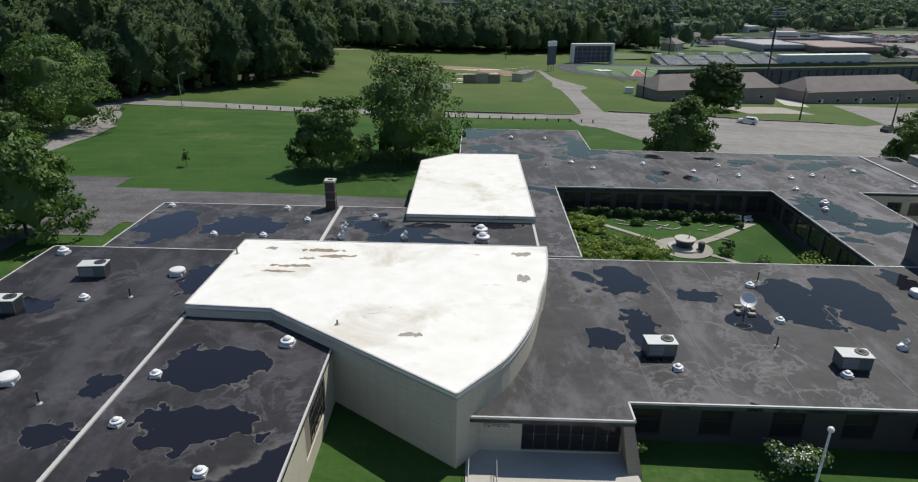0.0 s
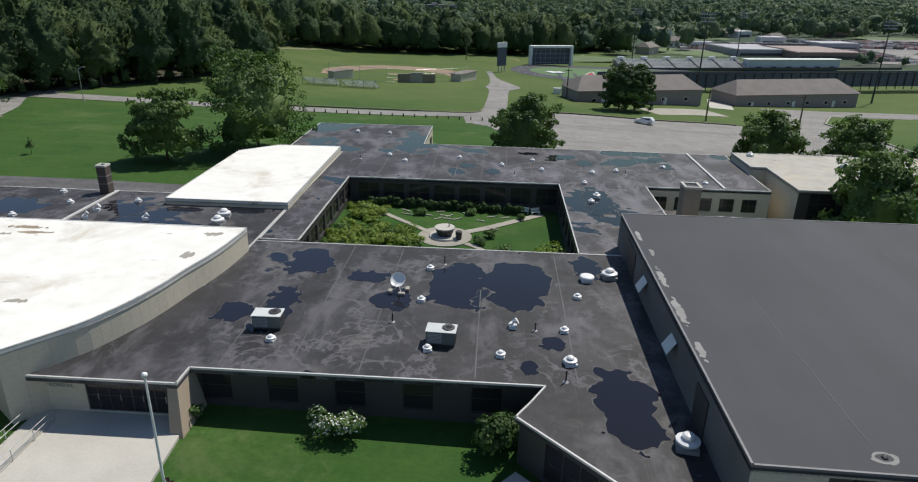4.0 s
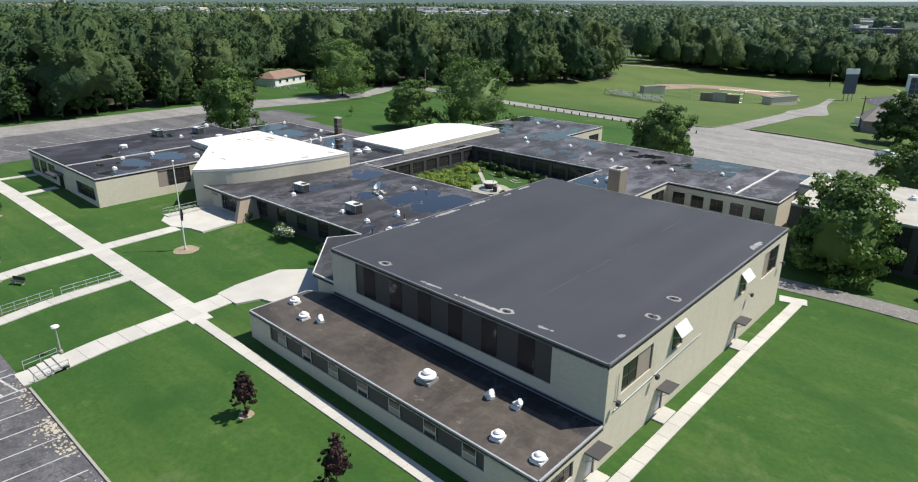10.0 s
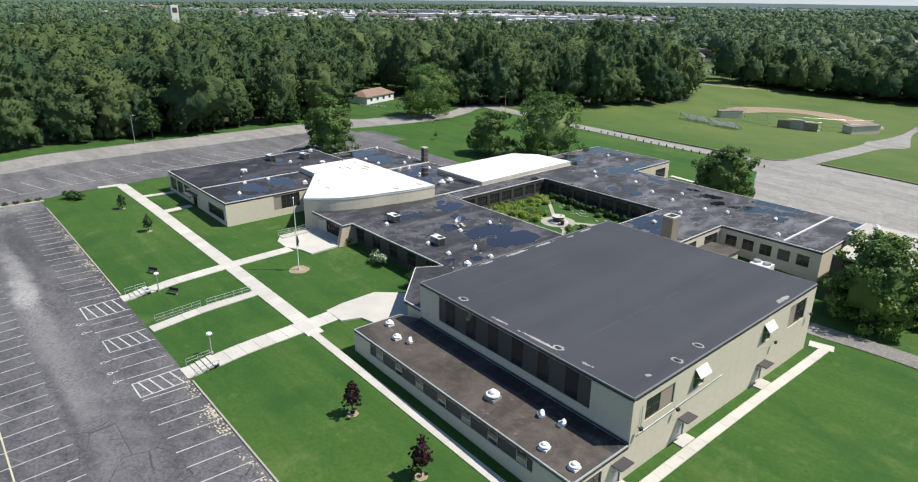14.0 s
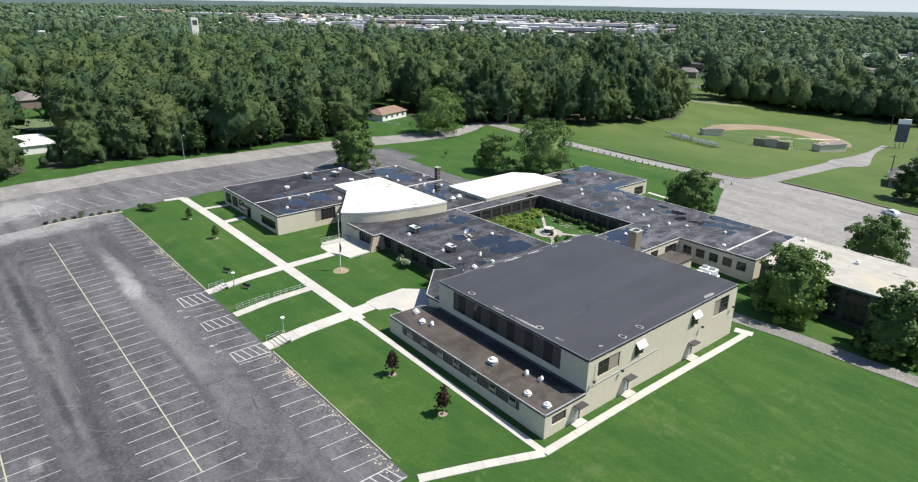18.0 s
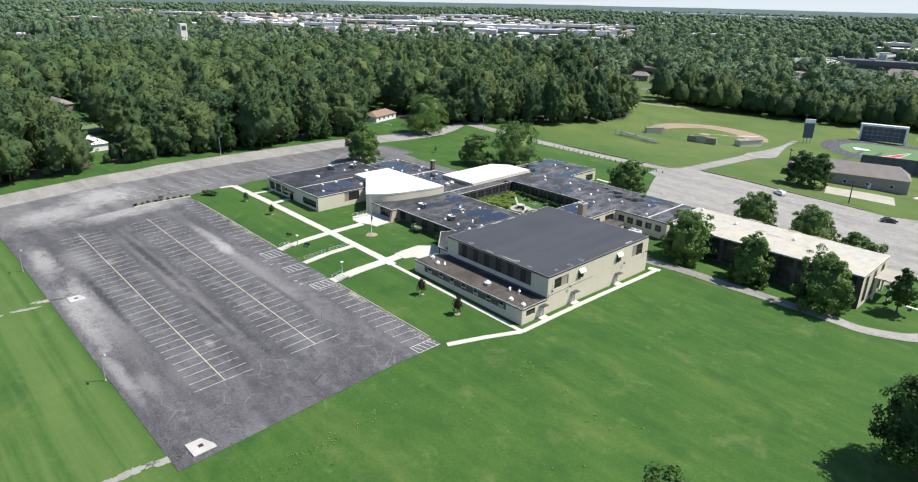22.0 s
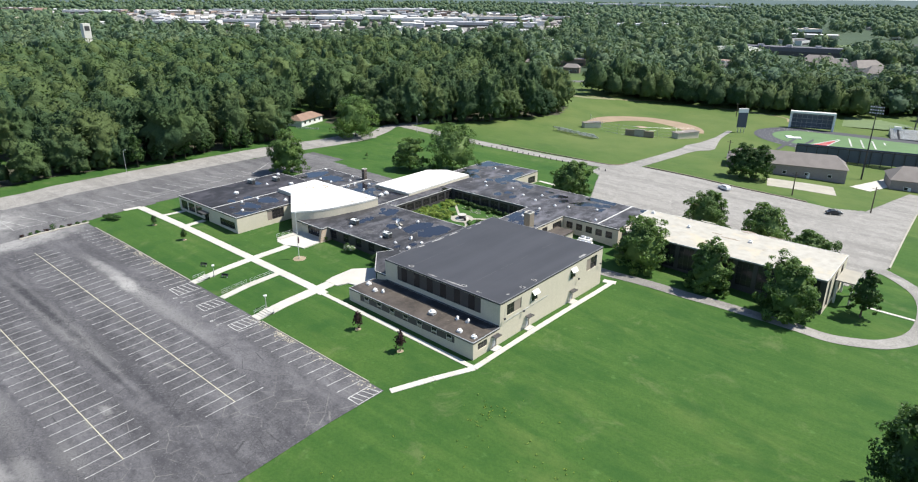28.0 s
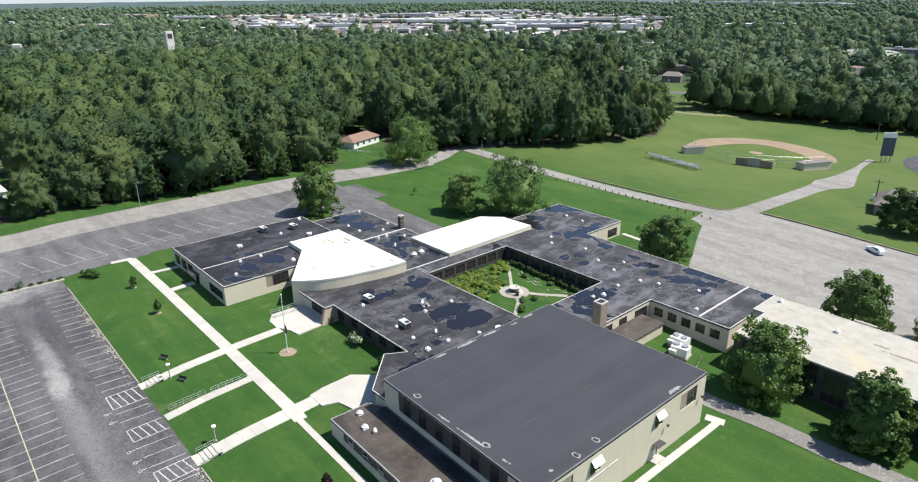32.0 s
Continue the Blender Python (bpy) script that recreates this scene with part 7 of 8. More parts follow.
st = thing("grandstand", "long concrete grandstand with pale metal seating rows", "grandstand", at=(72, 277, -1.6))
mg = Matrix.Translation((80.8, 324, g(120, 330))) @ Matrix.Rotation(ta, 4, "Z")
for i in range(12):
    part("tier", box(bmn(), 7, 0.95 * i, 0, 75, 0.95 * i + 0.91, 1.2 + 0.28 * i, mg), M_concrete_old, st)
    part("bench", box(bmn(), 7.2, 0.95 * i + 0.4, 1.2 + 0.28 * i, 74.8, 0.95 * i + 0.7, 1.42 + 0.28 * i, mg), M_vent, st)
for i in range(6):
    u = 10.5 + 12.4 * i
    for k2 in range(12):
        part("aisle_step", box(bmn(), u - 0.5, 0.95 * k2 - 0.02, 1.2 + 0.28 * k2, u + 0.5, 0.95 * k2 + 0.9, 1.44 + 0.28 * k2, mg), M_panel, st, "dark aisle step")
    part("aisle_hood", box(bmn(), u - 1.5, 9.6, 4.2, u + 1.5, 11.5, 5.6, mg), M_vent, st, "pale entrance hood at the back row")
for i in range(18):
    part("rail_post", box(bmn(), 7 + 4 * i - 0.05, 11.42, 4.4, 7.05 + 4 * i, 11.52, 5.5, mg), M_galv, st)
part("back_rail", box(bmn(), 7, 11.42, 5.45, 75, 11.55, 5.6, mg), M_galv, st)
part("front_wall", box(bmn(), 6.5, -0.5, 0, 165, -0.05, 1.3, mg), M_panel, st, "dark front wall of the stand")
pbx = part("press_box", box(bmn(), 75.2, 1.0, 0, 128, 6, 4.9, mg), plain("pale_blue_panel", (0.46, 0.50, 0.55), 0.6, 0.08, 1.0), st, "long pale blue closed stand end")
part("capping", box(bmn(), 74.8, 0.6, 4.9, 128.4, 6.4, 5.2, mg), M_white, pbx)
for i in range(6):
    part("vent_slot", box(bmn(), 80 + 8.4 * i, 0.92, 0.8, 83 + 8.4 * i, 1.0, 1.7, mg), M_panel, pbx)
for k2 in range(3):
    part("rail", box(bmn(), 128.5, 0.2 + 0.9 * k2, 1.2 + 0.5 * k2, 165, 0.6 + 0.9 * k2, 1.5 + 0.5 * k2, mg), M_concrete_old, st)
nw_ = thing("near_stand", "low dark steel stand behind the field houses", "grandstand", at=(60, 226, -1.0))
mn = Matrix.Translation((64, 243, g(95, 240))) @ Matrix.Rotation(0.25, 4, "Z")
for i in range(8):
    part("tier", box(bmn(), 0, 0.9 * i, 6.0 - 0.6 * i, 150, 0.9 * i + 0.86, 6.25 - 0.6 * i, mn), M_navy if i % 2 else M_black, nw_)
for i in range(38):
    part("post", box(bmn(), 4.0 * i - 0.12, 0.1, -0.3, 4.0 * i + 0.12, 0.34, 6.4, mn), M_black, nw_)
    part("brace", bar(bmn(), mn @ Vector((4.0 * i, 0.2, 6.2)), mn @ Vector((4.0 * i, 6.5, 0.3)), 0.1, 6), M_black, nw_)
# below its top the dark sheet stands in for shade under the tiers
part("back_screen", box(bmn(), 0, 0.5, 0.8, 150, 0.58, 6.9, mn), M_navy, nw_, "dark top screen, carried down as painted shade under the tiers")


def gable_house(name, x, y, rot, w, d, h, rise, wallm, roofm, label, cat, doors=2, wins=4, over=0.5):
    t = thing(name, label, cat, at=(x, y, g(x, y)))
    m = Matrix.Translation((x, y, g(x, y))) @ Matrix.Rotation(rot, 4, "Z")
    part("wall", box(bmn(), -w / 2, -d / 2, -0.8, w / 2, d / 2, h, m), wallm, t)
    bm = bmn()
    A = [(-w / 2 - over, -d / 2 - over, h - 0.15), (w / 2 + over, -d / 2 - over, h - 0.15), (w / 2 + over, d / 2 + over, h - 0.15), (-w / 2 - over, d / 2 + over, h - 0.15), (-w / 2 + d * 0.28, 0, h + rise), (w / 2 - d * 0.28, 0, h + rise)]
    v_ = [bm.verts.new(m @ Vector(p)) for p in A]
    for f in ((0, 1, 5, 4), (2, 3, 4, 5), (1, 2, 5), (3, 0, 4), (3, 2, 1, 0)):
        bm.faces.new([v_[i] for i in f])
    part("roof", bm, roofm, t)
    for i in range(wins):
        px = -w / 2 + w * (i + 0.7) / (wins + 0.4)
        for s in (-1, 1):
            wo = part("window", box(bmn(), px - 0.7, s * d / 2 - 0.06, 1.0, px + 0.7, s * d / 2 + 0.06, 2.2, m), M_white, t)
            part("pane", box(bmn(), px - 0.6, s * (d / 2 + 0.02) - 0.06, 1.1, px + 0.6, s * (d / 2 + 0.02) + 0.06, 2.1, m), M_glass, wo)
    for i in range(doors):
        px = -w / 2 + w * (i + 0.4) / doors
        part("door", box(bmn(), px - 0.5, -d / 2 - 0.08, -0.2, px + 0.5, -d / 2, 2.1, m), M_white, t)
    return t


M_mauve = brick_mat("weathered_mauve_brick", (0.27, 0.225, 0.215), (0.30, 0.28, 0.27), 0.4, 0.2)
gable_house("field_house", 69.4, 206.0, 0.28, 41, 13, 4.6, 3.6, M_mauve, M_shingle, "long brick field house with a grey hipped roof", "field house", 2, 5)
gable_house("field_house", 124.2, 225.6, 0.28, 46, 14, 4.6, 3.8, M_mauve, M_shingle, "long brick field house with a grey hipped roof", "field house", 3, 6)
tagged(new("pavement", strip("pavement", [(96.5, 202), (103.2, 228)], 7, 0.08, M_concrete)), "white concrete slab between the field houses", "pad", kind="structure")
tagged(new("pavement", strip("pavement", [(70, 183.2), (91, 189.2)], 13, 0.06, M_concrete_old)), "pale gravel pad beside the field house", "pad", kind="structure")
t = thing("utility_cabinet", "small pale equipment cabinet on the grass", "cabinet", at=(47, 212, -2.5))
zc = g(47, 212)
part("body", box(bmn(), 45.8, 211, zc - 0.2, 48.2, 213, zc + 1.7, bevel=0.05), M_vent, t)
part("lid", box(bmn(), 45.7, 210.9, zc + 1.7, 48.3, 213.1, zc + 1.85), M_galv, t)


def pole(x, y, h, label, lights=0, group="utility poles"):
    t = thing("utility_pole" if not lights else "floodlight_mast", label, "pole", group, at=(x, y, g(x, y)))
    z = g(x, y)
    part("pole", cyl(bmn(), x, y, z - 0.3, z + h, 0.22 if not lights else 0.34, 0.13, 10), M_bark if not lights else M_black, t)
    if lights:
        for r_ in range(3):
            part("cross_arm", box(bmn(), x - 2.2, y - 0.08, z + h - 0.4 - 1.1 * r_, x + 2.2, y + 0.08, z + h - 0.25 - 1.1 * r_), M_black, t)
            for k2 in range(6):
                part("lamp", cyl(bmn(), x - 2.0 + 0.8 * k2, y - 0.2, z + h - 0.75 - 1.1 * r_, z + h - 0.42 - 1.1 * r_, 0.3, 0.18, 8), M_galv, t)
    else:
        part("cross_arm", box(bmn(), x - 1.1, y - 0.06, z + h - 0.8, x + 1.1, y + 0.06, z + h - 0.65), M_bark, t)


pole(93.6, 220.5, 28, "tall stadium floodlight mast", 1, "floodlight masts")
pole(160, 238, 28, "tall stadium floodlight mast", 1, "floodlight masts")
pole(95, 342, 28, "tall stadium floodlight mast", 1, "floodlight masts")
pole(150, 352, 28, "tall stadium floodlight mast", 1, "floodlight masts")
pole(82.0, 169.6, 8, "timber utility pole on the grass")
pole(49.1, 202, 9, "timber utility pole on the grass")
pole(105.4, 168.7, 8.5, "timber utility pole on the grass")
pole(12, 322, 8, "timber utility pole on the grass")

# house in the wood, roofs among the trees
gable_house("house", -122, 124, -1.25, 17, 9, 2.9, 2.0, M_white, M_red, "white bungalow with a brown-red roof in the wood", "house", 1, 4)
t = thing("garden_fence", "white board fence round a deck", "fence", at=(-110, 116, 1))
for i in range(10):
    part("board", box(bmn(), -115 + 1.0 * i, 114.0 + 0.55 * i, 0.6, -114.1 + 1.0 * i, 114.1 + 0.55 * i, 2.6), M_white, t)
gable_house("house", -150, 98, 0.2, 16, 10, 3, 2.0, M_cream, M_shingle, "house with a grey roof among the trees", "house", 1, 3)
gable_house("house", -141, -5, 0.05, 20, 9, 3, 0.5, M_white, M_white_roof, "low house with a pale roof at the edge of the wood", "house", 1, 3)
gable_house("house", -240, 9, 0.1, 18, 10, 4, 2.4, M_brickred, M_shingle, "house with a grey roof among the trees", "house", 1, 3)
t = thing("water_tower", "pale square tower rising from the wood", "tower", at=(-498, 178, 0))
part("shaft", box(bmn(), -501, 175, 0, -495, 181, 33), M_pale, t)
part("louvre", box(bmn(), -494.99, 176, 27, -494.9, 180, 31), M_panel, t)

# east lawn: chain-link fence, slab, worn dirt, weeds
fe = thing("chain_link_fence", "low wire fence round a utility pad", "fence", at=(135, 85.5, -1.8))
ep = [(130.8, 95.7), (132.2, 85.7), (134.5, 80.5), (137.2, 76.4), (141.6, 78.5), (147, 80)]
for x, y in ep:
    part("post", bar(bmn(), (x, y, g(x, y) - 0.1), (x, y, g(x, y) + 1.8), 0.04), M_galv, fe)
for (x0, y0), (x1, y1) in zip(ep, ep[1:]):
    for h in (0.15, 0.95, 1.75):
        part("rail", bar(bmn(), (x0, y0, g(x0, y0) + h), (x1, y1, g(x1, y1) + h), 0.025, 5), M_galv, fe)
tagged(part("utility_pad", box(bmn(), 135.6, 82.9, g(137, 84) - 0.1, 139.4, 84.6, g(137, 84) + 0.15, bevel=0.02), M_concrete), "white concrete pad behind a wire fence", "slab")
tagged(new("worn_path", strip("worn_path", curve_pts([(135.6, 68), (138.2, 61.3), (142, 55), (149, 51)]), lambda u: 1.2 + 2.4 * u, 0.05, M_dry_grass)), "worn tan dirt track in the grass", "footpath", kind="structure")
rw = np.random.default_rng(91)
wc, wr = [], []
for cx, cy, sx, sy, k2 in ((82, 4, 2.0, 2.0, 26), (88, -2, 6, 6, 34), (100, -10, 7, 5, 26), (96, 3, 8, 4, 20), (74.5, -35, 0.9, 7.5, 60), (76.5, -40, 1.2, 5, 30)):
    for _ in range(k2):
        x, y = cx + rw.normal() * sx, cy + rw.normal() * sy
        wc.append((x, y, g(x, y) + 0.08))
        wr.append(0.12 + 0.12 * rw.random())
tagged(new("weeds", quads_mesh("weeds", leaf_cloud(rw, wc, wr, 1500, 0.07), M_leaf_y)), "scattered pale weeds in the lawn", "weeds", kind="stuff")


# ---- lone trees ----
LONE = [(-24.2, 95.5, 12.2, 5.9, 1), (-12.8, 105, 18.4, 9.3, 22), (32.8, 109.2, 12.0, 6.3, 3), (-51.5, 64.5, 15.0, 6.8, 4), (-80.5, 119.5, 21, 10.3, 5), (73.6, 74.0, 14.6, 6.3, 6), (89.6, 73.2, 11.8, 5.0, 7),
        (106.3, 72.3, 14.6, 6.0, 8), (75, 110.2, 12.6, 6.2, 9), (90.4, 111, 12.4, 6.5, 10), (101.5, 110, 7.5, 5.6, 11), (61.5, 181, 13, 5.6, 12), (66, 182.5, 13.5, 5.6, 24), (135.2, 25.5, 18.0, 6.7, 13), (121.8, -19.8, 15.4, 7.4, 14), (132.5, -10.5, 15.8, 7.5, 15), (141.0, -4.5, 16.6, 7.7, 16)]
for x, y, h, r, s in LONE:
    near_ = s in (13, 14, 15, 16)
    tree("deciduous_tree", x, y, h, r, s, "full-leaved green shade tree on the grass", M_leaf_d if s in (12, 13, 14, 24) else M_leaf, 17000 if near_ else 11500, 0.24 if near_ else 0.25, 0.03 if s in (1, 12, 24) else 0.05 if near_ else -0.10, 260 if near_ else 150, group="shade trees", rt=0.22)
tree("conifer", 118.2, 82.5, 12.0, 4.4, 31, "dark conifer at the end of the building", M_leaf_d, 3600, 0.26, 0.04, 90, 0.8, 0.2, "conifers")
for i, (x, y, h) in enumerate([(-97, 34, 13), (-99, 44, 15), (-98, 52, 14), (-99, 60, 15), (-97, 70, 13), (-96.5, 77, 9), (-98, 48, 10)]):
    tree("conifer", x, y, h, 3.6, 40 + i, "tall dark conifer at the edge of the wood", M_leaf_d, 2600, 0.36, 0.03, 90, 0.8, 0.22, "conifers")

# ---- woods: one mesh each ----
rngf = np.random.default_rng(77)
VAR = [boughs(500 + i, 23.5, 9.3, 0.0, 150, 1150, 0.42, 4, (0.10, 0.19)) for i in range(8)]
VARL = [boughs(600 + i, 21, 9.2, 0.06, 110, 300, 0.60, 3, (0.11, 0.21)) for i in range(8)]
VARB = [boughs(620 + i, 23, 8.8, 0.0, 100, 320, 0.55, 3, (0.11, 0.21)) for i in range(6)]
VARM = [boughs(650 + i, 20, 9.2, 0.1, 50, 90, 0.95, 2, (0.16, 0.3)) for i in range(6)]
VARG = [boughs(720 + i, 19, 10.0, 0.02, 8, 7, 2.0, 1, (0.25, 0.4)) for i in range(6)]
VARF = [boughs(700 + i, 19, 9.0, 0.0, 34, 70, 1.15, 2, (0.16, 0.3), full=0.7) for i in range(8)]


def wood_edge(y):
    """East border of the wood."""
    pts = [(-400, -64), (-200, -80), (-60, -101), (-17, -103), (5, -102), (25, -99), (62, -97), (90, -97), (115, -98), (140, -93), (165, -74), (190, -62), (212, -56), (235, -50), (252, -57), (264, -74), (285, -108), (330, -150), (420, -210)]
    return float(np.interp(y, [p[0] for p in pts], [p[1] for p in pts]))


def plant(name, groups, mat):
    """One mesh of many trees: groups of (places, variants, least and most size)."""
    V, T, Q, k = [], [], [], 0
    for cells, variants, smin, smax in groups:
        for x, y in cells:
            v, f, q = variants[rngf.integers(len(variants))]
            s = smin + (smax - smin) * rngf.random()
            a = rngf.random() * 6.283
            m = np.array([[math.cos(a), math.sin(a), 0], [-math.sin(a), math.cos(a), 0], [0, 0, 1]]) * np.array([[s * rngf.uniform(0.85, 1.15)], [s * rngf.uniform(0.85, 1.15)], [s * rngf.uniform(0.8, 1.15)]])
            o = np.array([x, y, g(x, y)])
            V.append(v @ m + o)
            T.append(f + k)
            k += len(v)
            Q.append(q @ m + o)
    return new(name, leafy_mesh(name, np.concatenate(V), np.concatenate(T), np.concatenate(Q), mat, True))


near, mid, deep = [], [], []
CLEAR = [(-104, 112, 9), (-114, 118, 10), (-125, 126, 9), (-140, 104, 6), (-150, 98, 9), (-104, -10, 4), (-122, -8, 5), (-141, -5, 10), (-160, 0, 7), (-186, 3, 9), (-212, 6, 8), (-240, 9, 12), (-228, 37, 6)]
for y in np.arange(-250, 420, 12.0):
    for kx in range(45):
        x = wood_edge(y) - 4 - kx * 12.2 + rngf.uniform(-3.6, 3.6)
        yy = y + rngf.uniform(-3.6, 3.6)
        if any(math.dist((x, yy), c[:2]) < c[2] + 4.5 for c in CLEAR) or math.hypot(x - 109, yy + 22) > 640 or rngf.random() < 0.06:
            continue
        (near if kx < 4 else mid if kx < 19 else deep).append((x, yy))
tagged(plant("wood_edge", [(near, VAR, 0.66, 1.2)], M_canopy_edge), "dense dark green edge of a broadleaf wood", "trees", kind="stuff")
tagged(plant("wood", [(mid, VARL, 0.72, 1.22), (deep, VARM, 0.72, 1.2)], M_canopy), "closed green canopy of a broadleaf wood", "trees", kind="stuff")
scrub = [(wood_edge(y) + rngf.uniform(-7, -1), y + rngf.uniform(-1.5, 1.5)) for y in np.arange(-200, 330, 3.2) if rngf.random() < 0.7]
scrub = [s for s in scrub if not any(math.dist(s, c[:2]) < c[2] + 1 for c in CLEAR)]
tagged(plant("wood_undergrowth", [(scrub, VARB, 0.14, 0.34)], M_canopy_edge), "low shrubs along the foot of the wood", "shrubs", kind="stuff")
bm = bmn()
for x, y in near:
    cyl(bm, x, y, g(x, y) - 0.3, g(x, y) + 8, 0.3, 0.18, 6)
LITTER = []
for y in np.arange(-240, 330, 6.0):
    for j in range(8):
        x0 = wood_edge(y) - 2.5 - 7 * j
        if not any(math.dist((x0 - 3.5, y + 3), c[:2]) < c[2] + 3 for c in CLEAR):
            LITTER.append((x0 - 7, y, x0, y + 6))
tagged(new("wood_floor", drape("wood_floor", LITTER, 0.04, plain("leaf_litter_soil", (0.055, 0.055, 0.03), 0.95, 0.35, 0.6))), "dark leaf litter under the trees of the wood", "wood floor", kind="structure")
tagged(part("wood_trunks", bm, M_bark), "brown trunks inside the edge of the wood", "trunks", kind="stuff")
belt = []
for x in np.arange(-71, 72, 8.0):
    y0 = float(np.interp(x, [-82, -58, -33, -3, 30, 67], [309, 318, 341, 346, 356, 380]))
    belt += [(x + rngf.uniform(-3, 3), y0 + j * 9 + rngf.uniform(-3, 3)) for j in range(5)]
belt += [(rngf.uniform(72, 100), rngf.uniform(392, 470)) for _ in range(24)]
tagged(plant("tree_belt", [(belt, VARB, 0.7, 1.16)], M_canopy_edge), "dark tree belt behind the ball field", "trees", kind="stuff")


# ---- town and far country ----
tagged(new("road_9", strip("road", curve_pts([(-230, 300), (-150, 345), (-112, 366), (-90, 400), (-40, 470), (40, 560)]), 11, 0.1, M_lot_dark)), "grey town road between the woods", "road", kind="structure")
tagged(new("worn_path", strip("worn_path", curve_pts([(-97, 318), (-84, 300), (-70, 296), (-58, 309)]), 5, 0.07, M_dry_grass)), "pale bank at the corner of the wood", "bank", kind="structure")
rt_ = random.Random(31)
TM = [plain("town_white", (0.60, 0.60, 0.59), 0.7, 0.1, 0.05), plain("town_grey", (0.36, 0.36, 0.38), 0.7, 0.15, 0.05), plain("town_brown", (0.27, 0.19, 0.15), 0.8, 0.15, 0.05), plain("town_tan", (0.44, 0.38, 0.31), 0.8, 0.12, 0.05), plain("town_slate", (0.10, 0.10, 0.115), 0.8, 0.15, 0.05), plain("town_clay", (0.33, 0.26, 0.235), 0.85, 0.15, 0.05)]
QUARTER = [(-470, 600), (-640, 560), (-960, 500), (-1300, 560), (-1950, 820), (-1750, 1350), (-1350, 1620), (-760, 1420), (-430, 820)]


def in_quarter(x, y):
    """Whether a place lies in the shopping quarter."""
    c = False
    for (xa, ya), (xb, yb) in zip(QUARTER, QUARTER[1:] + QUARTER[:1]):
        if (ya > y) != (yb > y) and x < (xb - xa) * (y - ya) / (yb - ya) + xa:
            c = not c
    return c


TOWN = []      # x, y, width, depth, height, turn, wall, roof
AX = 0.72
for x, y, w, d_, h, wm, rm in ((-1000, 940, 190, 80, 11, 0, 0), (-850, 985, 150, 60, 10, 0, 0), (-700, 905, 120, 50, 9, 1, 1), (-820, 1180, 130, 44, 10, 0, 3), (-1090, 585, 120, 36, 8, 0, 0), (-1070, 690, 90, 40, 8, 0, 1), (-1160, 880, 110, 40, 9, 3, 0),
                              (-1380, 1110, 150, 60, 12, 1, 1), (-620, 985, 80, 30, 8, 0, 0), (-1470, 1520, 220, 50, 10, 0, 0), (-370, 545, 34, 16, 7, 2, 4), (-338, 596, 46, 18, 7, 0, 1), (-330, 640, 40, 18, 7, 1, 0), (-205, 540, 30, 14, 6, 3, 4), (-178, 456, 22, 14, 6, 2, 4), (-230, 470, 20, 12, 6, 0, 4),
                              (-190, 570, 26, 12, 7, 0, 1), (-428, 1115, 120, 26, 9, 0, 0), (-182, 1145, 90, 30, 8, 0, 3), (-110, 995, 60, 26, 8, 3, 0), (-69, 722, 100, 20, 8, 4, 4), (-1385, 345, 90, 50, 10, 3, 3), (-1835, 545, 90, 60, 16, 2, 2), (-1835, 700, 110, 40, 9, 0, 0),
                              (-1650, 830, 130, 50, 10, 3, 0), (188, 446, 36, 40, 4, 1, 1), (224, 440, 44, 46, 4, 2, 5), (222, 490, 48, 7, 3.5, 4, 4), (262, 492, 30, 20, 5, 1, 1), (334, 640, 34, 14, 5, 2, 4), (168, 488, 22, 6, 3.5, 0, 0)):
    TOWN.append((x, y, w, d_, h, AX if x < -150 else 0.2, wm, rm))
for _ in range(260):
    x, y = rt_.uniform(-1900, -450), rt_.uniform(540, 1600)
    if not in_quarter(x, y) or any(math.dist((x, y), b[:2]) < 0.45 * b[2] + 22 for b in TOWN):
        continue
    TOWN.append((x, y, rt_.uniform(18, 58), rt_.uniform(12, 30), rt_.uniform(5, 9), AX + rt_.choice([0, 1.571]) + rt_.uniform(-0.1, 0.1), rt_.choice([0, 0, 1, 2, 3]), rt_.choice([0, 0, 1, 1, 3, 4])))
for _ in range(46):      # a white commercial strip towards the horizon
    u = rt_.random()
    TOWN.append((-2130 + 1250 * u + rt_.uniform(-60, 60), 3270 - 450 * u + rt_.uniform(-60, 60), rt_.uniform(30, 120), rt_.uniform(16, 40), rt_.uniform(9, 15), 0.3, 0, 0))
for _ in range(60):
    a, d = radians(rt_.uniform(58, 108)), rt_.uniform(520, 1700)
    TOWN.append((60 + d * math.cos(a), d * math.sin(a), rt_.uniform(9, 26), rt_.uniform(8, 15), rt_.uniform(4, 7), rt_.uniform(0, 1.5), rt_.choice([0, 1, 3]), rt_.choice([0, 1, 2, 4])))
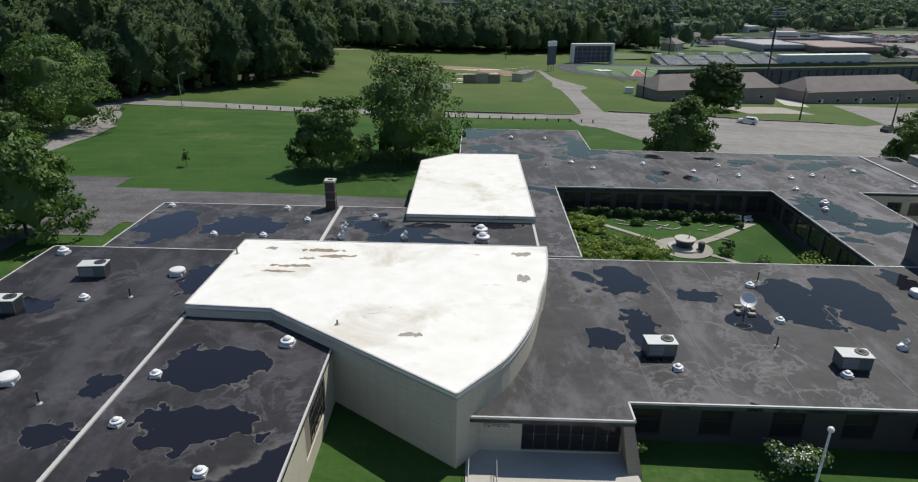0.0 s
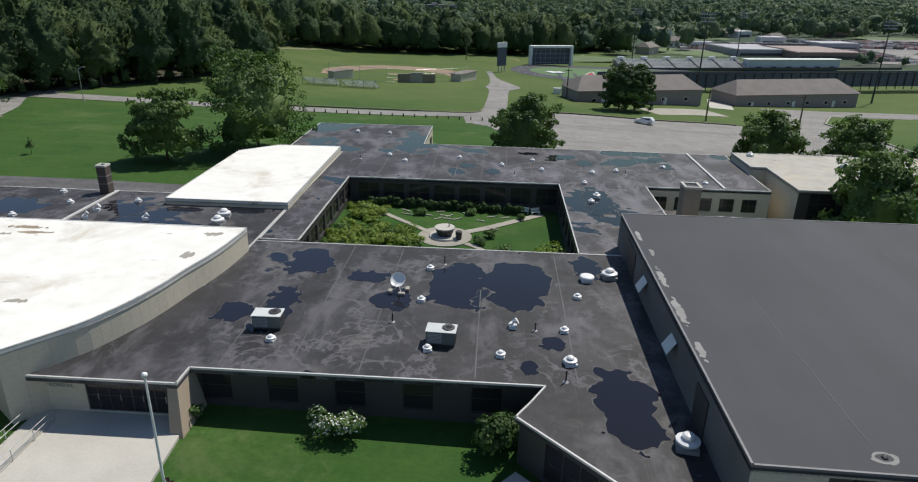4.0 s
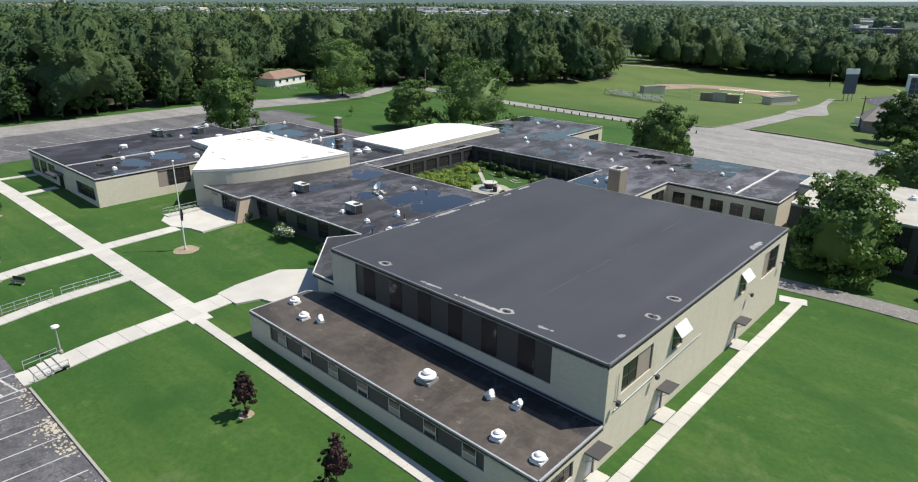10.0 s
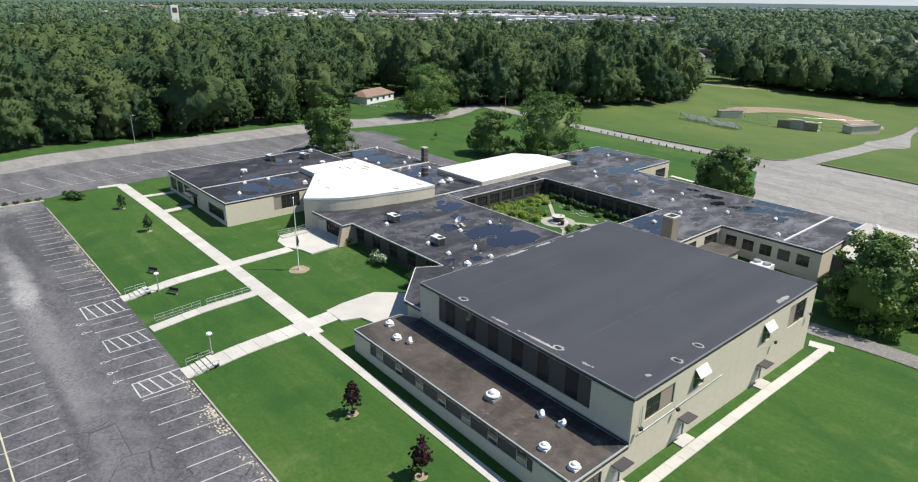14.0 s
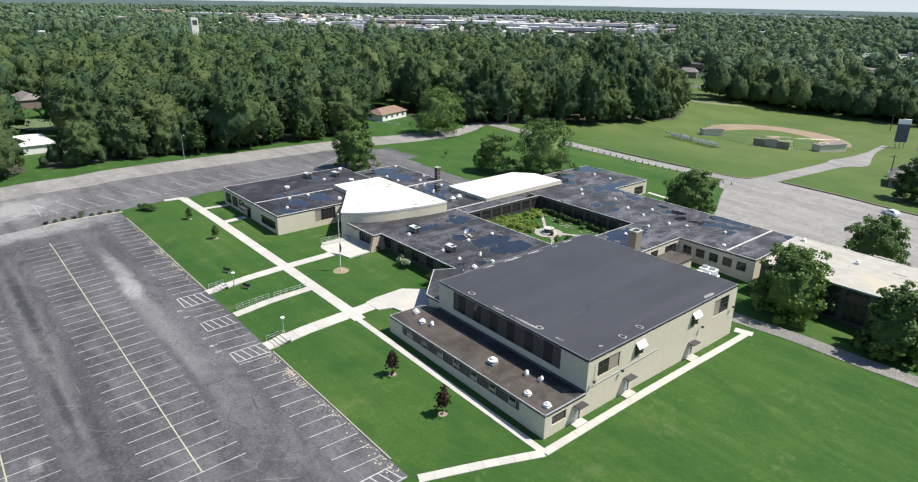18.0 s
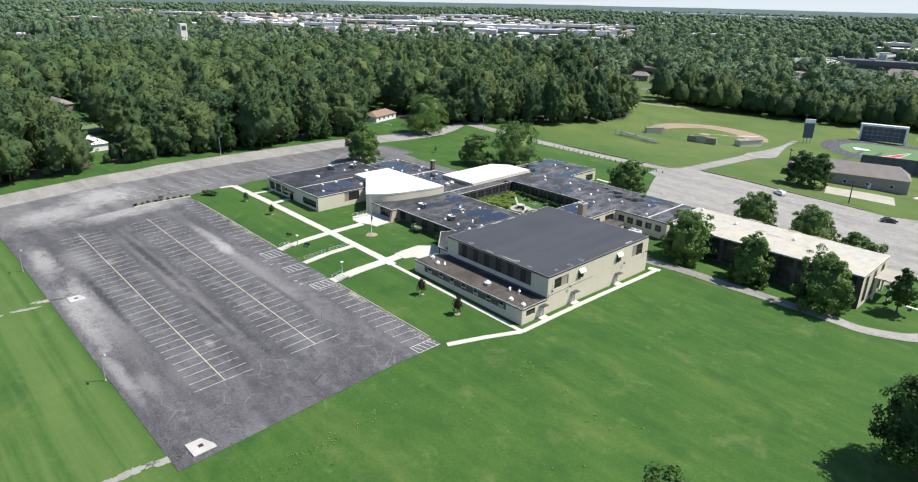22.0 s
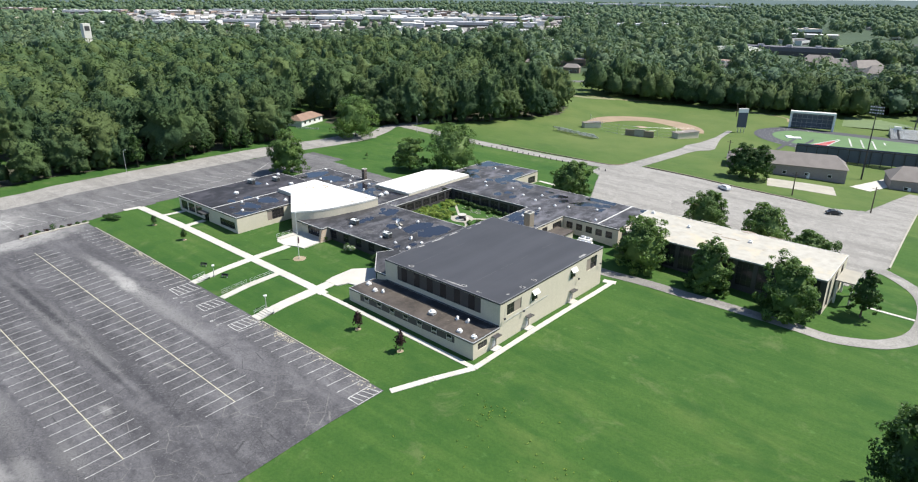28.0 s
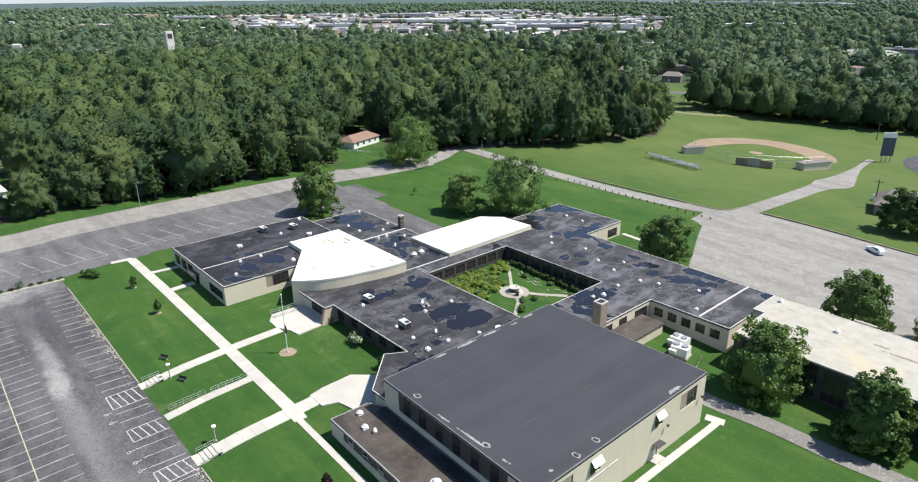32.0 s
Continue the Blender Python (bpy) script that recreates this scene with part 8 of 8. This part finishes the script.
for x, y, w, d_, h, r, wi, ri in TOWN:
    t = thing("town_building", "low flat-roofed commercial building in the distant town", "building", "town buildings", at=(x, y, g(x, y)))
    m = Matrix.Translation((x, y, g(x, y))) @ Matrix.Rotation(r, 4, "Z")
    part("wall", box(bmn(), -w / 2, -d_ / 2, -0.5, w / 2, d_ / 2, h, m), TM[wi], t)
    part("roof", box(bmn(), -w / 2 + 0.8, -d_ / 2 + 0.8, h, w / 2 - 0.8, d_ / 2 - 0.8, h + 0.3, m), TM[ri], t)
    part("shopfront", box(bmn(), -w / 2 + 2, -d_ / 2 - 0.15, 0.5, w / 2 - 2, -d_ / 2, h * 0.5, m), M_panel, t)
    if w > 70:
        for i in range(3):
            part("roof_unit", box(bmn(), w * (0.28 * i - 0.32), -d_ * 0.2, h + 0.3, w * (0.28 * i - 0.28) + 2, d_ * 0.05, h + 2.2, m), TM[1], t)
t = thing("domed_hall", "broad hall with a low grey-green domed roof among trees", "hall", at=(-95, 632, g(-95, 632)))
part("wall", cyl(bmn(), -95, 632, g(-95, 632) - 0.5, g(-95, 632) + 6, 32, 32, 32), TM[3], t)
part("roof", lathe(bmn(), [(33.5, 5.8), (32, 7.2), (26, 9.4), (18, 11.2), (9, 12.4), (0.5, 12.8)], 36, (-95, 632, g(-95, 632))), plain("grey_green_roof", (0.24, 0.26, 0.22), 0.8, 0.1, 0.1), t)
for x, y, r in ((-8, 628, 0.3), (18, 640, 0.9), (-24, 655, 0.1), (40, 600, 0.4)):
    gable_house("house", x, y, r, 30, 18, 5, 6, TM[3], M_shingle, "large house with a tan hipped roof among trees", "house", 1, 4)
for x, y, r in ((-150, 410, 0.4), (-168, 392, 0.3), (-196, 420, 0.6), (-120, 432, 0.9), (-60, 500, 0.9), (119, 421, 0.9), (150, 482, 0.15), (213, 590, 0.2), (246, 552, 0.2), (232, 606, 0.6), (352, 655, 0.1)):
    gable_house("house", x, y, r, 13, 9, 4.5, 2.6, rt_.choice([TM[0], TM[3], M_brickred]), M_shingle, "small town house with a grey roof", "house", 1, 3)
vs = [(x, y, g(x, y) + 0.2) for x, y in QUARTER]
tagged(new("town_pavement", mesh_of("town_pavement", vs, [tuple(range(len(vs)))], M_road)), "pale car parks and streets of the shopping quarter", "car park", kind="structure")
for i, (x, y, rx, ry) in enumerate([(330, 545, 95, 40), (255, 470, 62, 66), (170, 470, 26, 22), (-1800, 640, 160, 60)]):
    tagged(new("far_car_park", blob("far_car_park", x, y, rx, ry, 300 + i, g(x, y) + 0.25 + 0.02 * i, M_road, 40, 0.25, 0.8)), "pale car park among distant shops", "car park", kind="structure")
M_pasture = plain("dull_grass", (0.105, 0.150, 0.062), 0.95, 0.25, 0.03)
for i, (x, y, rx, ry) in enumerate([(30, 1040, 90, 60), (-60, 880, 60, 50), (190, 700, 60, 40), (195, 572, 26, 18), (150, 440, 24, 26), (475, 810, 90, 45), (372, 632, 40, 16), (66, 360, 22, 18), (-186, 3, 20, 8), (-228, 37, 8, 6)]):
    tagged(new("far_field", blob("far_field", x, y, rx, ry, 330 + i, g(x, y) + 0.2 + 0.02 * i, M_pasture, 40, 0.25, 0.3)), "open green field among distant trees", "field", kind="structure")
cv, cf = [], []
for i in range(2700):
    cx, cy, rx, ry = rt_.choice([(322, 542, 62, 34), (322, 542, 62, 34), (322, 542, 62, 34), (262, 455, 16, 46), (262, 455, 16, 46), (215, 505, 36, 8), (170, 472, 18, 10)]) if i < 1000 else rt_.choice([(-620, 720, 110, 50), (-560, 660, 60, 30), (-900, 830, 120, 60), (-1050, 640, 60, 30), (-760, 1060, 80, 40), (-1250, 1000, 100, 60), (-345, 570, 30, 14)])
    x, y = cx + rt_.uniform(-rx, rx), cy + round(rt_.uniform(-ry, ry) / 8) * 8 + rt_.uniform(-0.6, 0.6)
    b_, z = len(cv), g(x, y) + 0.3
    cv += [(x + sx, y + sy, z + sz) for sz in (0, 1.5) for sx, sy in ((-2.2, -0.9), (2.2, -0.9), (2.2, 0.9), (-2.2, 0.9))]
    cf += [tuple(b_ + q for q in f) for f in ((4, 5, 6, 7), (0, 1, 5, 4), (1, 2, 6, 5), (2, 3, 7, 6), (3, 0, 4, 7))]
M_cars = N("distant_cars")
isl = M_cars.node("ShaderNodeNewGeometry").outputs["Random Per Island"]
M_cars = M_cars.done(M_cars.ramp(isl, (0.0, 0.05), (0.35, 0.2), (0.6, 0.75), (1.0, (0.4, 0.1, 0.1))), 0.3)
tagged(new("distant_cars", mesh_of("distant_cars", cv, cf, M_cars)), "rows of parked cars far away", "cars", kind="stuff")
hv, hf = [], []
for _ in range(700):      # small houses and shops between the trees
    a, d = radians(rt_.uniform(112, 172)), 660 + 1900 * rt_.random() ** 1.3
    x, y, w, q, h = 109 + d * math.cos(a), -22 + d * math.sin(a), rt_.uniform(4, 8), rt_.uniform(3, 5), rt_.uniform(3, 6)
    if not in_quarter(x, y) and rt_.random() < 0.55:
        continue
    c_ = math.cos(rt_.uniform(0, 1.6))
    s_ = math.sqrt(1 - c_ * c_)
    b_, z = len(hv), g(x, y)
    for px, py, pz in ((-w, -q, 0), (w, -q, 0), (w, q, 0), (-w, q, 0), (-w, -q, h), (w, -q, h), (w, q, h), (-w, q, h), (-w, 0, h * 1.4), (w, 0, h * 1.4)):
        hv.append((x + px * c_ - py * s_, y + px * s_ + py * c_, z + pz))
    hf += [tuple(b_ + k for k in f) for f in ((0, 1, 5, 4), (2, 3, 7, 6), (1, 2, 6, 9, 5), (3, 0, 4, 8, 7), (4, 5, 9, 8), (6, 7, 8, 9))]
M_town = N("town_houses")
isl = M_town.node("ShaderNodeNewGeometry").outputs["Random Per Island"]
M_town = M_town.done(M_town.ramp(isl, (0.0, (0.16, 0.13, 0.12)), (0.3, (0.35, 0.33, 0.32)), (0.55, (0.42, 0.42, 0.41)), (0.85, (0.62, 0.62, 0.60)), (1.0, (0.30, 0.20, 0.16))), 0.7)
tagged(new("town_houses", mesh_of("town_houses", hv, hf, M_town)), "pale and brown houses of the distant town", "houses", kind="stuff")
BIG = [b for b in TOWN if b[2] > 40 and not 140 < b[0] < 400] + [(475, 810, 150, 0), (372, 632, 50, 0), (-95, 632, 70, 0), (30, 1040, 190, 0), (-60, 880, 110, 0), (190, 700, 110, 0)]
GAP = [(-92, 300), (-112, 345), (-140, 400), (-165, 440)]
ROAD9 = [(-230, 300), (-150, 345), (-112, 366), (-90, 400), (-40, 470), (40, 560)]
far, farther = [], []
for _ in range(21000):
    d = 330 + 3900 * rngf.random() ** 1.55
    a = radians(rngf.uniform(55, 192))
    x, y = 70 + d * math.cos(a), d * math.sin(a)
    wood = y < 420 and x < wood_edge(min(y, 400)) + 14 and math.hypot(x - 109, y + 22) < 650
    field = (y < 400 and x > -82) or (105 < x < 440 and 395 < y < 620)
    if wood or field or (in_quarter(x, y) and rngf.random() < 0.86) or noise.noise(Vector((x * 0.0055, y * 0.0055, 3.0))) < -0.24:
        continue
    if any(abs(x - b[0]) < b[2] * 0.55 + 4 and abs(y - b[1]) < b[2] * 0.55 + 4 for b in BIG) or any(math.dist((x, y), (p[0] + (q[0] - p[0]) * k / 4, p[1] + (q[1] - p[1]) * k / 4)) < 17 for p, q in list(zip(ROAD9, ROAD9[1:])) + list(zip(GAP, GAP[1:])) for k in range(5)):
        continue
    (far if d < 1350 else farther).append((x, y))
small = [(244 + rngf.normal() * 8, 392 + rngf.normal() * 5) for _ in range(5)]
far += [(340, 613), (346, 618), (152, 456), (180, 522), (190, 530), (225, 598), (286, 585), (205, 560), (165, 520), (140, 505), (128, 470), (132, 440), (300, 600), (270, 590), (138, 560), (155, 590), (122, 520), (118, 560), (170, 600)]
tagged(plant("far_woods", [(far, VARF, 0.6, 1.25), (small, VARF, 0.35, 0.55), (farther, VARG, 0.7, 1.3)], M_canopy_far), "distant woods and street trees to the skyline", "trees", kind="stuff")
rv, rf = [], []
for i in range(121):      # wooded rise along the skyline
    a = radians(40 + 160 * i / 120)
    for d, z in ((3900, -8), (4150, 4), (4350, 33 + 6 * noise.noise(Vector((i * 0.11, 2, 0))) + 2.5 * noise.noise(Vector((i * 0.9, 5, 0)))), (4600, -8)):
        rv.append((100 + d * math.cos(a), -20 + d * math.sin(a), z))
    if i:
        b_ = len(rv) - 8
        rf += [(b_ + k, b_ + k + 1, b_ + k + 5, b_ + k + 4) for k in range(3)]
# the blue-green of the rise is distance haze mixed into its base colour
M_ridge = N("hazed_ridge")
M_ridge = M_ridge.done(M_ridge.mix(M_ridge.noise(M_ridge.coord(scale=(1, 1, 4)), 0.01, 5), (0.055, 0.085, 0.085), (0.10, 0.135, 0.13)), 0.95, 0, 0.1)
tagged(new("backdrop", mesh_of("backdrop", rv, rf, M_ridge, True)), "low wooded rise on the skyline, its colour hazed blue-green", "hills", kind="structure")
